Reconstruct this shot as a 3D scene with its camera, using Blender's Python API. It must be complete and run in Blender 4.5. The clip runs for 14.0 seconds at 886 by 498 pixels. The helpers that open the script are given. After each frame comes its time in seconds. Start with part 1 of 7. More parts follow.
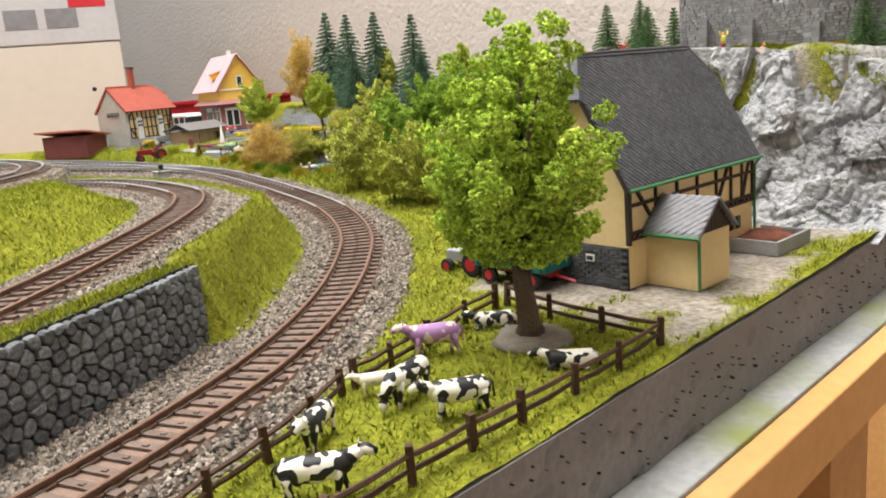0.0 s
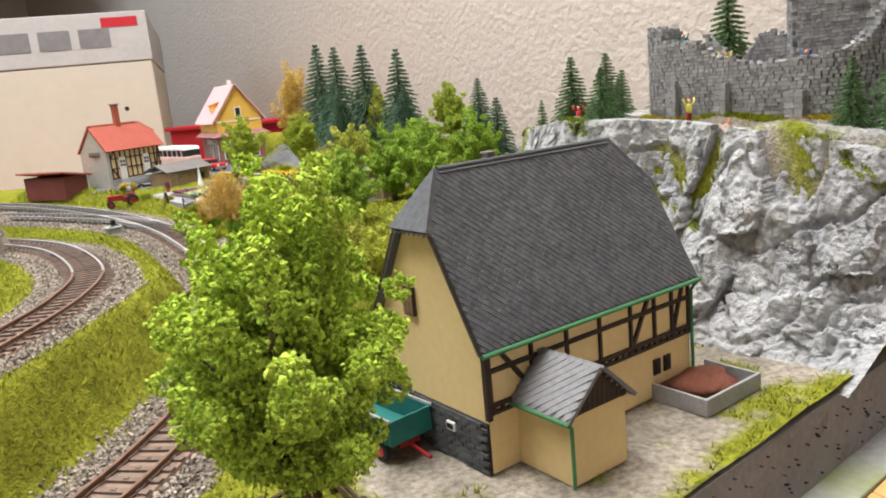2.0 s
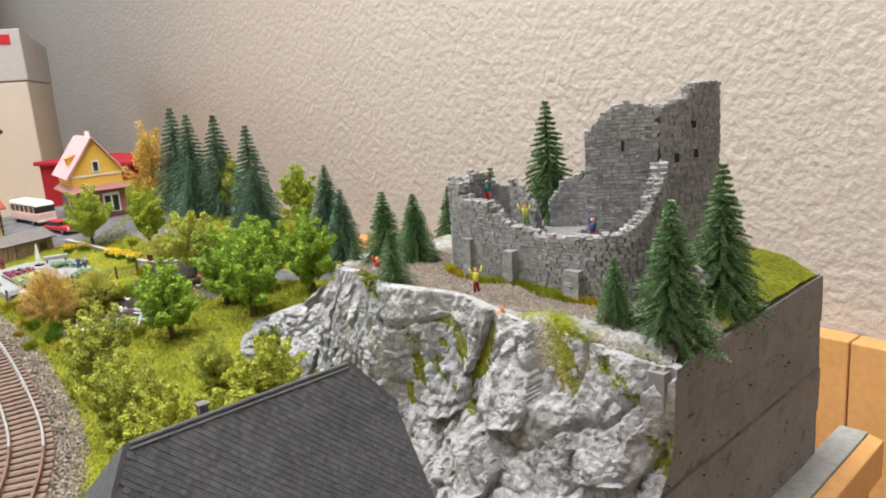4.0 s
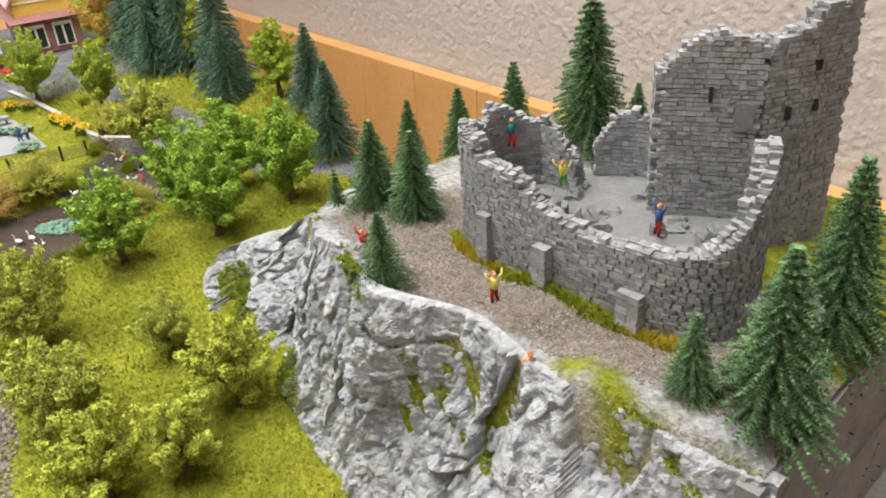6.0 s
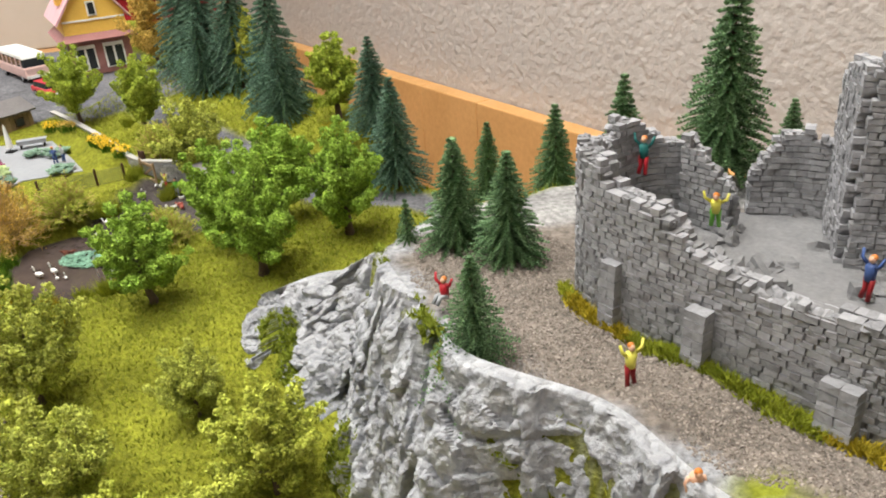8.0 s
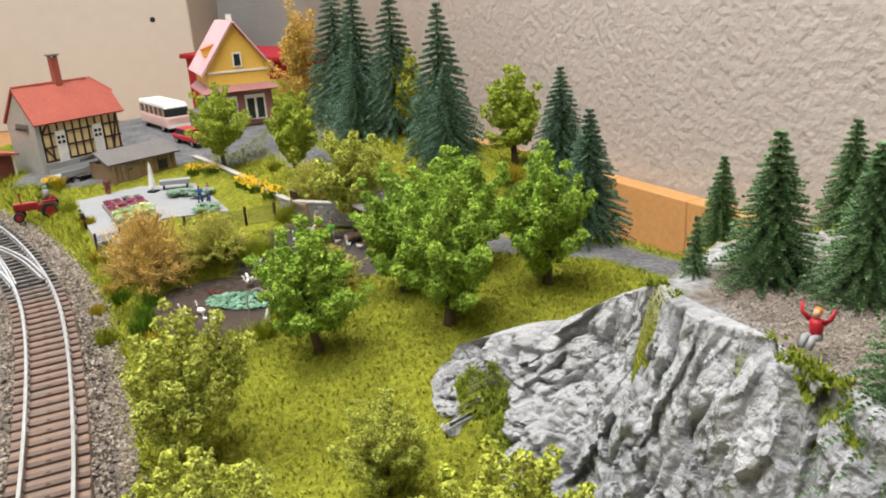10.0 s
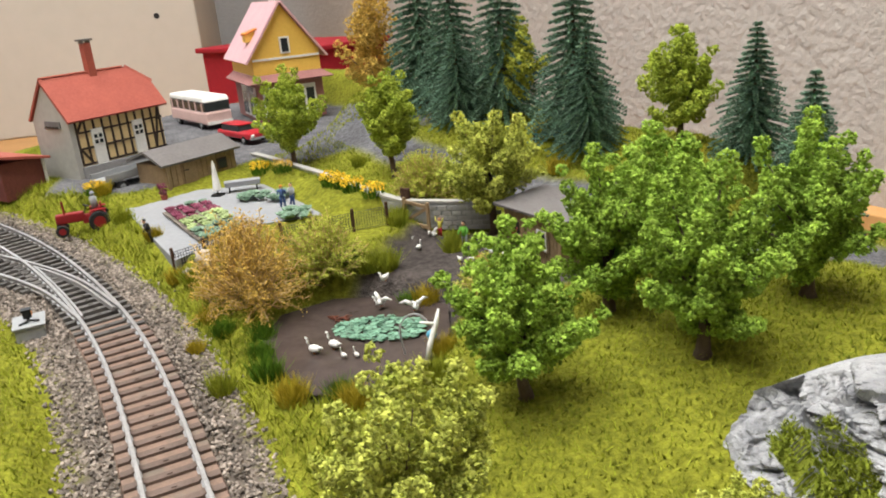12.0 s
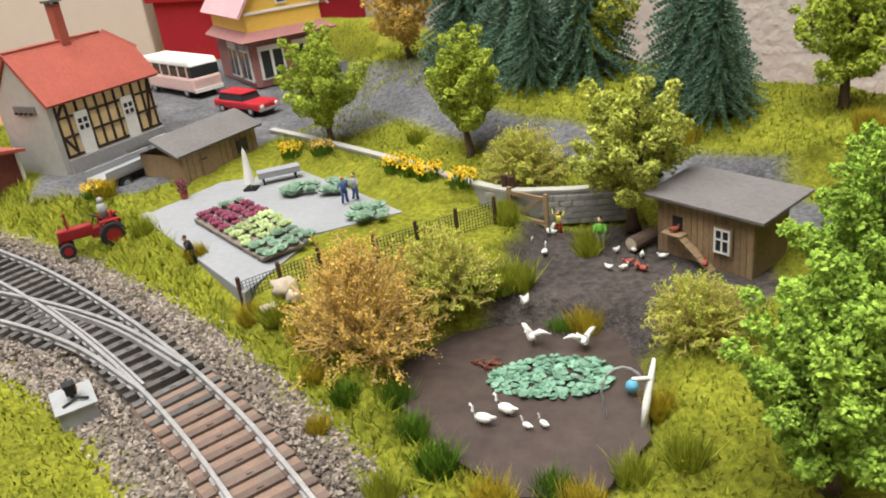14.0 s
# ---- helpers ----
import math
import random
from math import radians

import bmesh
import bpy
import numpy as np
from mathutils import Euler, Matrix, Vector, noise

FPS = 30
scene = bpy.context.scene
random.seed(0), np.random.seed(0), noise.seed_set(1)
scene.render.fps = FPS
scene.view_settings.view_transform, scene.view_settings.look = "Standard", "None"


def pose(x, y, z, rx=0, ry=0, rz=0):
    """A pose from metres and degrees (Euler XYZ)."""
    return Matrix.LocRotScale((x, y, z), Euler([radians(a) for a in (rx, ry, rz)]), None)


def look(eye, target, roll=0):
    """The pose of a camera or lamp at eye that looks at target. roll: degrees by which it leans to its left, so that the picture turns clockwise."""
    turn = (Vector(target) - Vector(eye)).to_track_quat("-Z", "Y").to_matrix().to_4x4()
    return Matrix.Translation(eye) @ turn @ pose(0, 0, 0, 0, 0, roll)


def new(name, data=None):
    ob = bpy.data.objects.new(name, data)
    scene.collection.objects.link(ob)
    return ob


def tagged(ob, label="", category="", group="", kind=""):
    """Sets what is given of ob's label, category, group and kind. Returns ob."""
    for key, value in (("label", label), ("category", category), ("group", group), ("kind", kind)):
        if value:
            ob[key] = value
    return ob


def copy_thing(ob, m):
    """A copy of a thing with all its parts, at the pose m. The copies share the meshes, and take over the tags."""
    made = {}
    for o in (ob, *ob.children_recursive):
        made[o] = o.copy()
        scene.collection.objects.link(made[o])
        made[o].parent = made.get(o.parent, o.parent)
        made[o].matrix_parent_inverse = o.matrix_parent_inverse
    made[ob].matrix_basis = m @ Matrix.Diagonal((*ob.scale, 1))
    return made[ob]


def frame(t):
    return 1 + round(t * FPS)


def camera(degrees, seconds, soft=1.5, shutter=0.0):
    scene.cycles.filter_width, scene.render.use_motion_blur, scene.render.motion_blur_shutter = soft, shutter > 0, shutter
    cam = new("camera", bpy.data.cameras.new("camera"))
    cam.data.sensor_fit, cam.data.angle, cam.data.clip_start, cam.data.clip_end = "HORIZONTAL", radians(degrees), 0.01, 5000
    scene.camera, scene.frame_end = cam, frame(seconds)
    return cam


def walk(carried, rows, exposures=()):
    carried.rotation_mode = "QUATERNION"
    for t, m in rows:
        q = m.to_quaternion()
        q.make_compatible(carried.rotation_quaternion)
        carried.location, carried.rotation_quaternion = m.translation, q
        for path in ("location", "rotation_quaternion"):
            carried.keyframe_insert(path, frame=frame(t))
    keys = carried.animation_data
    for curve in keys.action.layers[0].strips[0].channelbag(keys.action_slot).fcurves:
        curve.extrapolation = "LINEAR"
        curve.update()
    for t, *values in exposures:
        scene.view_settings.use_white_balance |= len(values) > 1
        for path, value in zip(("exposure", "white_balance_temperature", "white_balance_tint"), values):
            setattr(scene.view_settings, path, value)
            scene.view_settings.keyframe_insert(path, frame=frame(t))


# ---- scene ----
cam = camera(59.4, 14.0, soft=1.9)
U = 0.058  # metres in one plan unit; the track gauge is 0.285 units
PATH = [
    (0, (0.197, -0.051, 1.995), (0.015, 3.851, 1.134), -5.03),
    (0.5, (0.546, 0.235, 2.019), (0.260, 4.128, 1.149), -5.21),
    (1, (0.857, 0.572, 2.066), (0.467, 4.456, 1.195), -5.32),
    (1.5, (1.173, 0.917, 2.220), (0.704, 4.797, 1.365), -5.43),
    (2, (1.560, 1.320, 2.528), (1.035, 5.197, 1.694), -5.52),
    (2.5, (1.920, 1.656, 2.846), (1.392, 5.538, 2.035), -5.50),
    (3, (2.203, 1.822, 3.212), (1.727, 5.712, 2.409), -5.51),
    (3.5, (2.475, 1.809, 3.500), (2.139, 5.714, 2.701), -4.90),
    (4, (2.809, 1.946, 3.822), (2.664, 5.839, 2.916), -4.22),
    (4.2, (2.960, 2.066, 3.982), (2.840, 5.944, 3.009), -4.12),
    (6.3, (2.726, 4.482, 4.639), (2.465, 7.935, 2.637), -3.93),
    (6.5, (2.614, 4.668, 4.542), (2.375, 8.139, 2.568), -3.08),
    (7, (2.522, 4.979, 4.362), (2.218, 8.464, 2.424), -3.21),
    (7.2, (2.572, 5.028, 4.330), (2.222, 8.520, 2.411), -3.81),
    (9.3, (1.778, 5.852, 3.594), (1.032, 9.497, 2.126), -3.45),
    (9.5, (1.651, 5.927, 3.529), (0.833, 9.572, 2.098), -3.77),
    (10, (1.271, 6.057, 3.362), (0.374, 9.730, 2.058), -3.57),
    (10.5, (0.893, 6.245, 3.304), (-0.003, 9.960, 2.123), -3.84),
    (11, (0.524, 6.409, 3.245), (-0.358, 10.133, 2.083), -4.45),
    (11.5, (0.211, 6.666, 3.172), (-0.648, 10.380, 1.961), -4.45),
    (12, (-0.422, 7.137, 3.034), (-1.252, 10.825, 1.726), -5.06),
    (12.5, (-0.939, 7.372, 3.066), (-1.693, 11.035, 1.646), -5.70),
    (13, (-1.335, 7.667, 3.103), (-1.997, 11.308, 1.585), -6.28),
    (13.5, (-1.686, 8.012, 3.161), (-2.288, 11.631, 1.566), -7.06),
    (14, (-1.907, 8.285, 3.186), (-2.441, 11.892, 1.542), -7.30),
]


def P(x, y, z=0.0):
    return Vector((x, y, z)) * U


walk(cam, [(t, look(P(*eye), P(*target), roll)) for t, eye, target, roll in PATH], [(0, 0.0), (2.0, -0.03), (3.0, -0.08), (4.2, -0.14), (6.5, -0.22), (9.5, -0.28), (12.0, -0.36), (14.0, -0.32)])
# ---- light: a daylit room with one window behind the viewer, a ceiling lamp and an added side fill ----
world = bpy.data.worlds.new("room_air")
scene.world = world
world.use_nodes = True
world.node_tree.nodes["Background"].inputs[0].default_value = (1.0, 0.97, 0.93, 1)
world.node_tree.nodes["Background"].inputs[1].default_value = 0.45


def area(name, eye, target, sx, sy, watts, colour):
    lamp = bpy.data.lights.new(name, "AREA")
    lamp.shape, lamp.size, lamp.size_y, lamp.energy, lamp.color = "RECTANGLE", sx * U, sy * U, watts, colour
    ob = new(name, lamp)
    ob.matrix_world = look(P(*eye), P(*target))
    return ob


area("ceiling_lamp_light", (-7.6, 8.2, 27.5), (-7.0, 8.0, 0), 24, 24, 84.0, (0.98, 0.96, 0.91))
area("window_light", (-2.2, -39.0, 21.0), (-3, 14, 1.0), 26, 14, 226.0, (0.95, 0.97, 1.0))
# weak cool fill added to lift the upper-left wall; no window is known here
area("side_fill_light", (-46.0, 44.0, 19.0), (-8.0, 22.0, 2.0), 16, 12, 18.0, (0.82, 0.92, 1.0))
scene.view_settings.exposure = 0.0
# ---- materials ----
def material(name, c1, c2, scale=60.0, rough=0.8, bump=0.3, fine=6.0, metal=0.0, c3=None, rnd=0.0, island=0.0, detail=6.0, dist=0.001, spec=0.3):
    """Two noise scales mix c1 and c2 (stains in c3), with bump; rnd and island vary it from piece to piece. scale is per metre."""
    m = bpy.data.materials.new(name)
    m.use_nodes = True
    t = m.node_tree
    b = t.nodes["Principled BSDF"]
    b.inputs["Roughness"].default_value, b.inputs["Metallic"].default_value = rough, metal
    b.inputs["Specular IOR Level"].default_value = spec
    co = t.nodes.new("ShaderNodeTexCoord")
    n1, n2 = t.nodes.new("ShaderNodeTexNoise"), t.nodes.new("ShaderNodeTexNoise")
    for n, k in ((n1, scale), (n2, scale * fine)):
        n.inputs["Scale"].default_value, n.inputs["Detail"].default_value = k, detail
        t.links.new(co.outputs["Object"], n.inputs["Vector"])
    mix = t.nodes.new("ShaderNodeMix")
    mix.data_type = "RGBA"
    mix.inputs["A"].default_value, mix.inputs["B"].default_value = (*c1, 1), (*c2, 1)
    ramp = t.nodes.new("ShaderNodeMapRange")
    ramp.inputs["From Min"].default_value, ramp.inputs["From Max"].default_value = 0.33, 0.67
    add = t.nodes.new("ShaderNodeMath")
    add.operation = "MULTIPLY_ADD"
    add.inputs[1].default_value = 0.5
    half = t.nodes.new("ShaderNodeMath")
    half.operation = "MULTIPLY"
    half.inputs[1].default_value = 0.5
    t.links.new(n1.outputs["Fac"], half.inputs[0])
    t.links.new(n2.outputs["Fac"], add.inputs[0])
    t.links.new(half.outputs[0], add.inputs[2])
    t.links.new(add.outputs[0], ramp.inputs["Value"])
    t.links.new(ramp.outputs[0], mix.inputs["Factor"])
    out = mix.outputs["Result"]
    if c3:
        n3 = t.nodes.new("ShaderNodeTexNoise")
        n3.inputs["Scale"].default_value, n3.inputs["Detail"].default_value = scale * 0.35, 4
        t.links.new(co.outputs["Object"], n3.inputs["Vector"])
        r3 = t.nodes.new("ShaderNodeMapRange")
        r3.inputs["From Min"].default_value, r3.inputs["From Max"].default_value = 0.52, 0.66
        t.links.new(n3.outputs["Fac"], r3.inputs["Value"])
        m3 = t.nodes.new("ShaderNodeMix")
        m3.data_type = "RGBA"
        m3.inputs["B"].default_value = (*c3, 1)
        t.links.new(out, m3.inputs["A"])
        t.links.new(r3.outputs[0], m3.inputs["Factor"])
        out = m3.outputs["Result"]
    if rnd or island:
        if rnd:
            src = t.nodes.new("ShaderNodeObjectInfo").outputs["Random"]
        else:
            src = t.nodes.new("ShaderNodeNewGeometry").outputs["Random Per Island"]
        mr = t.nodes.new("ShaderNodeMapRange")
        k = rnd or island
        mr.inputs["To Min"].default_value, mr.inputs["To Max"].default_value = 1 - k, 1 + k
        t.links.new(src, mr.inputs["Value"])
        hs = t.nodes.new("ShaderNodeHueSaturation")
        t.links.new(mr.outputs[0], hs.inputs["Value"])
        t.links.new(out, hs.inputs["Color"])
        out = hs.outputs["Color"]
    t.links.new(out, b.inputs["Base Color"])
    if bump:
        bp = t.nodes.new("ShaderNodeBump")
        bp.inputs["Strength"].default_value, bp.inputs["Distance"].default_value = bump, dist
        t.links.new(n2.outputs["Fac"], bp.inputs["Height"])
        t.links.new(bp.outputs[0], b.inputs["Normal"])
    return m


def flat(name, c, rough=0.6, metal=0.0):
    k = 0.82
    return material(name, c, tuple(v * k for v in c), 150, rough, 0.12, 5, metal, dist=0.0005)


M = {
    "grass": material("flocked_grass", (0.34, 0.37, 0.03), (0.19, 0.22, 0.015), 90, 0.95, 0.9, 9, c3=(0.36, 0.38, 0.03), dist=0.002, spec=0.1),
    "blade": material("static_grass_blades", (0.31, 0.33, 0.032), (0.15, 0.19, 0.018), 25, 0.9, 0, 5, island=0.4, spec=0.1),
    "blade_dark": material("dark_grass_blades", (0.10, 0.19, 0.015), (0.05, 0.11, 0.01), 50, 0.9, 0, 5, island=0.35, spec=0.1),
    "blade_gold": material("golden_grass_blades", (0.42, 0.33, 0.03), (0.30, 0.24, 0.02), 50, 0.9, 0, 5, island=0.3, spec=0.1),
    "straw": material("straw_flock", (0.36, 0.34, 0.05), (0.22, 0.24, 0.03), 60, 0.95, 0.5, 8),
    "gravel": material("sandy_yard_gravel", (0.40, 0.36, 0.31), (0.22, 0.19, 0.16), 120, 0.95, 0.7, 12, c3=(0.30, 0.28, 0.22)),
    "path": material("brown_path_grit", (0.30, 0.26, 0.22), (0.17, 0.145, 0.125), 260, 0.95, 0.9, 6),
    "grit": material("path_grit_stones", (0.33, 0.285, 0.245), (0.17, 0.145, 0.125), 200, 0.95, 0.2, 5, island=0.35),
    "earth": material("dark_pond_earth", (0.105, 0.09, 0.085), (0.055, 0.047, 0.045), 60, 0.85, 0.6, 8),
    "asphalt": material("grey_model_asphalt", (0.17, 0.17, 0.185), (0.115, 0.115, 0.125), 80, 0.85, 0.3, 8),
    "ballast_bed": material("ballast_bed", (0.24, 0.21, 0.18), (0.10, 0.085, 0.07), 500, 0.9, 0.8, 5),
    "ballast": material("ballast_stones", (0.33, 0.285, 0.25), (0.15, 0.125, 0.105), 90, 0.85, 0.2, 6, island=0.65),
    "sleeper": material("brown_plastic_sleeper", (0.175, 0.125, 0.105), (0.11, 0.08, 0.068), 300, 0.75, 0.3, 5, rnd=0.2),
    "trackbed": material("rusty_brown_track_bed", (0.30, 0.20, 0.155), (0.20, 0.14, 0.11), 300, 0.85, 0.6, 6, c3=(0.20, 0.16, 0.13)),
    "rust": material("rusty_rail_side", (0.22, 0.125, 0.09), (0.13, 0.08, 0.06), 300, 0.65, 0.2, 5, metal=0.15),
    "steel": material("bright_rail_head", (0.50, 0.50, 0.51), (0.34, 0.33, 0.33), 200, 0.36, 0.05, 5, metal=0.45),
    "rock": material("painted_plaster_rock", (0.50, 0.51, 0.53), (0.21, 0.215, 0.235), 42, 0.75, 1.0, 7, c3=(0.38, 0.385, 0.405), dist=0.0035),
    "rock_edge": material("grey_hill_top", (0.40, 0.39, 0.385), (0.26, 0.25, 0.245), 60, 0.9, 0.6, 8),
    "slab": material("dark_grey_foam_slab", (0.26, 0.25, 0.25), (0.17, 0.165, 0.17), 40, 0.8, 0.45, 9, c3=(0.22, 0.215, 0.215)),
    "ledge": material("grey_painted_ledge", (0.42, 0.43, 0.44), (0.27, 0.28, 0.28), 40, 0.7, 0.3, 7, c3=(0.24, 0.27, 0.10)),
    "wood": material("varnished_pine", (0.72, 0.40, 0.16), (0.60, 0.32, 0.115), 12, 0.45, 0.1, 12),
    # same pine, shade put into the colour for legs, base board, rear table
    "wood_shaded": material("shaded_pine", (0.60, 0.33, 0.13), (0.46, 0.24, 0.09), 12, 0.5, 0.1, 12),
    "bark": material("grey_brown_bark", (0.15, 0.105, 0.08), (0.085, 0.06, 0.047), 200, 0.9, 0.6, 5),
    "leaf": material("light_green_flock", (0.47, 0.60, 0.09), (0.28, 0.42, 0.05), 70, 0.95, 0, 4, island=0.45, spec=0.15),
    "leaf6": material("deep_green_flock", (0.34, 0.49, 0.075), (0.18, 0.30, 0.04), 70, 0.95, 0, 4, island=0.45, spec=0.15),
    "moss": material("mossy_flock", (0.22, 0.25, 0.03), (0.12, 0.145, 0.018), 120, 0.95, 0.9, 6, dist=0.0015, spec=0.1),
    "blade_moss": material("mossy_blades", (0.24, 0.28, 0.035), (0.14, 0.18, 0.02), 50, 0.95, 0, 5, island=0.35, spec=0.1),
    "sleeper_dark": material("dark_grey_sleeper", (0.13, 0.122, 0.118), (0.08, 0.074, 0.07), 300, 0.75, 0.3, 5, rnd=0.2),
    "leaf2": material("orchard_green_flock", (0.41, 0.48, 0.065), (0.23, 0.31, 0.04), 70, 0.95, 0, 4, island=0.4, spec=0.15),
    "leaf3": material("olive_flock", (0.50, 0.52, 0.11), (0.29, 0.34, 0.06), 70, 0.95, 0, 4, island=0.5, spec=0.15),
    "leaf4": material("autumn_flock", (0.66, 0.44, 0.10), (0.46, 0.32, 0.08), 70, 0.95, 0, 4, island=0.4, spec=0.15),
    "leaf5": material("yellow_green_flock", (0.48, 0.50, 0.09), (0.31, 0.36, 0.05), 70, 0.95, 0, 4, island=0.4, spec=0.15),
    "fir": material("dark_fir_needles", (0.19, 0.31, 0.15), (0.10, 0.19, 0.085), 90, 0.85, 0, 4, island=0.6),
    "fir_blue": material("blue_fir_needles", (0.17, 0.28, 0.20), (0.10, 0.18, 0.125), 90, 0.85, 0, 4, island=0.6),
    "twig": material("tan_twigs", (0.62, 0.44, 0.20), (0.42, 0.29, 0.13), 90, 0.9, 0, 4, island=0.3),
    "fence": material("dark_brown_fence_wood", (0.085, 0.042, 0.026), (0.045, 0.024, 0.016), 200, 0.7, 0.3, 5),
    "plaster": material("cream_yellow_plaster", (0.74, 0.58, 0.31), (0.66, 0.50, 0.255), 30, 0.75, 0.15, 10),
    "timber": material("dark_timber", (0.055, 0.036, 0.028), (0.03, 0.02, 0.016), 200, 0.7, 0.2, 5),
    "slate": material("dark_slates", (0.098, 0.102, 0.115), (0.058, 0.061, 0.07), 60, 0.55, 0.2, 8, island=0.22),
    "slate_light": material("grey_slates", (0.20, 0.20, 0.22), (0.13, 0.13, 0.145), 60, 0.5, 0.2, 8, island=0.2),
    "quarry": material("dark_quarry_stone", (0.10, 0.105, 0.115), (0.055, 0.058, 0.065), 150, 0.8, 0.4, 6, rnd=0.35),
    # dark joints; also the painted shade of foam pits and castle slits
    "mortar_and_shade": material("dark_mortar_and_shade", (0.035, 0.035, 0.038), (0.02, 0.02, 0.022), 150, 0.9, 0.3, 6),
    "wallstone": material("blue_grey_wall_stone", (0.215, 0.23, 0.255), (0.085, 0.09, 0.102), 130, 0.7, 0.8, 6, rnd=0.35, c3=(0.165, 0.155, 0.15)),
    "castle": material("castle_stone", (0.33, 0.33, 0.345), (0.22, 0.22, 0.23), 120, 0.85, 0.5, 6, island=0.22, rnd=0.0),
    "castle_piece": material("castle_stone_piece", (0.33, 0.33, 0.345), (0.22, 0.22, 0.23), 120, 0.85, 0.5, 6, rnd=0.22),
    "castle_core": material("castle_joints", (0.22, 0.218, 0.22), (0.145, 0.145, 0.15), 120, 0.9, 0.5, 6),
    "green": flat("green_gutter_paint", (0.06, 0.21, 0.09), 0.5),
    "redroof": material("red_tile_roof", (0.40, 0.10, 0.07), (0.30, 0.07, 0.052), 60, 0.6, 0.3, 10),
    "pinkroof": material("faded_pink_roof", (0.62, 0.37, 0.40), (0.54, 0.31, 0.34), 60, 0.6, 0.2, 10),
    "darkred": material("maroon_boards", (0.20, 0.06, 0.05), (0.13, 0.04, 0.035), 80, 0.7, 0.2, 8),
    "yellow": material("bright_yellow_plaster", (0.80, 0.52, 0.11), (0.72, 0.45, 0.09), 40, 0.7, 0.1, 8),
    "render": material("pale_grey_render", (0.42, 0.415, 0.385), (0.34, 0.335, 0.31), 30, 0.8, 0.15, 9),
    "paving": material("light_grey_paving", (0.30, 0.31, 0.33), (0.25, 0.26, 0.28), 40, 0.85, 0.2, 9),
    "plank": material("weathered_brown_planks", (0.30, 0.21, 0.125), (0.20, 0.14, 0.08), 120, 0.8, 0.3, 6, rnd=0.18),
    "felt": material("grey_roofing_felt", (0.175, 0.165, 0.165), (0.13, 0.12, 0.12), 60, 0.9, 0.3, 9),
    "white": flat("white_paint", (0.82, 0.82, 0.80), 0.5),
    "black": flat("black_paint", (0.018, 0.018, 0.02), 0.5),
    "purple": flat("lilac_paint", (0.42, 0.22, 0.46), 0.5),
    "pink": flat("pale_pink_paint", (0.72, 0.50, 0.47), 0.5),
    "hair": flat("orange_hair", (0.60, 0.20, 0.04), 0.6),
    "skin": flat("skin_tone_paint", (0.70, 0.42, 0.28), 0.6),
    "red": flat("red_paint", (0.46, 0.022, 0.035), 0.4),
    "deepred": flat("dark_red_paint", (0.27, 0.018, 0.022), 0.4),
    "blue": flat("blue_paint", (0.05, 0.09, 0.24), 0.5),
    "lime": flat("lime_paint", (0.16, 0.46, 0.06), 0.5),
    "lemon": flat("lemon_paint", (0.75, 0.70, 0.12), 0.5),
    "sky": flat("light_blue_paint", (0.12, 0.38, 0.55), 0.4),
    "teal": flat("teal_green_paint", (0.02, 0.15, 0.14), 0.5),
    "tyre": flat("black_rubber", (0.022, 0.022, 0.024), 0.8),
    "grey": flat("grey_paint", (0.33, 0.345, 0.36), 0.5),
    "glass": flat("dark_glazing", (0.03, 0.035, 0.04), 0.12),
    "redearth": material("red_brown_compost", (0.20, 0.07, 0.045), (0.12, 0.045, 0.03), 200, 0.95, 0.8, 5),
    "drystone": material("grey_garden_stone", (0.36, 0.355, 0.35), (0.25, 0.245, 0.24), 100, 0.85, 0.4, 6, rnd=0.25),
    "mauve": material("mauve_shop_boards", (0.34, 0.16, 0.15), (0.27, 0.12, 0.115), 80, 0.7, 0.2, 8),
    "concrete": material("grey_concrete", (0.34, 0.34, 0.35), (0.25, 0.25, 0.26), 80, 0.8, 0.3, 8),
    "cabbage_p": material("purple_cabbage", (0.22, 0.045, 0.09), (0.11, 0.025, 0.05), 150, 0.7, 0.2, 5, rnd=0.3),
    "cabbage_g": material("pale_green_cabbage", (0.42, 0.50, 0.24), (0.26, 0.36, 0.15), 150, 0.7, 0.2, 5, rnd=0.3),
    "cabbage_b": material("blue_green_kale", (0.20, 0.30, 0.22), (0.11, 0.19, 0.13), 150, 0.7, 0.2, 5, rnd=0.3),
    "lily": material("lily_pads", (0.20, 0.36, 0.26), (0.10, 0.22, 0.15), 150, 0.5, 0.2, 5, island=0.35),
    "flower": material("yellow_flowers", (0.85, 0.60, 0.03), (0.75, 0.45, 0.02), 100, 0.7, 0, 5),
    "boulder": material("pale_boulder", (0.52, 0.45, 0.36), (0.40, 0.34, 0.27), 100, 0.85, 0.4, 6),
    "wall": material("beige_rough_plaster", (0.53, 0.485, 0.45), (0.495, 0.45, 0.415), 13, 0.6, 0.75, 7, dist=0.006),
    "ceil": material("white_ceiling", (0.78, 0.77, 0.74), (0.74, 0.73, 0.70), 5, 0.9, 0.1, 7),
    "parquet": material("brown_floor", (0.33, 0.20, 0.10), (0.25, 0.15, 0.07), 10, 0.5, 0.1, 7),
    "card": material("beige_cardboard", (0.50, 0.465, 0.42), (0.46, 0.43, 0.385), 6, 0.8, 0.05, 7),
    "card_band": material("printed_grey_band", (0.42, 0.42, 0.44), (0.36, 0.36, 0.38), 12, 0.6, 0.05, 7),
    "cloth": material("bright_red_crate", (0.33, 0.012, 0.024), (0.26, 0.010, 0.018), 20, 0.9, 0.2, 7),
}


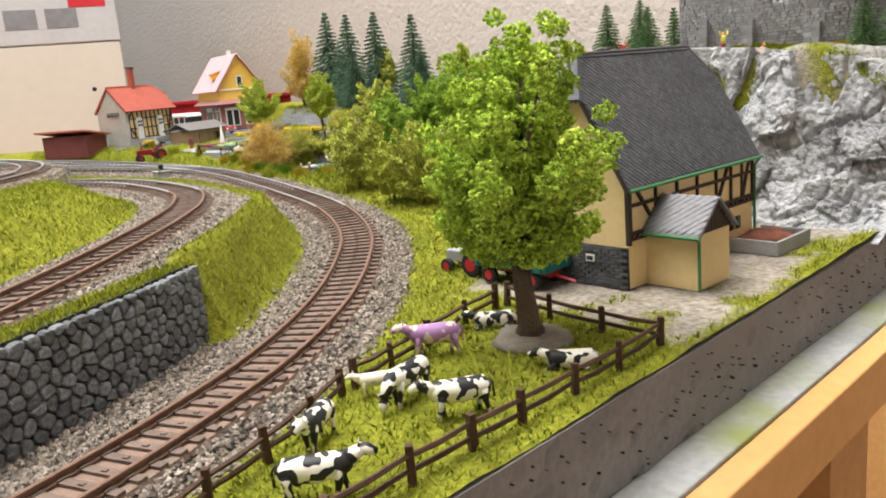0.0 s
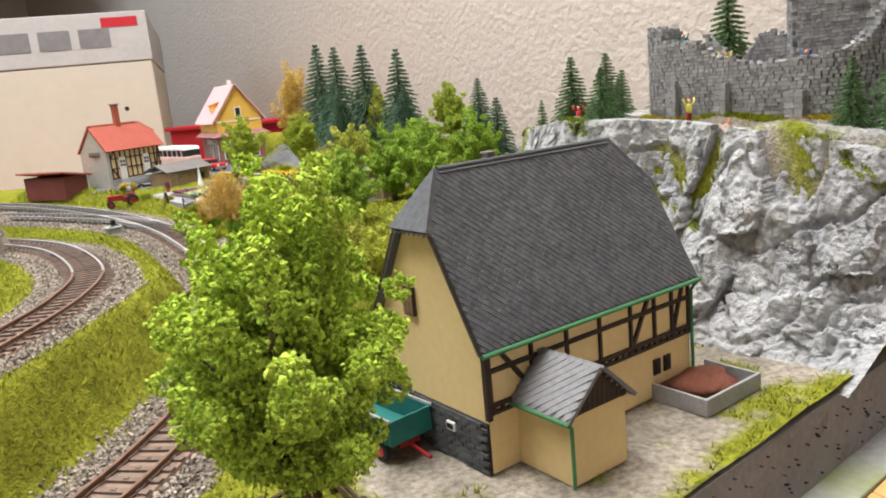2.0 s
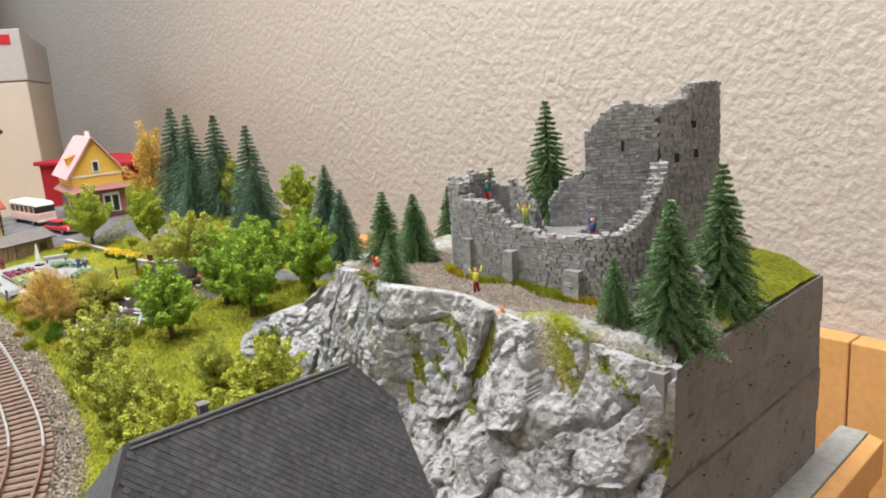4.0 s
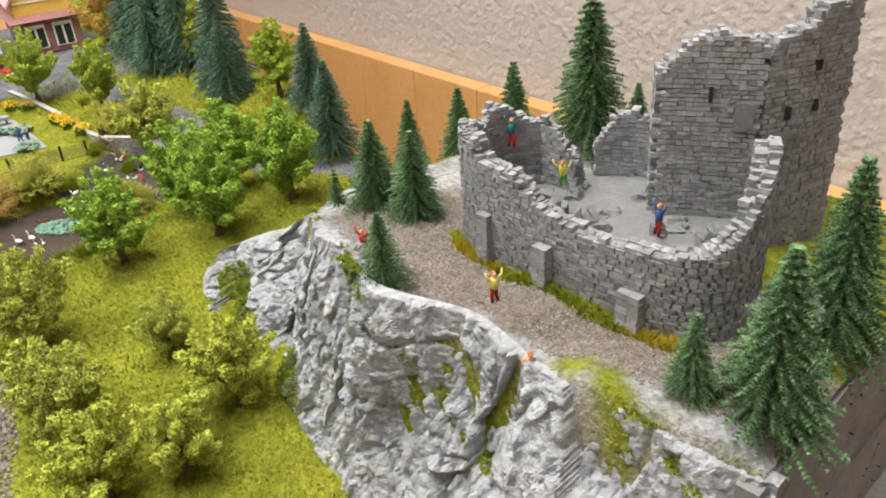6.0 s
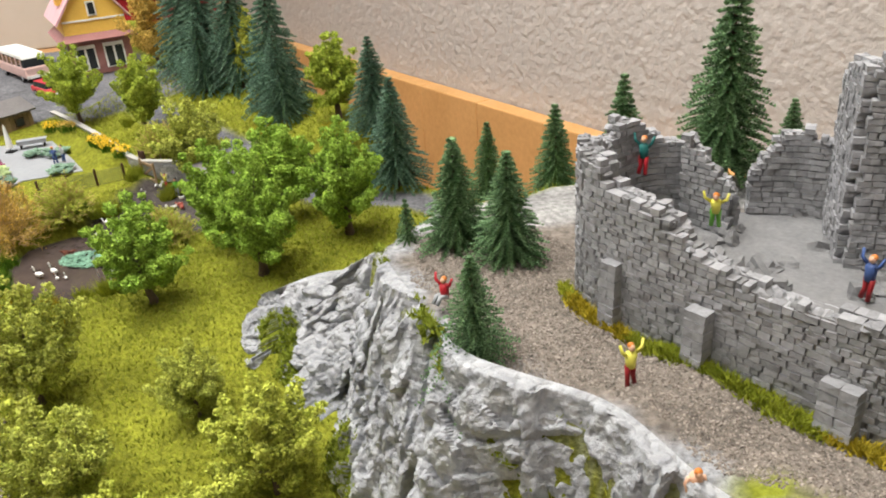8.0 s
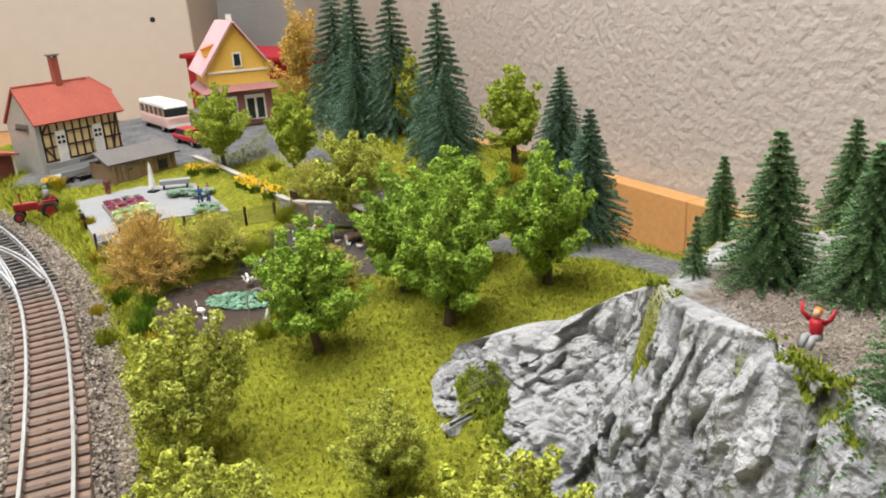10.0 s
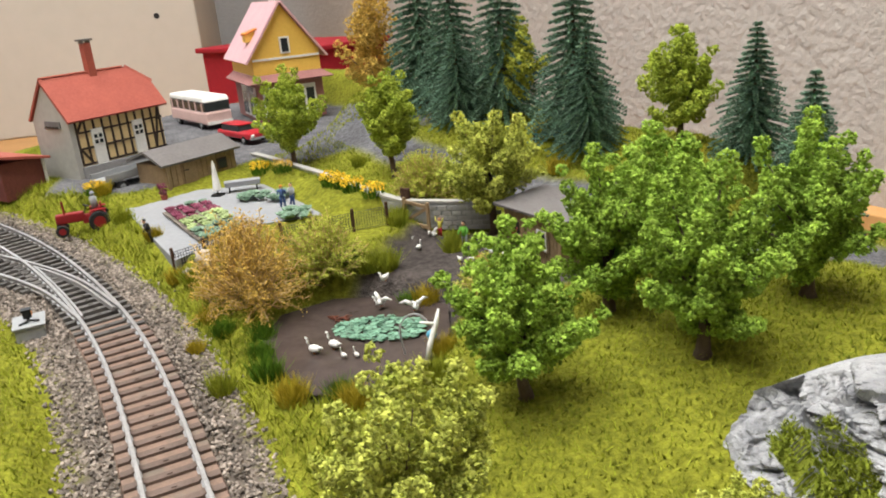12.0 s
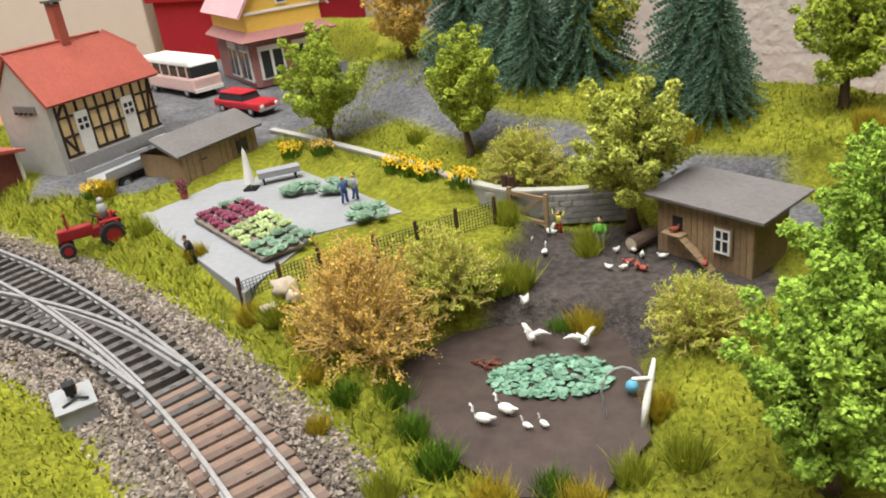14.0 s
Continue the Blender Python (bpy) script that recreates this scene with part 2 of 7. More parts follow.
def water_material():
    m = material("murky_pond_water", (0.085, 0.065, 0.058), (0.05, 0.038, 0.035), 40, 0.12, 0.06, 6)
    return m


M["water"] = water_material()


def ground_material():
    """Base colours by zone from the land's own colour layer, broken up by grit at two sizes."""
    m = material("model_ground", (1, 1, 1), (1, 1, 1), 130, 0.95, 0.9, 7, dist=0.0016, spec=0.1)
    t = m.node_tree
    b = t.nodes["Principled BSDF"]
    zone = t.nodes.new("ShaderNodeVertexColor")
    zone.layer_name = "zone"
    co = t.nodes.new("ShaderNodeTexCoord")
    total = None
    for k, amp in ((45, 0.5), (420, 0.75)):
        n = t.nodes.new("ShaderNodeTexNoise")
        n.inputs["Scale"].default_value, n.inputs["Detail"].default_value = k, 5
        t.links.new(co.outputs["Object"], n.inputs["Vector"])
        r = t.nodes.new("ShaderNodeMapRange")
        r.inputs["From Min"].default_value, r.inputs["From Max"].default_value = 0.3, 0.7
        r.inputs["To Min"].default_value, r.inputs["To Max"].default_value = 1 - amp / 2, 1 + amp / 2
        t.links.new(n.outputs["Fac"], r.inputs["Value"])
        if total is None:
            total = r.outputs[0]
        else:
            mul = t.nodes.new("ShaderNodeMath")
            mul.operation = "MULTIPLY"
            t.links.new(total, mul.inputs[0])
            t.links.new(r.outputs[0], mul.inputs[1])
            total = mul.outputs[0]
    hs = t.nodes.new("ShaderNodeHueSaturation")
    t.links.new(zone.outputs["Color"], hs.inputs["Color"])
    t.links.new(total, hs.inputs["Value"])
    t.links.new(hs.outputs["Color"], b.inputs["Base Color"])
    return m


M["ground"] = ground_material()


# ---- mesh tools: all sizes in plan units, scaled by U when a mesh is made ----
class Geo:
    def __init__(self):
        self.v, self.f, self.mi = [], [], []

    def add(self, verts, faces, mi=0):
        k = len(self.v)
        self.v += [tuple(p) for p in verts]
        self.f += [tuple(i + k for i in f) for f in faces]
        self.mi += [mi] * len(faces)
        return self

    def box(self, c, s, rz=0.0, taper=1.0, mi=0, rx=0.0, ry=0.0, jit=0.0, rng=None):
        m = Euler((radians(rx), radians(ry), radians(rz))).to_matrix()
        vs = []
        for sx, sy, sz in ((-1, -1, -1), (1, -1, -1), (1, 1, -1), (-1, 1, -1), (-1, -1, 1), (1, -1, 1), (1, 1, 1), (-1, 1, 1)):
            k = taper if sz > 0 else 1.0
            p = Vector((sx * s[0] / 2 * k, sy * s[1] / 2 * k, sz * s[2] / 2))
            if jit:
                p += Vector((rng.uniform(-jit, jit) * s[0], rng.uniform(-jit, jit) * s[1], rng.uniform(-jit, jit) * s[2]))
            vs.append(m @ p + Vector(c))
        return self.add(vs, ((0, 3, 2, 1), (4, 5, 6, 7), (0, 1, 5, 4), (1, 2, 6, 5), (2, 3, 7, 6), (3, 0, 4, 7)), mi)

    def tube(self, pts, radii, n=8, mi=0):
        pts = [Vector(p) for p in pts]
        rings, up = [], Vector((0.31, 0.17, 0.93))
        for i, p in enumerate(pts):
            d = (pts[min(i + 1, len(pts) - 1)] - pts[max(i - 1, 0)]).normalized()
            a = d.cross(up if abs(d.dot(up)) < 0.95 else Vector((1, 0, 0))).normalized()
            b = d.cross(a)
            r = radii[i] if isinstance(radii, (list, tuple)) else radii
            rings.append([p + (a * math.cos(2 * math.pi * k / n) + b * math.sin(2 * math.pi * k / n)) * r for k in range(n)])
        vs = [q for ring in rings for q in ring]
        fs = [(i * n + k, i * n + (k + 1) % n, (i + 1) * n + (k + 1) % n, (i + 1) * n + k) for i in range(len(pts) - 1) for k in range(n)]
        fs += [tuple(range(n - 1, -1, -1)), tuple((len(pts) - 1) * n + k for k in range(n))]
        return self.add(vs, fs, mi)

    def ball(self, c, r, seg=8, rings=6, mi=0, rz=0.0, rx=0.0, ry=0.0, bumpy=0.0):
        r = (r, r, r) if isinstance(r, (int, float)) else r
        m = Euler((radians(rx), radians(ry), radians(rz))).to_matrix()
        vs = []
        for i in range(rings + 1):
            a = math.pi * i / rings
            for k in range(seg):
                b = 2 * math.pi * k / seg
                d = Vector((math.sin(a) * math.cos(b), math.sin(a) * math.sin(b), math.cos(a)))
                w = 1 + bumpy * noise.noise(d * 1.7 + Vector(c) * 9.0)
                vs.append(m @ Vector((d.x * r[0] * w, d.y * r[1] * w, d.z * r[2] * w)) + Vector(c))
        fs = [(i * seg + k, (i + 1) * seg + k, (i + 1) * seg + (k + 1) % seg, i * seg + (k + 1) % seg) for i in range(rings) for k in range(seg)]
        return self.add(vs, fs, mi)

    def prism(self, poly, z0, z1, mi=0):
        n = len(poly)
        vs = [(x, y, z0) for x, y in poly] + [(x, y, z1) for x, y in poly]
        fs = [tuple(range(n - 1, -1, -1)), tuple(range(n, 2 * n))] + [(i, (i + 1) % n, n + (i + 1) % n, n + i) for i in range(n)]
        return self.add(vs, fs, mi)

    def slab(self, pts, thick, mi=0):
        """A flat polygon given a thickness against its normal."""
        pts = [Vector(p) for p in pts]
        nrm = (pts[1] - pts[0]).cross(pts[2] - pts[0]).normalized() * thick
        n = len(pts)
        vs = pts + [p - nrm for p in pts]
        fs = [tuple(range(n)), tuple(range(2 * n - 1, n - 1, -1))] + [(i, n + i, n + (i + 1) % n, (i + 1) % n) for i in range(n)]
        return self.add(vs, fs, mi)

    def mesh(self, name, mats, smooth=False):
        me = bpy.data.meshes.new(name)
        me.from_pydata([(x * U, y * U, z * U) for x, y, z in self.v], [], self.f)
        for m in mats if isinstance(mats, (list, tuple)) else [mats]:
            me.materials.append(m)
        if any(self.mi):
            me.polygons.foreach_set("material_index", self.mi)
        if smooth:
            me.polygons.foreach_set("use_smooth", [True] * len(me.polygons))
        me.update()
        return me


def thing(name, at, label, category, group="", rz=0.0, kind=""):
    ob = new(name)
    ob.empty_display_size = 0.01
    ob.matrix_basis = pose(at[0] * U, at[1] * U, at[2] * U, 0, 0, rz)
    return tagged(ob, label, category, group, kind)


def part(name, geo, mats, parent=None, label="", smooth=False, bevel=0.0):
    ob = new(name, geo.mesh(name, mats, smooth))
    if parent:
        ob.parent = parent
    if label:
        ob["label"] = label
    if bevel:
        b = ob.modifiers.new("worn_edges", "BEVEL")
        b.width, b.segments, b.limit_method = bevel * U, 2, "ANGLE"
    return ob


def piece(name, mesh, parent, m):
    ob = new(name, mesh)
    ob.parent = parent
    ob.matrix_basis = m
    return ob


def local(x, y, z, rz=0.0, rx=0.0, ry=0.0, s=1.0):
    m = pose(x * U, y * U, z * U, rx, ry, rz)
    return m @ Matrix.Scale(s, 4) if s != 1.0 else m


def cloud(points, size, rng, mats, name, squash=1.0):
    """Many small irregular grains (flattened octahedra) at the points, as one mesh."""
    pts = np.asarray(points, float)
    n = len(pts)
    base = np.array([(1, 0, 0), (-1, 0, 0), (0, 1, 0), (0, -1, 0), (0, 0, 1), (0, 0, -1)], float)
    tri = np.array([(0, 2, 4), (2, 1, 4), (1, 3, 4), (3, 0, 4), (2, 0, 5), (1, 2, 5), (3, 1, 5), (0, 3, 5)])
    q = rng.normal(size=(n, 4))
    q /= np.linalg.norm(q, axis=1)[:, None]
    w, x, y, z = q.T
    rot = np.stack([1 - 2 * (y * y + z * z), 2 * (x * y - w * z), 2 * (x * z + w * y), 2 * (x * y + w * z), 1 - 2 * (x * x + z * z), 2 * (y * z - w * x), 2 * (x * z - w * y), 2 * (y * z + w * x), 1 - 2 * (x * x + y * y)], 1).reshape(n, 3, 3)
    sz = np.asarray(size, float) * rng.uniform(0.6, 1.35, n)
    v = base[None] * (rng.uniform(0.55, 1.25, (n, 6, 1))) * sz[:, None, None] * np.array([1, 1, squash])
    v = np.einsum("nij,nkj->nki", rot, v) + pts[:, None]
    f = (tri[None] + 6 * np.arange(n)[:, None, None]).reshape(-1, 3)
    return fast_mesh(name, v.reshape(-1, 3), f, mats)


def fast_mesh(name, v, f, mats):
    me = bpy.data.meshes.new(name)
    me.vertices.add(len(v))
    me.vertices.foreach_set("co", (np.asarray(v) * U).ravel())
    k = f.shape[1]
    me.loops.add(f.size)
    me.loops.foreach_set("vertex_index", f.ravel().astype(np.int32))
    me.polygons.add(len(f))
    me.polygons.foreach_set("loop_start", np.arange(0, f.size, k, dtype=np.int32))
    me.polygons.foreach_set("loop_total", np.full(len(f), k, dtype=np.int32))
    for m in mats if isinstance(mats, (list, tuple)) else [mats]:
        me.materials.append(m)
    me.polygons.foreach_set("use_smooth", [False] * len(f))
    me.update(calc_edges=True)
    me.validate()
    return me


def blades(points, length, rng, mats, name, lean=0.45, width=0.012):
    """Thin upright grass fibres at the points, one tapering two-faced fibre each."""
    pts = np.asarray(points, float)
    n = len(pts)
    ln = np.asarray(length, float) * rng.uniform(0.6, 1.3, n)
    a = rng.uniform(0, 2 * np.pi, n)
    side = np.stack([np.cos(a), np.sin(a), np.zeros(n)], 1) * width * rng.uniform(0.7, 1.3, n)[:, None]
    deep = np.stack([-np.sin(a), np.cos(a), np.zeros(n)], 1) * width * 0.6
    tip = np.stack([rng.normal(0, lean, n) * ln, rng.normal(0, lean, n) * ln, ln], 1)
    v = np.stack([pts - side, pts + side, pts + deep, pts + tip], 1).reshape(-1, 3)
    f = (np.array([(0, 1, 3), (1, 2, 3), (2, 0, 3)])[None] + 4 * np.arange(n)[:, None, None]).reshape(-1, 3)
    return fast_mesh(name, v, f, mats)


def smooth_line(pts, step=0.1):
    """A Catmull-Rom curve through the points, resampled at even steps."""
    p = np.array(pts, float)
    p = np.vstack([2 * p[0] - p[1], p, 2 * p[-1] - p[-2]])
    out = []
    for i in range(1, len(p) - 2):
        for t in np.linspace(0, 1, 24, endpoint=False):
            out.append(0.5 * (2 * p[i] + (p[i + 1] - p[i - 1]) * t + (2 * p[i - 1] - 5 * p[i] + 4 * p[i + 1] - p[i + 2]) * t * t + (3 * p[i] - p[i - 1] - 3 * p[i + 1] + p[i + 2]) * t**3))
    out = np.array(out + [p[-2]])
    d = np.r_[0, np.cumsum(np.linalg.norm(np.diff(out, axis=0), axis=1))]
    s = np.arange(0, d[-1], step)
    return np.stack([np.interp(s, d, out[:, k]) for k in range(out.shape[1])], 1)


def to_line(x, y, line):
    """Distance from points to a polyline, the side (positive: left of its way) and the height on it."""
    q = np.stack([np.ravel(x), np.ravel(y)], 1)
    best, side, hz = np.full(len(q), 1e9), np.zeros(len(q)), np.zeros(len(q))
    for a, b in zip(line[:-1], line[1:]):
        d = (b - a)[:2]
        t = np.clip(((q - a[:2]) @ d) / (d @ d), 0, 1)
        off = q - (a[:2] + t[:, None] * d)
        far = np.hypot(*off.T)
        m = far < best
        best[m] = far[m]
        side[m] = np.sign(d[0] * off[:, 1] - d[1] * off[:, 0])[m]
        hz[m] = (a[2] + t * (b[2] - a[2]))[m] if len(a) > 2 else 0
    return best.reshape(np.shape(x)), side.reshape(np.shape(x)), hz.reshape(np.shape(x))


def in_poly(x, y, poly):
    x, y = np.asarray(x, float), np.asarray(y, float)
    c = np.zeros(x.shape, bool)
    for (x1, y1), (x2, y2) in zip(poly, poly[1:] + poly[:1]):
        c ^= ((y1 > y) != (y2 > y)) & (x < (x2 - x1) * (y - y1) / (y2 - y1 + 1e-12) + x1)
    return c


def step01(t):
    t = np.clip(t, 0, 1)
    return t * t * (3 - 2 * t)


def fbm(x, y, s=1.0, seed=0.0):
    """Cheap smooth noise for arrays."""
    out, k = 0.0, 1.0
    for i in range(4):
        a = 1.7 * i + seed
        out = out + k * (np.sin(x * s + 1.3 * np.sin(y * s * 0.83 + a) + a) * np.sin(y * s * 1.07 + 1.1 * np.sin(x * s * 0.71 - a) + 2.1 * a))
        s, k = s * 2.03, k * 0.52
    return out


# ---- plan lines of the layout ----
EDGE_P, EDGE_D = np.array((0.83, 3.49)), np.array((0.69, 0.7238))
OUT_N = np.array((0.7238, -0.69))
OUTER = smooth_line([(-3.3, -0.6, 0.47), (-2.6, 0.75, 0.47), (-1.95, 2.0, 0.475), (-1.5, 2.95, 0.48), (-1.28, 3.5, 0.485), (-1.1, 4.05, 0.49), (-0.97, 4.65, 0.5), (-0.88, 5.4, 0.52), (-0.87, 6.3, 0.56), (-0.97, 7.25, 0.61), (-1.34, 8.3, 0.69), (-1.95, 9.25, 0.77), (-3.1, 10.72, 0.89), (-4.05, 11.72, 0.95), (-5.3, 12.75, 1.0), (-6.5, 13.5, 1.05), (-8.0, 14.2, 1.1), (-11, 15.2, 1.15)])
BRANCH = smooth_line([(-4.05, 11.72, 0.95), (-4.75, 12.22, 0.97), (-5.6, 12.6, 1.0), (-6.7, 12.92, 1.05), (-8.3, 13.2, 1.1), (-11, 13.4, 1.15)])
INNER = smooth_line([(-3.6, -0.3, 0.9), (-3.0, 1.6, 0.92), (-2.66, 3.0, 0.94), (-2.52, 4.2, 0.96), (-2.46, 5.4, 0.98), (-2.47, 6.45, 1.0), (-2.64, 7.5, 1.0), (-3.12, 8.6, 1.0), (-4.35, 9.95, 1.01), (-5.8, 10.75, 1.02), (-7.2, 11.2, 1.04), (-8.8, 11.5, 1.1), (-11, 11.6, 1.14)])
UPPER = smooth_line([(-6.5, 3.0, 1.26), (-5.6, 6.5, 1.27), (-5.3, 8.7, 1.28), (-5.7, 10.2, 1.28), (-6.7, 11.6, 1.28), (-8.4, 12.9, 1.28), (-11.5, 14.0, 1.28)])
HILL = [(4.1, 6.85), (3.55, 7.2), (3.05, 7.5), (2.65, 7.95), (2.05, 8.25), (1.7, 8.85), (1.42, 9.55), (1.75, 10.15), (2.6, 10.5), (3.7, 10.75), (4.9, 9.9), (5.96, 8.84)]
LAYOUT = [(-3.2, -0.55), (-0.9, 1.68), (0.83, 3.49), (5.96, 8.87), (3.9, 10.95), (1.9, 12.4), (1.15, 12.95), (0.35, 14.3), (-0.3, 14.75), (-1.6, 16.3), (-4.3, 19.9), (-6.3, 21.0), (-7.6, 20.4), (-8.2, 18.5), (-8.8, 16.4), (-13, 16.2), (-13, -0.55)]
GARDEN_WALL = np.array([(-4.6, 15.75), (-4.05, 15.28), (-3.1, 14.4), (-2.28, 13.57), (-1.85, 13.42), (-1.35, 13.4)])
POND = [(-2.75, 11.95), (-2.72, 11.55), (-2.45, 11.15), (-2.1, 10.85), (-1.75, 10.85), (-1.5, 11.2), (-1.45, 11.7), (-1.55, 12.15), (-2.0, 12.3), (-2.45, 12.25)]
RUN = [(-2.4, 12.2), (-2.05, 13.3), (-1.4, 13.35), (-0.7, 13.0), (-0.55, 12.3), (-1.3, 11.8)]
GARDEN = [(-3.85, 12.35), (-5.15, 13.9), (-4.75, 15.3), (-4.15, 15.1), (-2.1, 13.3), (-2.45, 12.5), (-3.2, 12.3)]
GARDEN_LEVEL = [(-3.82, 12.2), (-4.62, 13.02), (-5.3, 13.85), (-5.5, 14.4), (-4.75, 15.3), (-4.15, 15.1), (-2.1, 13.3), (-2.45, 12.5), (-3.2, 12.3)]
SQUARE = [(-4.55, 15.4), (-5.3, 14.2), (-6.4, 14.3), (-7.6, 17.0), (-8.8, 20.0), (-6.4, 20.8), (-4.2, 19.0), (-4.0, 16.4)]
YARD = [(0.0, 5.25), (0.45, 5.0), (0.95, 4.4), (1.25, 4.0), (4.2, 7.3), (3.3, 7.6), (2.2, 7.4), (1.0, 6.2), (0.3, 6.0)]
WALL_LINE = np.array([(-3.2, 0.2), (-2.55, 1.9), (-2.12, 3.25), (-1.88, 4.0), (-1.76, 4.5), (-1.69, 4.82)])


def poly_dist(x, y, poly, closed=True):
    line = np.array(poly + poly[:1] if closed else poly, float)
    return to_line(x, y, line)[0]


def height(x, y):
    """The land's height over the plan, for arrays."""
    x, y = np.asarray(x, float), np.asarray(y, float)
    g = np.interp(y, [0, 5, 7, 9.3, 11, 12.2, 13, 15, 20], [0.43, 0.455, 0.53, 0.70, 0.86, 0.98, 1.06, 1.17, 1.3])
    g = g + 0.20 * np.exp(-(((x - 0.6) / 1.3) ** 2 + ((y - 11.2) / 1.1) ** 2)) + 0.012 * fbm(x, y, 3.0)
    dw, sw, _ = to_line(x, y, GARDEN_WALL)
    g = g + np.where((sw > 0) & (y > 12.5), 0.42 * step01(dw / 1.6), 0)
    rd = np.exp(-(((x - 2.0) / 0.9) ** 2 + ((y - 12.0) / 0.8) ** 2))
    g = g + 0.06 * rd
    for poly, z, soft in ((YARD, 0.465, 0.25), (RUN, 0.965, 0.3), (GARDEN_LEVEL, 1.10, 0.3), (SQUARE, 1.20, 0.35)):
        w = np.where(in_poly(x, y, poly), 1.0, 1 - step01(poly_dist(x, y, poly) / soft))
        g = g * (1 - w) + (z + 0.006 * fbm(x, y, 6)) * w
    bedline = (sw <= 0) & (y > 13.62) & (x < -2.2) & (dw < 0.45)
    g = np.where(bedline, np.maximum(g, 1.215 - 0.11 * step01((dw - 0.15) / 0.28)), g)
    w = np.where(in_poly(x, y, POND), 1.0, 1 - step01(poly_dist(x, y, POND) / 0.16))
    g = g * (1 - w) + 0.79 * w
    # the castle hill
    dh = poly_dist(x, y, HILL)
    inside = in_poly(x, y, HILL)
    top = 1.98 + 0.03 * fbm(x, y, 3, 2.0) - 0.26 * np.exp(-np.abs((x - EDGE_P[0]) * OUT_N[0] + (y - EDGE_P[1]) * OUT_N[1]) / 0.25)
    front = (x < 4.2) & (y < 10.2)
    w = np.where(inside, 1.0, 1 - step01((dh + 0.02) / np.where(front, 0.26, 0.7)))
    g = g * (1 - w) + top * w
    # outer, inner and upper track beds with the banks between them
    do, so, zo = to_line(x, y, OUTER)
    db, _, zb = to_line(x, y, BRANCH)
    di, si, zi = to_line(x, y, INNER)
    du, su, zu = to_line(x, y, UPPER)
    left = so > 0
    dwl, swl, _ = to_line(x, y, WALL_LINE)
    a = (do - 0.40) / np.maximum((do - 0.40) + (di - 0.46), 0.05)
    crest = 0.13 * np.exp(-(((a - 0.66) / 0.13) ** 2)) * step01((y - 4.65) / 0.25) * (1 - step01((y - 7.0) / 1.8)) * (a < 1.2)
    s = step01((a - 0.10) / 0.5)
    s = np.where(y < 4.80, (swl > 0) * 1.0, s)
    w = 1 - step01((do - 0.46) / 0.4)
    bed = g * (1 - w) + (zo - 0.075) * w
    lift = np.where(y < 4.80, 0.045 * step01((di - 0.3) / 0.15), 0.0)
    mid = (zo - 0.075) * (1 - s) + (zi - 0.075 + lift) * s + crest
    near_switch = step01((y - 10.2) / 1.2)
    mid = mid * (1 - near_switch) + np.where(db < 1.2, zb - 0.08, mid) * near_switch
    g = np.where(left, mid, bed)
    beyond = left & (si > 0)
    rise = step01((di - 0.48) / 0.75)
    g = np.where(beyond & (di > 0.42), (zi - 0.075) + (zu + 0.01 - zi) * rise, g)
    g = np.where(beyond & (di <= 0.42), zi - 0.075, g)
    g = np.where(beyond & (du < 0.4), zu - 0.06, g)
    return g


def inner_shoulder(x, y):
    """The wide ballast shoulders above the wall, at its foot and behind the bank's crest."""
    do, so, _ = to_line(x, y, OUTER[::3])
    di, si, _ = to_line(x, y, INNER[::3])
    dwl, swl, _ = to_line(x, y, WALL_LINE)
    a = (do - 0.40) / np.maximum((do - 0.40) + (di - 0.46), 0.05)
    held = np.where(y < 4.80, (dwl > 0.10) & (swl > 0), a > 0.79)
    foot = (so > 0) & (si < 0) & (swl < 0) & (y < 4.74) & (do > 0.38)
    return ((so > 0) & (si < 0) & (di < 0.66) & (y < 8.2) & held) | foot


def tops(pts):
    p = np.asarray(pts, float)
    return height(p[:, 0], p[:, 1])


def hz(x, y):
    return float(height(np.array([x]), np.array([y]))[0])


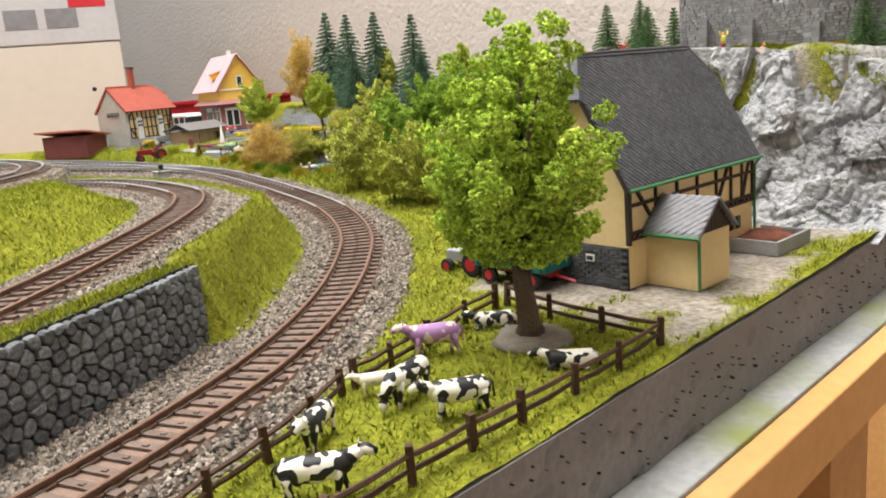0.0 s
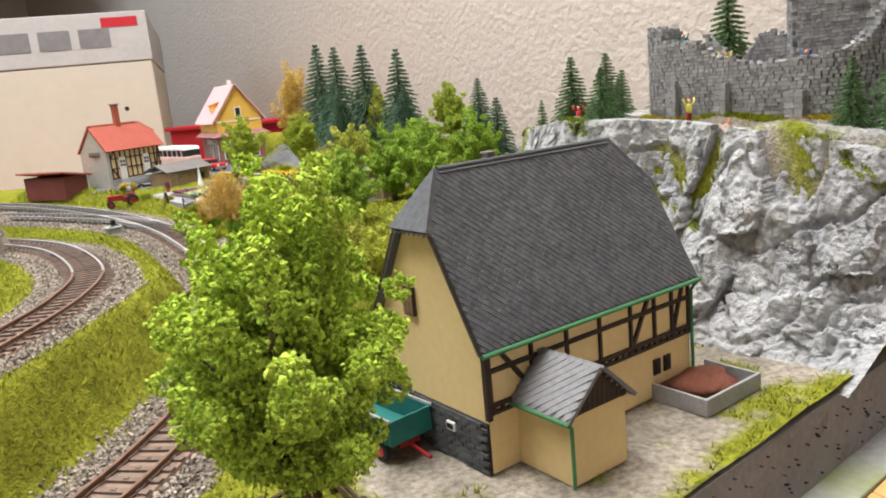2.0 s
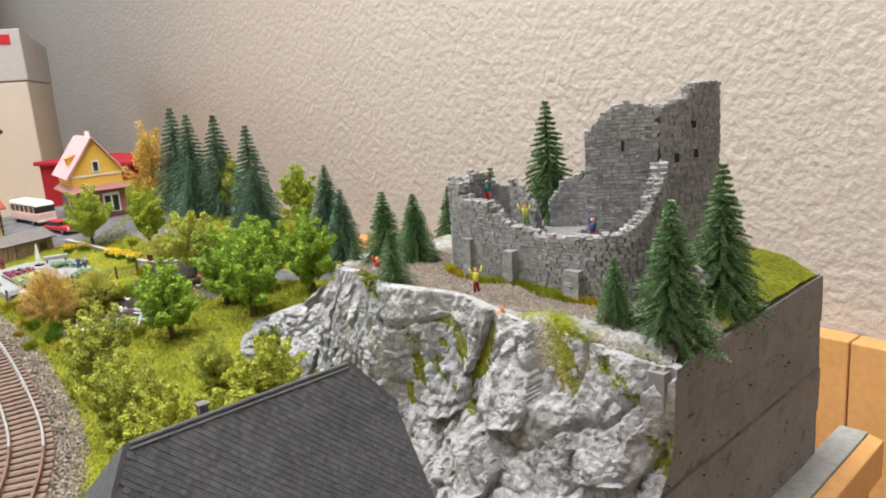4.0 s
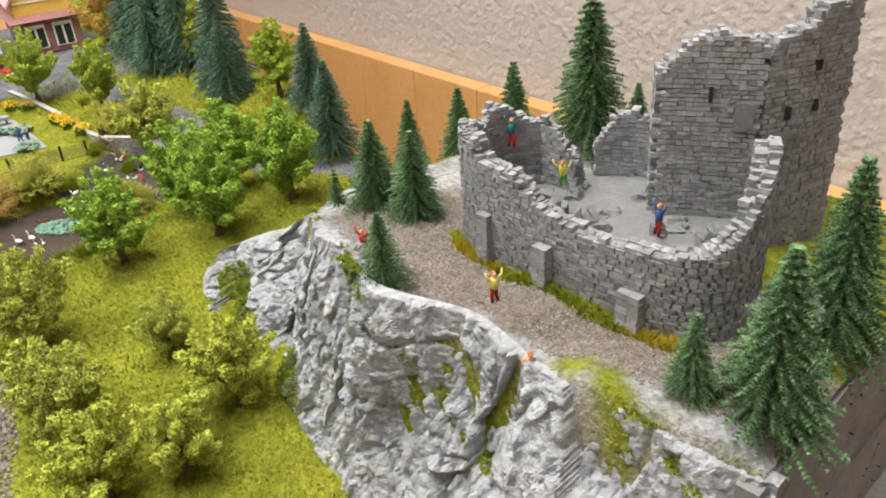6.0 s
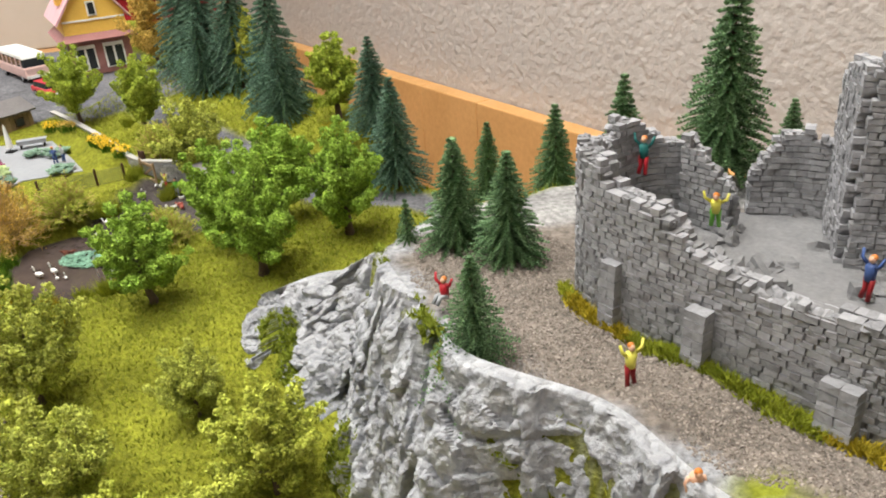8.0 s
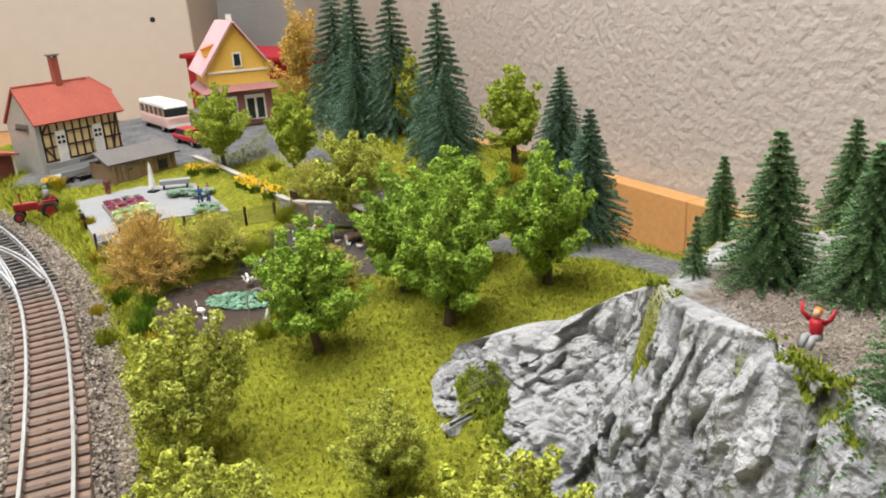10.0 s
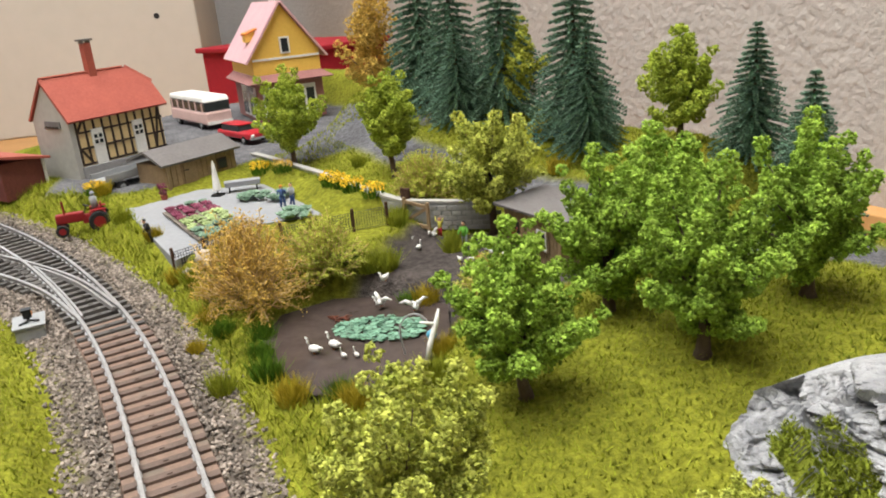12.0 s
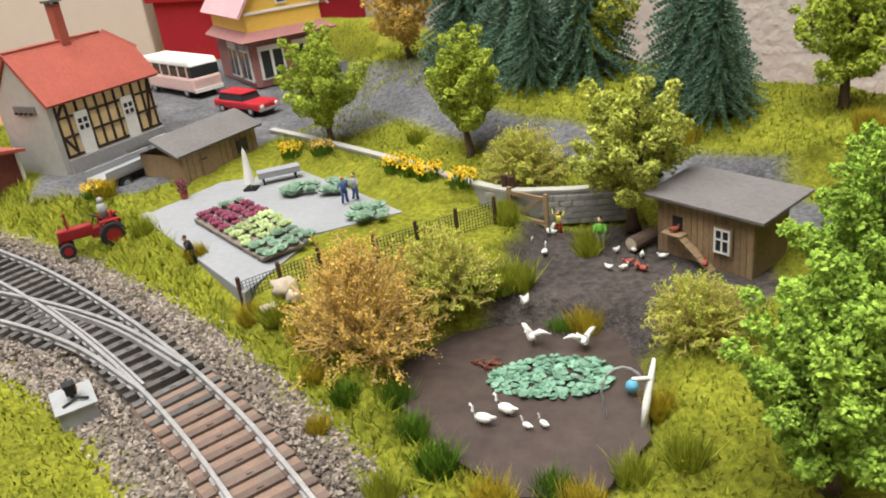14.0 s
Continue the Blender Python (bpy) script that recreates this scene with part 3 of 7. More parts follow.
# ---- the ground as one sheet, by zones ----
def build_ground():
    n = 0.045
    xs, ys = np.arange(-13, 6.2, n), np.arange(-0.7, 21.7, n)
    X, Y = np.meshgrid(xs, ys)
    Z = height(X, Y)
    cx, cy = (X[:-1, :-1] + X[1:, 1:]) / 2, (Y[:-1, :-1] + Y[1:, 1:]) / 2
    over = (X - EDGE_P[0]) * OUT_N[0] + (Y - EDGE_P[1]) * OUT_N[1]
    keep = in_poly(cx - OUT_N[0] * 0.06, cy - OUT_N[1] * 0.06, LAYOUT)
    push = np.maximum(over - 0.01, 0)
    X, Y = X - OUT_N[0] * push, Y - OUT_N[1] * push
    mi = np.zeros(X.shape, int)
    wob = 0.05 * fbm(X, Y, 9, 1.0)
    mi[in_poly(X + wob, Y - wob, YARD)] = 1
    patch = fbm(X, Y, 5.5, 7.0) > 0.55
    mi[(mi == 1) & patch & (poly_dist(X, Y, [(1.0, 5.2), (2.0, 6.0)], False) > 0.35)] = 0
    mi[in_poly(X + wob, Y, RUN)] = 2
    mi[in_poly(X, Y, POND)] = 2
    do, so, _ = to_line(X, Y, OUTER)
    di, si, _ = to_line(X, Y, INNER)
    db = to_line(X, Y, BRANCH)[0]
    du = to_line(X, Y, UPPER)[0]
    mi[(do + wob * 0.6 < 0.44) | (db + wob < 0.44)] = 3
    mi[(di + wob * 0.6 < 0.44) & (so > 0)] = 3
    mi[(du + wob < 0.4) & (so > 0) & (si > 0)] = 3
    mi[(to_line(X, Y, WALL_LINE)[0] < 0.12) & (Y < 5.2) & (di > 0.26) & (do > 0.44)] = 0
    mi[inner_shoulder(X, Y)] = 3
    hill = in_poly(X, Y, HILL)
    mi[hill] = 5
    rim = poly_dist(X, Y, [(4.12, 6.83), (3.6, 7.16), (3.05, 7.47), (2.68, 7.9), (2.1, 8.2), (1.74, 8.8), (1.45, 9.5), (1.75, 10.15), (2.6, 10.5)], False)
    mi[hill & (rim + wob * 1.5 < 0.15)] = 7
    mi[hill & (rim < 0.40) & (fbm(X, Y, 4.3, 4.0) > 1.0)] = 8
    mi[hill & (((X - 4.55) * 0.69 + (Y - 7.8) * 0.72 > 0.1 * np.sin(X * 9)) & (X > 4.3))] = 8
    mi[hill & (poly_dist(X, Y, [(2.2, 10.0), (3.0, 10.3), (3.8, 10.4)], False) < 0.28)] = 6
    road = poly_dist(X, Y, [(2.9, 11.9), (1.9, 11.95), (1.2, 12.5), (0.2, 12.7), (-0.6, 13.35), (-1.0, 13.75), (-2.2, 14.55), (-3.4, 15.9), (-5.2, 16.6), (-6.5, 17.2)], False)
    mi[(road < np.where(Y > 15.4, 0.75, 0.2)) & ~hill] = 4
    mi[in_poly(X, Y, SQUARE)] = 4
    idx = np.arange(X.size).reshape(X.shape)
    f = np.stack([idx[:-1, :-1], idx[:-1, 1:], idx[1:, 1:], idx[1:, :-1]], -1)[keep]
    me = fast_mesh("ground", np.stack([X, Y, Z], -1).reshape(-1, 3), f, M["ground"])
    paint = np.array([(0.195, 0.205, 0.022), (0.30, 0.265, 0.225), (0.075, 0.064, 0.06), (0.155, 0.13, 0.11), (0.135, 0.135, 0.145), (0.19, 0.163, 0.14), (0.30, 0.295, 0.29), (0.31, 0.315, 0.33), (0.17, 0.19, 0.02)])
    blend = paint[mi]
    soft = (blend + np.roll(blend, 1, 0) + np.roll(blend, -1, 0) + np.roll(blend, 1, 1) + np.roll(blend, -1, 1)) / 5
    layer = me.color_attributes.new("zone", "FLOAT_COLOR", "POINT")
    layer.data.foreach_set("color", np.concatenate([soft, np.ones(soft.shape[:2] + (1,))], -1).reshape(-1).astype(np.float32))
    me.polygons.foreach_set("use_smooth", [True] * len(me.polygons))
    ob = new("ground", me)
    tagged(ob, "flocked green model landscape with gravel yard and ballast", "ground", kind="structure")
    w = Geo()
    w.add([(x, y, 0.835) for x, y in POND], [tuple(range(len(POND)))])
    tagged(part("water", w, M["water"]), "murky brown pond water", "water", kind="structure")


build_ground()


# ---- the rock face of the hill ----
def shard(q, amp, tilt, groove):
    """Broken facets: each cell of a Voronoi pattern is a plane tilted its own way."""
    dist, pts = noise.voronoi(q)
    c = pts[0]
    h = noise.noise_vector(c * 3.7 + Vector((0.5, 0.3, 0.9)))
    edge = min(1.0, (dist[1] - dist[0]) * 7.0)
    return amp * (tilt * h.dot(q - c) * 2.2 + 1.1 * noise.noise(c * 5.3)) - amp * groove * (1 - edge)


def build_cliff():
    ring = smooth_line([(4.12, 6.83), (3.6, 7.16), (3.05, 7.47), (2.68, 7.9), (2.1, 8.2), (1.74, 8.8), (1.45, 9.5), (1.25, 10.15), (0.75, 10.55), (0.2, 10.5)], 0.022)
    foot = smooth_line([(3.42, 6.1), (3.05, 6.5), (2.7, 6.85), (2.4, 7.2), (1.85, 7.75), (1.42, 8.45), (1.05, 9.15), (0.62, 9.6), (0.32, 9.95), (0.05, 10.35)], 0.022)
    nu, nv = 520, 150
    k = np.linspace(0, 1, nu)
    pick = lambda l: np.stack([np.interp(k, np.linspace(0, 1, len(l)), l[:, c]) for c in range(2)], 1)
    a, b = pick(ring), pick(foot)
    ztop = np.interp(k, [0, 0.1, 0.25, 0.4, 0.55, 0.7, 0.8, 0.88, 1], [1.74, 1.86, 2.0, 2.08, 2.06, 1.92, 1.62, 1.30, 1.10])
    v = np.linspace(-0.10, 1.04, nv)
    verts = np.zeros((nu, nv, 3))
    for i in range(nu):
        out = b[i] - a[i]
        out = np.array((out[0], out[1], 0)) / max(np.linalg.norm(out), 1e-6)
        zb = hz(b[i, 0], b[i, 1]) - 0.03
        for j in range(nv):
            t = v[j]
            w = t if t < 0 else t**1.25 * 0.75 + 0.25 * step01(t)
            if t > 0:
                w += (t**3.4 - w) * math.exp(-i / 82)
            p = np.array((*(a[i] * (1 - w) + b[i] * w), ztop[i] + (zb - ztop[i]) * max(t, 0) ** 0.9))
            q = Vector(p * (1.0, 1.0, 0.55))
            big = noise.noise(q * 1.7) * 0.17
            rid = shard(q * 2.2, 0.095, 1.5, 0.05)
            cr = shard(q * 6.0 + Vector((5, 2, 8)), 0.036, 1.5, 0.22) - max(0.0, 0.10 - abs(noise.noise(q * 3.1 + Vector((9, 2, 1))))) * 0.5
            fi = shard(q * 14.0 + Vector((1, 7, 3)), 0.013, 1.7, 0.25) + shard(q * 31.0 + Vector((4, 1, 6)), 0.005, 1.8, 0.3)
            amp = min(1.0, max(0.0, (t + 0.1) / 0.22)) * min(1, i / 19 + 0.25) * (1 if t < 0.9 else max(0.3, (1.04 - t) / 0.14))
            p = p + out * (big + rid + cr + fi) * amp
            p[2] += (cr + fi) * 0.7 * amp + 0.012
            verts[i, j] = p
    for _ in range(1):
        core = verts[1:-1, 1:-1]
        mean = (verts[:-2, 1:-1] + verts[2:, 1:-1] + verts[1:-1, :-2] + verts[1:-1, 2:]) / 4
        verts[1:-1, 1:-1] = core * 0.8 + mean * 0.2
    idx = np.arange(nu * nv).reshape(nu, nv)
    f = np.stack([idx[:-1, :-1], idx[:-1, 1:], idx[1:, 1:], idx[1:, :-1]], -1).reshape(-1, 4)
    c = verts.reshape(-1, 3)[f].mean(1)
    u = verts.reshape(-1, 3)
    nz = np.cross(u[f[:, 2]] - u[f[:, 0]], u[f[:, 3]] - u[f[:, 1]])
    nz = np.abs(nz[:, 2]) / (np.linalg.norm(nz, axis=1) + 1e-9)
    moss = (nz > 0.34) & (fbm(c[:, 0] * 1.0 + c[:, 2], c[:, 1] - c[:, 2], 3.3, 3.3) > 0.72)
    me = fast_mesh("rock_cliff", u, f, [M["rock"], M["moss"]])
    rough = fbm(c[:, 0] * 2.2, c[:, 2] * 2.2 + c[:, 1], 6.1, 5.0) < 0.0
    me.polygons.foreach_set("use_smooth", rough)
    me.polygons.foreach_set("material_index", moss.astype(np.int32))
    tagged(new("rock_cliff", me), "white and grey painted plaster rock face with mossy patches", "rock cliff", kind="structure")
    return u[f[moss]].mean(1)


MOSS = build_cliff()


# ---- the cut edge of the layout, the ledge below it and the table beam ----
def along(s, o, z):
    p = EDGE_P + EDGE_D * s + OUT_N * o
    return (p[0], p[1], z)


def edge_slab(name, s0, s1, z0, z1, o, mat, parent, holes, rng):
    g = Geo()
    n = max(2, int((s1 - s0) / 0.06))
    m = max(2, int((z1 - z0) / 0.06))
    vs = []
    for i in range(n + 1):
        for j in range(m + 1):
            s, z = s0 + (s1 - s0) * i / n, z0 + (z1 - z0) * j / m
            d = 0.014 * noise.noise(Vector((s * 3, z * 3, o))) - (0.03 if holes and rng.random() < 0.035 else 0)
            vs.append(along(s, o + d, z))
    fs = [(i * (m + 1) + j, (i + 1) * (m + 1) + j, (i + 1) * (m + 1) + j + 1, i * (m + 1) + j + 1) for i in range(n) for j in range(m)]
    k = len(vs)
    vs += [along(s0, o - 0.12, z0), along(s1, o - 0.12, z0), along(s1, o - 0.12, z1), along(s0, o - 0.12, z1)]
    c0, c1, c2, c3 = 0, n * (m + 1), n * (m + 1) + m, m
    fs += [(k, k + 3, k + 2, k + 1), (c3, c2, k + 2, k + 3), (c0, k, k + 1, c1), (c0, c3, k + 3, k), (c1, k + 1, k + 2, c2)]
    g.add(vs, fs)
    return part(name, g, mat, parent)


def build_edge():
    rng = random.Random(4)
    e = thing("layout_edge", (0, 0, 0), "dark grey foam edge of the layout with pitted slabs", "layout edge", kind="structure")
    edge_slab("slab", -5.7, 4.60, -0.05, 0.43, 0.02, M["slab"], e, True, rng)
    for i, (z0, z1) in enumerate(((-0.05, 0.385), (0.40, 0.835), (0.85, 1.285), (1.30, 1.735))):
        edge_slab("slab", 4.605, 7.46, z0, z1, 0.02 + 0.012 * (i % 2), M["slab"], e, True, rng)
    # tiny proud blocks, their near-black colour is the shade inside the pits
    pits = Geo()
    for i in range(260):
        s = rng.uniform(-2.5, 7.3)
        z = rng.uniform(-0.02, 0.38) if s < 4.55 else rng.uniform(-0.02, 1.68)
        q = along(s, 0.028, z)
        pits.box(q, (rng.uniform(0.004, 0.015), 0.02, rng.uniform(0.003, 0.009)), 46.3, ry=rng.uniform(-30, 30), jit=0.2, rng=rng)
    tagged(part("pitting", pits, M["mortar_and_shade"], e, "small dark blocks for the shade in the foam's pits"), kind="stuff")
    g = Geo()
    a, b, c, d = along(7.46, 0.02, 1.73), along(7.46, -0.2, 1.73), along(7.46, 0.02, -0.3), along(7.46, -0.2, -0.3)
    back = np.array((1.9, 12.4))
    p = np.array(along(7.46, 0.02, 0))[:2]
    g.add([(*p, -0.3), (*back, -0.3), (*back, 1.15), (*(p * 0.55 + back * 0.45), 1.5), (*p, 1.73)], [(0, 1, 2, 3, 4)])
    part("back_face", g, M["slab"], e)
    t = thing("table_frame", (0, 0, 0), "varnished pine table frame under the layout", "table", kind="structure")
    lg = Geo()
    lg.add([along(q, o, z) for z in (-0.05, -0.13) for q, o in ((-6, 0.0), (8.2, 0.0), (8.2, 0.27), (-6, 0.27))], [(0, 3, 2, 1), (4, 5, 6, 7), (3, 7, 6, 2), (0, 1, 5, 4), (0, 4, 7, 3), (1, 2, 6, 5)])
    part("ledge", lg, M["ledge"], t, "grey painted ledge with flock remains", bevel=0.01)
    bg = Geo()
    for s0, s1 in ((-6, 3.4), (3.41, 8.2)):
        bg.add([along(q, o, z) for o, z in ((0.275, -0.07), (0.42, -0.10), (0.42, -0.50), (0.275, -0.50)) for q in (s0, s1)], [(0, 2, 3, 1), (2, 4, 5, 3), (4, 6, 7, 5), (6, 0, 1, 7), (0, 6, 4, 2), (1, 3, 5, 7)])
    part("beam", bg, M["wood"], t, bevel=0.012)
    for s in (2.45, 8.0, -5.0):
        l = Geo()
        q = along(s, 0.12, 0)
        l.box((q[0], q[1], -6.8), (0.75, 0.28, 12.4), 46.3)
        part("leg", l, M["wood_shaded"], t)
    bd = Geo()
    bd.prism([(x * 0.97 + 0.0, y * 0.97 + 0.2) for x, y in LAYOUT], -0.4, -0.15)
    part("base_board", bd, M["wood_shaded"], t)


build_edge()


# ---- the room ----
def build_room():
    wp, wd, wn = np.array((2.25, 24.4)), np.array((0.66, -0.7513)), np.array((-0.7513, -0.66))
    at = lambda s, o, z: (*(wp + wd * s + wn * o), z)
    def quad_wall(name, pts, mat, label, cat, thick=2.0):
        g = Geo()
        g.slab(pts, thick)
        return tagged(part(name, g, mat), label, cat, kind="structure")
    quad_wall("wall_north", [at(-95, 0, -13), at(36, 0, -13), at(36, 0, 29), at(-95, 0, 29)], M["wall"], "beige wall with rough trowelled plaster", "wall")
    quad_wall("wall_east", [at(36, 0, -13), at(36, 48, -13), at(36, 48, 29), at(36, 0, 29)], M["wall"], "beige plastered wall", "wall")
    quad_wall("wall_south", [at(36, 48, -13), at(-95, 48, -13), at(-95, 48, 29), at(36, 48, 29)], M["wall"], "beige plastered wall", "wall")
    quad_wall("wall_west", [at(-95, 48, -13), at(-95, 0, -13), at(-95, 0, 29), at(-95, 48, 29)], M["wall"], "beige plastered wall", "wall")
    quad_wall("floor", [at(-95, 0, -13), at(-95, 48, -13), at(36, 48, -13), at(36, 0, -13)], M["parquet"], "brown wooden floor", "floor")
    quad_wall("ceiling", [at(-95, 0, 29), at(36, 0, 29), at(36, 48, 29), at(-95, 48, 29)], M["ceil"], "white ceiling", "ceiling")
    w = thing("wainscot", (0, 0, 0), "orange pine boards along the foot of the wall", "panelling", kind="structure")
    for i in range(14):
        s = -17 + i * 2.6
        g = Geo()
        c = at(s + 1.3, 0.3, -5.0)
        g.box((c[0], c[1], -7.25), (2.57, 0.5, 11.5), math.degrees(math.atan2(wd[1], wd[0])))
        part("board", g, M["wood"], w, bevel=0.03)


build_room()


# ---- railway ----
GAUGE = 0.285


def offset_line(line, d):
    t = np.gradient(line, axis=0)
    n = np.stack([-t[:, 1], t[:, 0], 0 * t[:, 0]], 1) / np.hypot(t[:, 0], t[:, 1])[:, None]
    return line + n * d


def sweep(line, prof):
    """A profile of (across, up) pairs carried along a line."""
    t = np.gradient(line, axis=0)
    n = np.stack([-t[:, 1], t[:, 0], 0 * t[:, 0]], 1) / np.hypot(t[:, 0], t[:, 1])[:, None]
    k = len(prof)
    vs = [tuple(p + m * a + np.array((0, 0, b))) for p, m in zip(line, n) for a, b in prof]
    fs = [(i * k + j, i * k + (j + 1) % k, (i + 1) * k + (j + 1) % k, (i + 1) * k + j) for i in range(len(line) - 1) for j in range(k)]
    fs += [tuple(range(k - 1, -1, -1)), tuple((len(line) - 1) * k + j for j in range(k))]
    return vs, fs


def sleeper_mesh(mat):
    return Geo().box((0, 0, 0), (0.45, 0.05, 0.032)).box((-0.1425, 0, 0.017), (0.05, 0.05, 0.012)).box((0.1425, 0, 0.017), (0.05, 0.05, 0.012)).box((0, 0, 0.016), (0.03, 0.02, 0.012)).mesh("sleeper", mat)


SLEEPER, SLEEPER_DARK = sleeper_mesh(M["sleeper"]), sleeper_mesh(M["sleeper_dark"])


def build_track(name, line, label, bed=True, skip=lambda x, y: False, only=300):
    th = thing(name, (0, 0, 0), label, "railway track", "tracks of the layout")
    L = smooth_line(line[:: max(1, len(line) // 60)], 0.05)
    if bed:
        vs, fs = sweep(L[L[:, 1] < 11.7] + (0, 0, -0.062), [(-0.235, 0), (0.235, 0), (0.225, 0.028), (-0.225, 0.028)])
        part("track_bed", Geo().add(vs, fs), M["trackbed"], th, "rusty brown bed between the sleepers")
    for sgn in (-1, 1):
        r = offset_line(L, sgn * GAUGE / 2)
        vs, fs = sweep(r + (0, 0, -0.025), [(-0.019, 0), (0.019, 0), (0.019, 0.007), (0.006, 0.012), (0.006, 0.032), (-0.006, 0.032), (-0.006, 0.012), (-0.019, 0.007)])
        g = Geo().add(vs, fs)
        g.mi = [0 if vs[f[0]][1] < 9.6 else 1 for f in fs]
        rail = part("rail", g, [M["rust"], M["steel"]], th)
        vs, fs = sweep(r + (0, 0, 0.0075), [(-0.0125, 0), (0.0125, 0), (0.0125, 0.011), (0.009, 0.014), (-0.009, 0.014), (-0.0125, 0.011)])
        mats = [M["steel"], M["rust"]]
        g = Geo().add(vs, fs)
        g.mi = [0 if line[0][1] > 8 or vs[f[0]][1] > 8.4 else 1 for f in fs]
        part("rail_head", g, mats, rail, "worn rail head")
    S = smooth_line(line[:: max(1, len(line) // 60)], 0.118)
    t = np.gradient(S, axis=0)
    n = 0
    for p, d in zip(S, t):
        if p[1] < 0.4 or p[0] < -9 or skip(p[0], p[1]) or n >= only:
            continue
        n += 1
        m = local(p[0], p[1], p[2] - 0.034, math.degrees(math.atan2(d[1], d[0])) - 90)
        piece("sleeper", SLEEPER if p[1] < 11.5 else SLEEPER_DARK, th, m)
    return th


def build_ballast():
    rng = np.random.default_rng(5)
    pts = []
    for line, half, fac, lo in ((OUTER, 0.47, 1.0, -9.0), (INNER, 0.46, 1.0, -9.0), (BRANCH, 0.47, 1.0, -9.0), (UPPER, 0.42, 0.6, -8.5)):
        L = smooth_line(line[:: max(1, len(line) // 60)], 0.02)
        n = int(len(L) * 52 * fac)
        i = rng.integers(0, len(L), n)
        a = rng.uniform(-half, half, n)
        a = a + np.sign(a) * np.abs(rng.normal(0, 0.035, n)) * (np.abs(a) > 0.36)
        t = np.gradient(L, axis=0)
        nn = np.stack([-t[:, 1], t[:, 0]], 1) / np.hypot(t[:, 0], t[:, 1])[:, None]
        p = L[i, :2] + nn[i] * a[:, None]
        z = L[i, 2] - 0.05 - 0.03 * step01((np.abs(a) - 0.28) / 0.2) - rng.uniform(0, 0.012, n)
        inbed = (np.abs(a) < 0.235) & ((L[i, 1] < 11.7) | (rng.random(n) < 0.5))
        keep = ~inbed & (p[:, 1] > 0.2) & (p[:, 0] > lo)
        # the other tracks stay clear of stones
        for other in (OUTER, INNER, BRANCH, UPPER):
            if other is not line:
                keep &= to_line(p[:, 0], p[:, 1], other[::6])[0] > 0.235
        pts.append(np.c_[p, np.maximum(z, tops(p) + 0.004)][keep])
    n = 40000
    p = np.c_[rng.uniform(-3.2, -1.1, n), rng.uniform(0.3, 8.2, n)]
    p = p[inner_shoulder(p[:, 0], p[:, 1])]
    p = p[to_line(p[:, 0], p[:, 1], INNER[::6])[0] > 0.42]
    pts.append(np.c_[p, tops(p) + 0.004])
    pts = np.vstack(pts)
    near = rng.random(len(pts)) < np.where(pts[:, 1] < 13.5, 1.0, 0.4)
    ob = new("ballast", cloud(pts[near], np.where(pts[near][:, 1] > 9, 0.0155, 0.0175), rng, M["ballast"], "ballast"))
    tagged(ob, "loose grey and tan ballast stones beside the rails", "ballast", kind="stuff")


build_track("railway_track", OUTER, "curved model track with brown sleepers and rusty rails", skip=lambda x, y: False)
build_track("railway_track", INNER, "model track on the raised bank above the stone wall")
build_track("railway_track", UPPER, "model track on the upper grassy terrace")
build_track("railway_track", BRANCH, "diverging rails of the turnout beside the station", bed=False, skip=lambda x, y: x > -4.9)
build_ballast()


def build_turnout_parts():
    th = thing("turnout_blades", (-4.05, 11.72, 0.95), "bright turnout blades and frog between the rails", "railway turnout")
    for d0, d1 in ((-0.10, -0.135), (0.115, 0.13)):
        L = smooth_line(BRANCH[:18:3] if d0 < 0 else OUTER[np.argmin(np.abs(OUTER[:, 0] + 4.05)) :][:18:3], 0.05)
        r = offset_line(L, d0) + (4.05, -11.72, -0.95)
        vs, fs = sweep(r + (0, 0, -0.015), [(-0.012, 0), (0.012, 0), (0.008, 0.034), (-0.008, 0.034)])
        part("blade", Geo().add(vs, fs), M["steel"], th)
    # point machine with its lantern
    pm = thing("point_machine", (-4.48, 11.52, 0.85), "small grey point machine box with a turnout lantern", "point machine", rz=38)
    part("housing", Geo().box((0, 0, 0.06), (0.2, 0.26, 0.12), taper=0.94), M["grey"], pm, bevel=0.008)
    part("lid", Geo().box((0, 0, 0.128), (0.215, 0.275, 0.014)), M["grey"], pm, "pale dull metal lid", bevel=0.004)
    ln = part("lantern", Geo().tube([(0, 0, 0.135), (0, 0, 0.16)], 0.012, 8).box((0, 0, 0.185), (0.055, 0.055, 0.05)).box((0, 0, 0.217), (0.066, 0.066, 0.012)), M["black"], pm)
    part("lens", Geo().ball((0.03, 0, 0.185), (0.006, 0.02, 0.02)), M["hair"], ln, "amber lens")
    part("lever", Geo().tube([(-0.06, -0.08, 0.14), (0.02, -0.05, 0.15), (0.07, -0.09, 0.15)], 0.008, 6), M["black"], pm)


build_turnout_parts()


# ---- the rubble retaining wall ----
def clip_cell(poly, mid, way):
    """Cuts a polygon by the line through mid, keeping the side that way points from."""
    out = []
    side = [(p[0] - mid[0]) * way[0] + (p[1] - mid[1]) * way[1] for p in poly]
    for k in range(len(poly)):
        p, q, a, b = poly[k - 1], poly[k], side[k - 1], side[k]
        if (a <= 0) != (b <= 0):
            f = a / (a - b)
            out.append((p[0] + (q[0] - p[0]) * f, p[1] + (q[1] - p[1]) * f))
        if b <= 0:
            out.append(q)
    return out


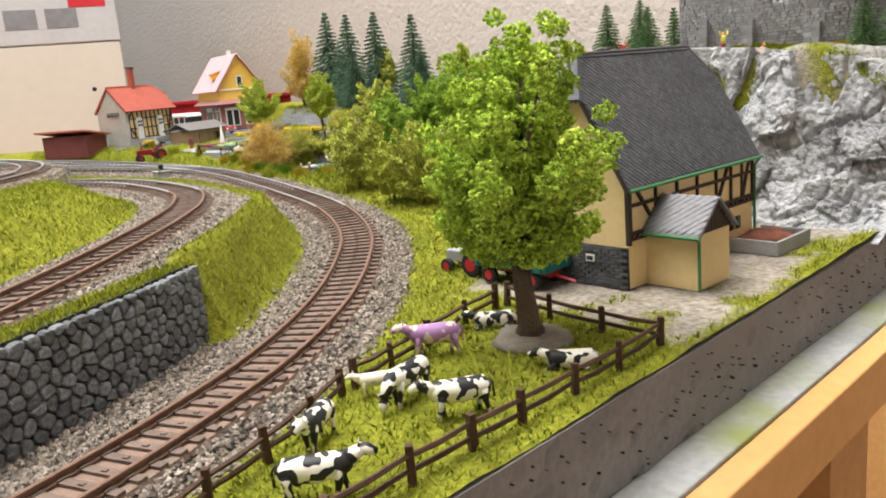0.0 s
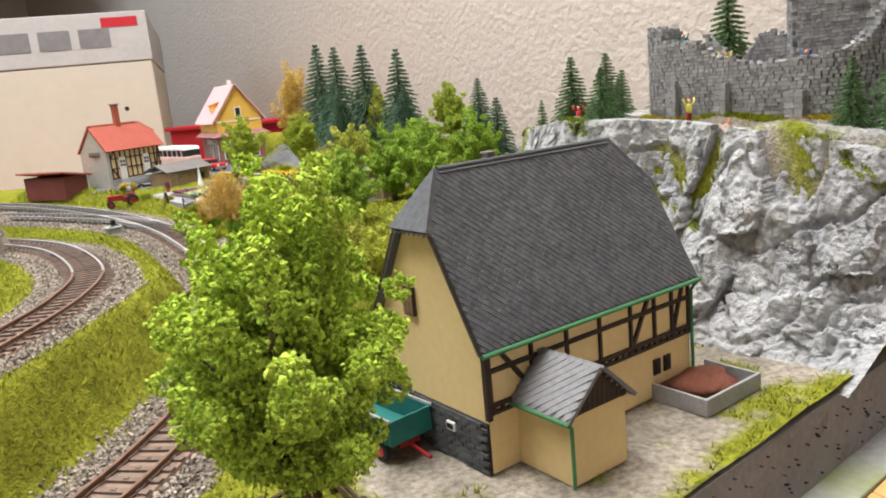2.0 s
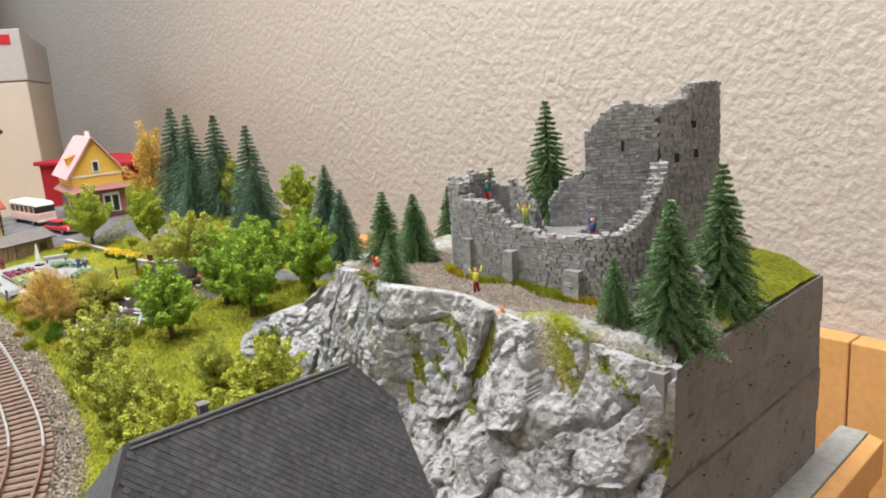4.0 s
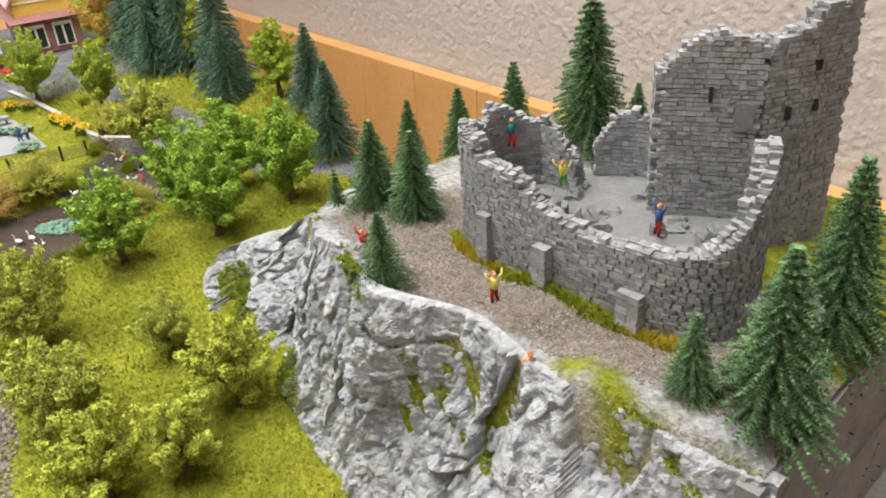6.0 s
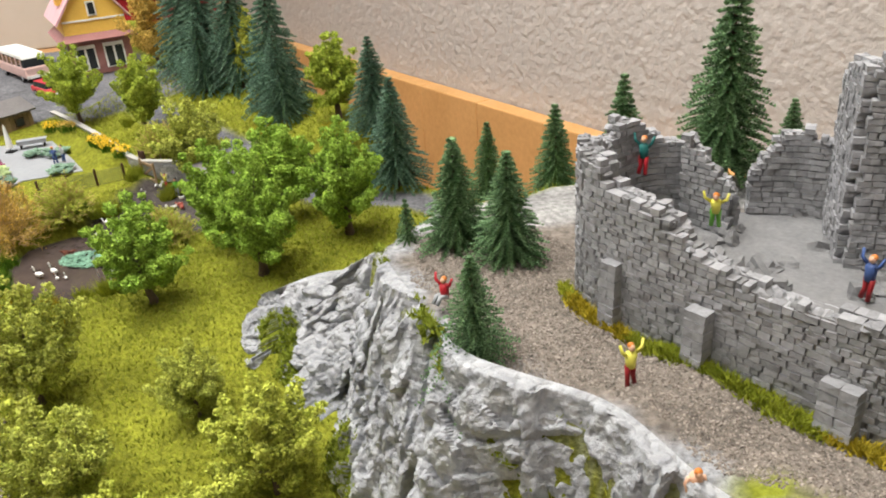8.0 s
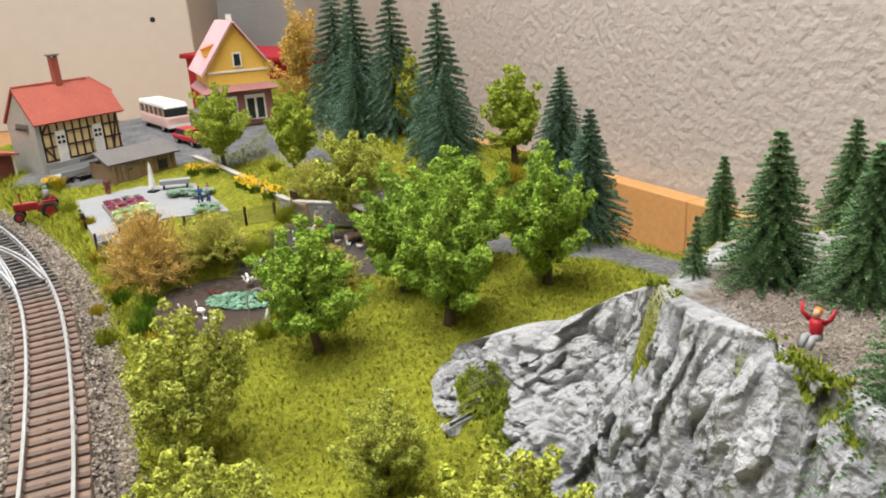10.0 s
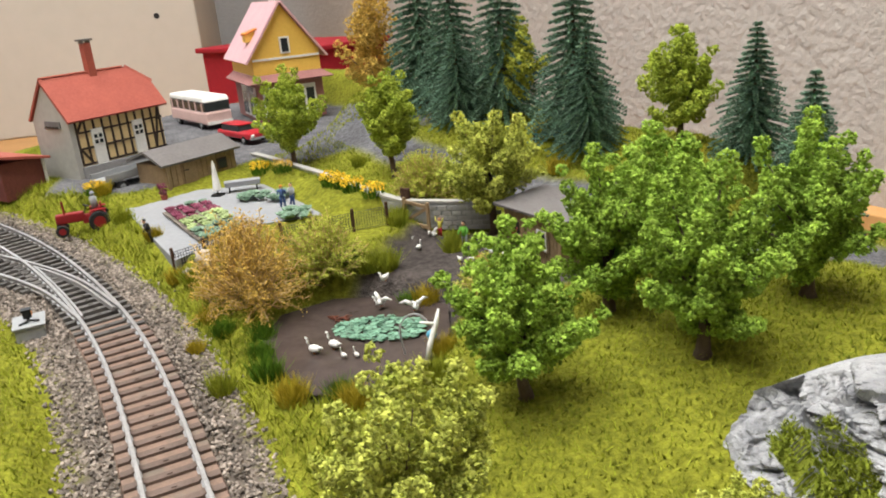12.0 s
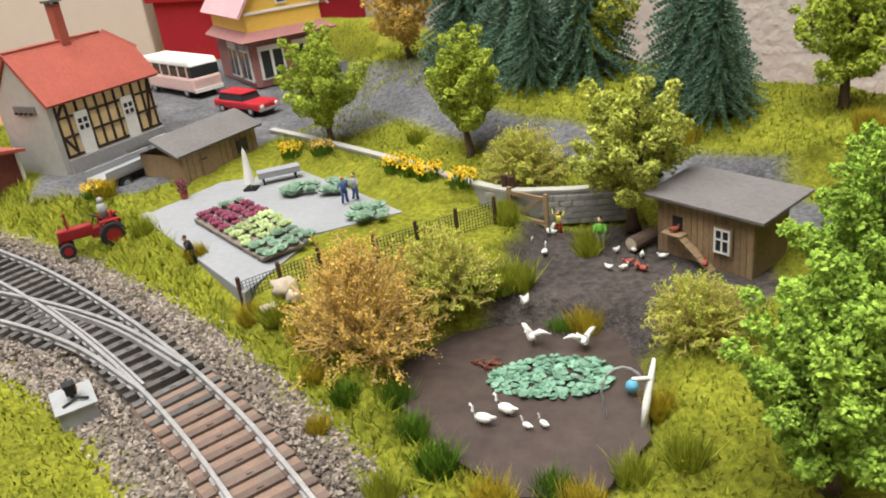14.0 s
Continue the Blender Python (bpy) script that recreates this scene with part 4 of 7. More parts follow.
def rounded_stone(cell, rng):
    """A field stone with cut corners and a domed face, x along the wall and z up."""
    n = len(cell)
    cx, cz = sum(p[0] for p in cell) / n, sum(p[1] for p in cell) / n
    ring = []
    for k in range(n):
        p, q = cell[k - 1], cell[k]
        for f in (0.22, 0.78):
            ring.append((p[0] + (q[0] - p[0]) * f - cx, p[1] + (q[1] - p[1]) * f - cz))
    m = len(ring)
    lift = rng.uniform(0.012, 0.024)
    vs = []
    for sc, y in ((0.90, -0.02), (0.86, lift * 0.6), (0.74, lift), (0.36, lift * rng.uniform(0.9, 1.15))):
        vs += [(x * sc, y + rng.uniform(-0.0015, 0.0015), z * sc) for x, z in ring]
    fs = [(r * m + k, r * m + (k + 1) % m, (r + 1) * m + (k + 1) % m, (r + 1) * m + k) for r in range(3) for k in range(m)] + [tuple(3 * m + k for k in range(m))]
    return cx, cz, Geo().add(vs, fs).mesh("stone", M["wallstone"])


def build_rubble_wall():
    w = thing("retaining_wall", (0, 0, 0), "dark blue-grey rubble stone retaining wall beside the track", "stone wall", kind="structure")
    L = smooth_line([(x, y, 0) for x, y in WALL_LINE], 0.05)
    vs, fs = sweep(L + (0, 0, 0.36), [(-0.05, 0), (0.06, 0), (0.06, 0.60), (-0.03, 0.60)])
    part("core", Geo().add(vs, fs), M["mortar_and_shade"], w)
    rng = random.Random(8)
    S = smooth_line([(x, y, 0) for x, y in WALL_LINE], 0.01)
    t = np.gradient(S, axis=0)
    total = len(S) * 0.01
    seeds = []
    for r in range(9):
        s = 2.2 + rng.uniform(0, 0.05)
        while s < total + 0.02:
            seeds.append((s + rng.uniform(-0.022, 0.022), 0.385 + 0.067 * r + rng.uniform(-0.026, 0.026)))
            s += rng.uniform(0.062, 0.112)
    for k, c in enumerate(seeds):
        cell = [(c[0] - 0.11, 0.35), (c[0] + 0.11, 0.35), (c[0] + 0.11, 0.955), (c[0] - 0.11, 0.955)]
        cell = [(min(x, total - 0.002), z) for x, z in cell]
        for j, d in enumerate(seeds):
            if j != k and abs(d[0] - c[0]) < 0.25 and abs(d[1] - c[1]) < 0.25:
                cell = clip_cell(cell, ((c[0] + d[0]) / 2, (c[1] + d[1]) / 2), (d[0] - c[0], d[1] - c[1]))
        if len(cell) < 3:
            continue
        cx, cz, me = rounded_stone([(-x, z) for x, z in cell], rng)
        i = int(min(max(-cx * 100, 0), len(S) - 1))
        p, d = S[i], t[i]
        nr = np.array((d[1], -d[0])) / np.hypot(d[0], d[1])
        piece("stone", me, w, local(p[0] + nr[0] * 0.062, p[1] + nr[1] * 0.062, cz, math.degrees(math.atan2(d[1], d[0])) + 180))
    # stones of the wall's end
    e = np.array((-1.69, 4.82))
    for r in range(7):
        for c in range(3):
            _, _, me = rounded_stone([(-0.045, -0.04), (0.04, -0.045), (0.048, 0.03), (0.0, 0.045), (-0.04, 0.035)], rng)
            piece("stone", me, w, local(e[0] - 0.02 - c * 0.085, e[1] + 0.03, 0.40 + r * 0.08, 180, 0, rng.uniform(-40, 40)))


build_rubble_wall()


# ---- the farmhouse: local x runs along the eaves, y into the house, origin at the near eave corner ----
def rafters_z(y, half, z0, rise):
    return z0 + rise * (1 - abs(y - half) / half)


def shingle_slope(o, ux, uy, nx, ny, keep, size, thick=0.003):
    """Diamond slates laid over a slope: o its corner, ux and uy its unit ways."""
    g = Geo()
    o, ux, uy = Vector(o), Vector(ux), Vector(uy)
    nn = ux.cross(uy).normalized()
    for j in range(ny):
        for i in range(nx):
            a, b = (i + 0.5 * (j % 2)) * size, j * size * 0.5
            if not keep(a, b):
                continue
            c = o + ux * a + uy * b + nn * 0.004
            h = size * 0.49
            lift = nn * (thick + 0.0008 * ((i * 7 + j * 13) % 5))
            g.add([c - uy * h + lift, c + ux * h + lift * 0.7, c + uy * h, c - ux * h + lift * 0.7, c - uy * h, c + ux * h, c - ux * h], [(0, 1, 2, 3), (4, 5, 1, 0), (6, 4, 0, 3)])
    return g


def single_slates(g, parent):
    for k in range(0, len(g.v) // 7):
        one = Geo().add(g.v[7 * k : 7 * k + 7], [(0, 1, 2, 3), (4, 5, 1, 0), (6, 4, 0, 3)])
        part("slate", one, M["slate_light"], parent)


def beam_run(g, a, b, w, out, y=-0.012):
    """A timber on the wall face y = const from (x, z) a to b."""
    dx, dz = b[0] - a[0], b[1] - a[1]
    ln = math.hypot(dx, dz)
    g.box(((a[0] + b[0]) / 2, y, (a[1] + b[1]) / 2), (ln, out, w), 0, 1, 0, 0, -math.degrees(math.atan2(dz, dx)))


def build_farmhouse():
    L, W, E, R = 1.765, 0.96, 0.77, 1.59
    h = thing("farmhouse", (1.205, 5.085, 0.475), "cream half-timbered farmhouse with a steep dark slate roof", "house", rz=43.5)
    hip, hz_ = 0.22, 1.28
    # outer walls: eave walls and gables with clipped tops
    half = W / 2
    yc = half * (hz_ - E) / (R - E)
    g = Geo()
    prof = [(0, 0), (W, 0), (W, E), (W - yc, hz_), (yc, hz_), (0, E)]
    vs = [(0.0, y, z) for y, z in prof] + [(L - 0.06, y, z) for y, z in prof]
    g.add(vs, [(0, 5, 4, 3, 2, 1), (6, 7, 8, 9, 10, 11)] + [(i, (i + 1) % 6, 6 + (i + 1) % 6, 6 + i) for i in range(6)])
    wall = part("wall", g, M["plaster"], h, bevel=0.006)
    # quarry stone base of the gable
    base = part("stone_base", Geo().box((-0.008, W / 2, 0.145), (0.016, W, 0.29)), M["mortar_and_shade"], h, "dark quarry stone base course")
    st = Geo().box((0, 0, 0), (0.016, 0.075, 0.020)).mesh("stone", M["quarry"])
    rng = random.Random(3)
    for r in range(12):
        for c in range(15):
            y = (c + 0.5 + 0.5 * (r % 2)) * 0.0715
            if y < W - 0.02:
                piece("stone", st, base, local(-0.017 - rng.uniform(0, 0.006), y, 0.016 + r * 0.0238) @ Matrix.Diagonal((1, rng.uniform(0.7, 1.0), 1, 1)))
    # small windows in the stone base, and the attic shutter
    for y in (0.30, 0.62):
        w = part("window", Geo().box((-0.03, y, 0.2), (0.02, 0.07, 0.05)), M["white"], h, "small white base window")
        part("pane", Geo().box((-0.042, y, 0.2), (0.006, 0.05, 0.03)), M["glass"], w)
    sh = part("attic_shutter", Geo().box((-0.012, 0.62, 0.86), (0.022, 0.10, 0.17)), M["timber"], h, "dark olive attic shutter", bevel=0.003)
    for k in range(4):
        part("slat", Geo().box((-0.026, 0.585 + k * 0.024, 0.86), (0.006, 0.014, 0.15)), M["plank"], sh)
    # roof: two long slopes and two half hips, each with slates
    ov, ed = 0.045, 0.05
    sl = math.hypot(half + ov, R - E + ov * (R - E) / half)
    ez = E - ov * (R - E) / half
    roof = Geo()
    X0, X1 = -ed, L - 0.06 + ed
    hx = hip
    ky = -ov + (half + ov) * (hz_ - ez) / (R - ez)
    for sgn in (1, -1):
        f = (lambda y: y) if sgn == 1 else (lambda y: W - y)
        pts = [(X0, f(-ov), ez), (X1, f(-ov), ez), (X1, f(ky), hz_), (X1 - hx, f(half), R), (X0 + hx, f(half), R), (X0, f(ky), hz_)]
        roof.slab(pts if sgn == 1 else pts[::-1], 0.03)
    for xa, xb, sgn in ((X0, X0 + hx, 1), (X1, X1 - hx, -1)):
        pts = [(xa, ky, hz_), (xb, half, R), (xa, W - ky, hz_)]
        roof.slab(pts if sgn == -1 else pts[::-1], 0.03)
    rf = part("roof", roof, M["slate"], h, "dark slate roof with half hips")
    n = Vector((0, -(R - ez), half + ov)).normalized()
    up = Vector((0, half + ov, R - ez)).normalized()
    size = 0.046
    dy = (ky + ov) / (half + ov) * sl

    def inside(a, b):
        m = 0.012 + max(0.0, (b - dy) / (sl - dy)) * hx
        return m < a < (X1 - X0) - m and 0.012 < b < sl - 0.01

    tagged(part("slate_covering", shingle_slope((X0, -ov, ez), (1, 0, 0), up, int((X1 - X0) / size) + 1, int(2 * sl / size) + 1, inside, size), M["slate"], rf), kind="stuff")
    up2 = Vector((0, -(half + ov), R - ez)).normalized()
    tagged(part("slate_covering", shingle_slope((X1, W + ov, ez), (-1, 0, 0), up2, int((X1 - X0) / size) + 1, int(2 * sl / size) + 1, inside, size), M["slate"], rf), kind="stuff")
    hw = W - 2 * ky
    hs = math.hypot(hx, R - hz_)
    uph = Vector((hx, 0, R - hz_)).normalized()
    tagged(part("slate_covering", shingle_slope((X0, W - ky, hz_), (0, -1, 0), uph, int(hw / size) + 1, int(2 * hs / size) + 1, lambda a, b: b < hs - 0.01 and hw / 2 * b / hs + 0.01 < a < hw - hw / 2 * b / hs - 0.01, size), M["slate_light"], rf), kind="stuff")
    part("ridge_cap", Geo().tube([(X0 + hx, half, R + 0.004), (X1 - hx, half, R + 0.004)], 0.014, 8), M["slate"], rf)
    part("chimney", Geo().box((0.62, half + 0.10, R - 0.05), (0.055, 0.055, 0.16)).box((0.62, half + 0.10, R + 0.035), (0.068, 0.068, 0.016)), M["felt"], h, bevel=0.005)
    # gutter and downpipes in green
    part("gutter", Geo().tube([(X0, -ov - 0.012, ez - 0.008), (X1, -ov - 0.012, ez - 0.008)], 0.013, 8), M["green"], h, "green gutter")
    part("downpipe", Geo().tube([(X1 - 0.03, -ov - 0.012, ez - 0.01), (X1 - 0.05, -0.02, ez - 0.07), (X1 - 0.05, -0.02, 0.0)], 0.011, 8), M["green"], h, "green downpipe")
    part("verge_board", Geo().slab([(X0 - 0.002, -ov, ez - 0.03), (X0 - 0.002, ky, hz_ - 0.03), (X0 - 0.002, ky, hz_), (X0 - 0.002, -ov, ez)][::-1], 0.012), M["timber"], h)
    part("verge_board", Geo().slab([(X0 - 0.002, W + ov, ez - 0.03), (X0 - 0.002, W - ky, hz_ - 0.03), (X0 - 0.002, W - ky, hz_), (X0 - 0.002, W + ov, ez)], 0.012), M["timber"], h)
    # half-timbering on the long side
    Lw = L - 0.06
    runs = [((0.0, 0.725), (Lw, 0.725)), ((0.0, 0.385), (Lw, 0.385)), ((0.0, 0.345), (Lw, 0.345)), ((0.0, 0.575), (Lw, 0.575))]
    runs += [((x, 0.345), (x, 0.75)) for x in (0.018, 0.32, 0.59, 0.86, 1.13, 1.35, 1.52, Lw - 0.018)]
    runs += [((0.06, 0.72), (0.31, 0.40)), ((1.14, 0.39), (1.33, 0.72)), ((1.53, 0.39), (1.65, 0.72))]
    for a, b in runs:
        g = Geo()
        beam_run(g, a, b, 0.024 if a[1] != 0.345 else 0.02, 0.02, -0.007)
        part("timber", g, M["timber"], h)
    for z in (0.365,):
        for i in range(28):
            g = Geo().box((0.03 + i * 0.06, -0.014, z), (0.02, 0.016, 0.026))
            part("beam_end", g, M["timber"], h)
    part("corner_post", Geo().box((0.0, -0.004, 0.5), (0.03, 0.03, 0.38)), M["timber"], h)
    for x in (1.36, 1.46):
        w = part("window", Geo().box((x, -0.006, 0.20), (0.06, 0.016, 0.10)), M["timber"], h, "small dark window with open shutter")
        part("pane", Geo().box((x, -0.016, 0.20), (0.042, 0.006, 0.078)), M["glass"], w)
    # the lean-to with its own gabled roof
    ax0, ax1, ay, ah = 0.20, 0.60, -0.40, 0.40
    rz_ = 0.585
    xm = (ax0 + ax1) / 2
    an = Geo()
    an.add([(ax0, ay, 0), (ax1, ay, 0), (ax1, ay, ah), (xm, ay, rz_), (ax0, ay, ah), (ax0, 0, 0), (ax1, 0, 0), (ax1, 0, ah), (xm, 0, rz_), (ax0, 0, ah)], [(0, 1, 2, 3, 4), (5, 9, 8, 7, 6), (0, 4, 9, 5), (1, 6, 7, 2), (2, 7, 8, 3), (3, 8, 9, 4)])
    annex = part("annex", an, M["plaster"], h, "cream annex with a grey slate gable roof", bevel=0.004)
    ro = Geo()
    k = (rz_ - ah) / (xm - ax0)
    o = 0.04
    ro.slab([(ax0 - o, ay - o, ah - o * k), (ax0 - o, 0, ah - o * k), (xm, 0, rz_), (xm, ay - o, rz_)][::-1], -0.02)
    ro.slab([(ax1 + o, ay - o, ah - o * k), (ax1 + o, 0, ah - o * k), (xm, 0, rz_), (xm, ay - o, rz_)], -0.02)
    part("annex_roof", ro, M["slate_light"], annex, "grey slate roof of the annex")
    upa = Vector((xm - ax0 + o, 0, rz_ - ah + o * k)).normalized()
    la = math.hypot(xm - ax0 + o, rz_ - ah + o * k)
    wd = -ay + o
    sz = 0.056
    single_slates(shingle_slope((ax0 - o - 0.01, 0, ah - o * k + 0.02), (0, -1, 0), upa, int(wd / sz) + 1, int(2 * la / sz) + 1, lambda a, b: 0.01 < a < wd - 0.01 and 0.01 < b < la - 0.005, sz), annex)
    gb = Geo()
    for i in range(11):
        x = ax0 + 0.018 + i * (ax1 - ax0 - 0.036) / 10
        top = rz_ - abs(x - xm) * k - 0.012
        gb.box((x, ay - 0.006, (ah + top) / 2 - 0.01), (0.032, 0.012, max(top - ah, 0.01) + 0.02))
    part("gable_boards", gb, M["timber"], annex, "dark vertical gable boards")
    part("annex_gutter", Geo().tube([(ax0 - o - 0.012, ay - o, ah - o * k), (ax0 - o - 0.012, 0, ah - o * k)], 0.013, 8), M["green"], annex, "green gutter")
    part("annex_downpipe", Geo().tube([(ax0 - o - 0.01, ay - o + 0.01, ah - o * k), (ax0 - 0.012, ay - 0.012, ah - 0.07), (ax0 - 0.012, ay - 0.012, 0)], 0.011, 8), M["green"], annex, "green downpipe")
    # dung pit beside the annex
    p = thing("compost_pit", (2.30, 5.86, 0.468), "grey concrete compost pit filled with red-brown muck", "compost pit", rz=43.5)
    for c, s in (((0.26, -0.2, 0.055), (0.56, 0.022, 0.11)), ((0.53, 0.0, 0.055), (0.022, 0.38, 0.11)), ((-0.01, 0.0, 0.055), (0.022, 0.38, 0.11))):
        part("pit_wall", Geo().box(c, s), M["concrete"], p, bevel=0.005)
    part("muck", Geo().ball((0.26, 0.02, 0.05), (0.24, 0.20, 0.075), 16, 10, bumpy=0.6), M["redearth"], p, "red-brown muck heap", smooth=True)


build_farmhouse()


# ---- paddock fence ----
def build_fence():
    rng = random.Random(6)
    ring = [(-0.42, 2.42), (-0.13, 2.71), (0.11, 2.99), (0.335, 3.22), (0.61, 3.49), (0.87, 3.74), (1.15, 4.03), (0.88, 4.30), (0.61, 4.63), (0.36, 4.97), (0.28, 4.93), (0.08, 4.68), (-0.14, 4.32), (-0.33, 3.99), (-0.50, 3.77), (-0.565, 3.70), (-0.66, 3.37), (-0.79, 3.04), (-0.95, 2.72), (-1.1, 2.35)]
    f = thing("paddock_fence", (0, 0, 0), "dark brown two-rail wooden fence round the cow paddock", "fence")
    post = Geo().box((0, 0, 0.08), (0.034, 0.034, 0.18), taper=0.85).mesh("post", M["fence"])
    zs = [hz(x, y) for x, y in ring]
    for (x, y), z in zip(ring, zs):
        piece("post", post, f, local(x, y, z - 0.01, rng.uniform(0, 90), rng.uniform(-3, 3), rng.uniform(-3, 3), rng.uniform(0.95, 1.1)))
    for i in range(len(ring) - 1):
        if i == 9 or i == 14:
            continue
        a, b = Vector((*ring[i], zs[i])), Vector((*ring[i + 1], zs[i + 1]))
        for k in (0.062, 0.125):
            g = Geo()
            m = (a + b) / 2 + Vector((0, 0, k + rng.uniform(-0.006, 0.006) - 0.006))
            g.tube([a + Vector((0, 0, k)) - (b - a) * 0.03, m, b + Vector((0, 0, k + rng.uniform(-0.008, 0.008))) + (b - a) * 0.03], [0.012, 0.014, 0.011], 5)
            part("rail", g, M["fence"], f)


build_fence()


# ---- cows: one plain mesh each, painted by patches ----
def patched(name, c1, c2, thr, seed):
    m = material(name, c1, c1, 100, 0.45, 0.1, 5)
    t = m.node_tree
    b = t.nodes["Principled BSDF"]
    co = t.nodes.new("ShaderNodeTexCoord")
    n = t.nodes.new("ShaderNodeTexNoise")
    n.noise_dimensions = "4D"
    n.inputs["W"].default_value, n.inputs["Scale"].default_value, n.inputs["Detail"].default_value = seed, 260, 1.0
    t.links.new(co.outputs["Object"], n.inputs["Vector"])
    r = t.nodes.new("ShaderNodeValToRGB")
    r.color_ramp.interpolation = "CONSTANT"
    r.color_ramp.elements[0].color, r.color_ramp.elements[1].color = (*c1, 1), (*c2, 1)
    r.color_ramp.elements[1].position = thr
    t.links.new(n.outputs["Fac"], r.inputs["Fac"])
    t.links.new(r.outputs["Color"], b.inputs["Base Color"])
    return m


COW = [patched("black_and_white_hide", (0.80, 0.77, 0.70), (0.02, 0.02, 0.022), 0.49, s) for s in (1.3, 4.1, 7.7)]
LILAC = patched("lilac_and_cream_hide", (0.72, 0.60, 0.55), (0.36, 0.19, 0.40), 0.44, 2.2)


def cow(at, rz, mat, label, lying=False, graze=False, s=1.0):
    g = Geo()
    h = 0.155 if not lying else 0.065
    spine = [(-0.155, 0, h + 0.012), (-0.14, 0, h), (-0.08, 0, h - 0.006), (0.0, 0, h - 0.012), (0.08, 0, h - 0.004), (0.13, 0, h + 0.006), (0.155, 0, h + 0.016)]
    g.tube(spine, [0.022, 0.05, 0.058, 0.063, 0.058, 0.05, 0.034], 12)
    if graze:
        neck = [(0.135, 0, h + 0.012), (0.185, 0, h - 0.02), (0.215, 0, h - 0.07)]
        head = [(0.205, 0, h - 0.065), (0.222, 0, h - 0.10), (0.232, 0, h - 0.135)]
    else:
        neck = [(0.13, 0, h + 0.01), (0.175, 0, h + 0.035), (0.205, 0, h + 0.05)]
        head = [(0.19, 0, h + 0.055), (0.225, 0, h + 0.048), (0.265, 0, h + 0.03)]
    g.tube(neck, [0.042, 0.032, 0.027], 10)
    g.tube(head, [0.022, 0.029, 0.016], 10)
    hd = Vector(head[0])
    for y in (-1, 1):
        g.ball(tuple(hd + Vector((0.002, 0.034 * y, 0.004))), (0.006, 0.018, 0.009), 6, 4)
        g.tube([tuple(hd + Vector((0, 0.014 * y, 0.015))), tuple(hd + Vector((0.004, 0.024 * y, 0.036)))], [0.005, 0.002], 5)
    if lying:
        for x, y in ((0.10, 0.045), (0.08, -0.05), (-0.10, 0.055), (-0.07, -0.055)):
            g.tube([(x, y, 0.04), (x + 0.06, y * 1.2, 0.02), (x - 0.01, y * 1.35, 0.012)], [0.022, 0.014, 0.01], 6)
    else:
        for x, y, d in ((0.105, 0.028, 0.02), (0.10, -0.028, -0.015), (-0.115, 0.03, -0.02), (-0.12, -0.03, 0.018)):
            g.tube([(x, y, h - 0.01), (x + d * 0.4, y, 0.075), (x + d, y, 0.03), (x + d, y, 0.0)], [0.03, 0.017, 0.011, 0.013], 7)
        g.ball((-0.075, 0, h - 0.06), (0.028, 0.026, 0.02), 8, 5)
    g.tube([(-0.155, 0, h + 0.025), (-0.175, 0, h + 0.0), (-0.175, 0.004, h - 0.075)], [0.007, 0.005, 0.008], 5)
    ob = part("cow", g, mat, smooth=True)
    ob.matrix_basis = local(at[0], at[1], hz(*at), rz, 0, 0, s * 0.93)
    return tagged(ob, label, "toy cow", "cows in the paddock")


cow((-0.50, 2.68), 8, COW[0], "black and white toy cow standing with raised head")
cow((-0.585, 3.16), 258, COW[1], "black and white toy cow walking along the fence", s=0.92)
cow((-0.20, 3.56), 238, COW[2], "black and white toy cow grazing on the paddock", graze=True)
cow((-0.37, 3.62), 195, patched("cream_hide", (0.78, 0.72, 0.60), (0.60, 0.50, 0.36), 0.62, 5.0), "small cream toy calf beside the grazing cow", s=0.62)
cow((0.06, 3.36), 196, COW[0], "black and white toy cow licking its back")
cow((-0.09, 4.17), 190, LILAC, "lilac painted toy cow with cream patches")
cow((0.64, 3.82), 178, COW[1], "spotted black and white toy cow lying down", lying=True, s=0.9)
cow((0.27, 4.60), 185, COW[2], "black and white toy cow lying behind the tree", lying=True, s=0.9)


# ---- green tipper trailer beside the house ----
def wheel(parent, c, r, w, rim="red"):
    t = part("wheel", Geo().tube([(c[0], c[1] - w / 2, c[2]), (c[0], c[1] - w * 0.3, c[2]), (c[0], c[1] + w * 0.3, c[2]), (c[0], c[1] + w / 2, c[2])], [r * 0.9, r, r, r * 0.9], 18), M["tyre"], parent, "black tyre", smooth=False)
    part("rim", Geo().tube([(c[0], c[1] - w * 0.53, c[2]), (c[0], c[1] + w * 0.53, c[2])], r * 0.55, 12), M[rim], t)


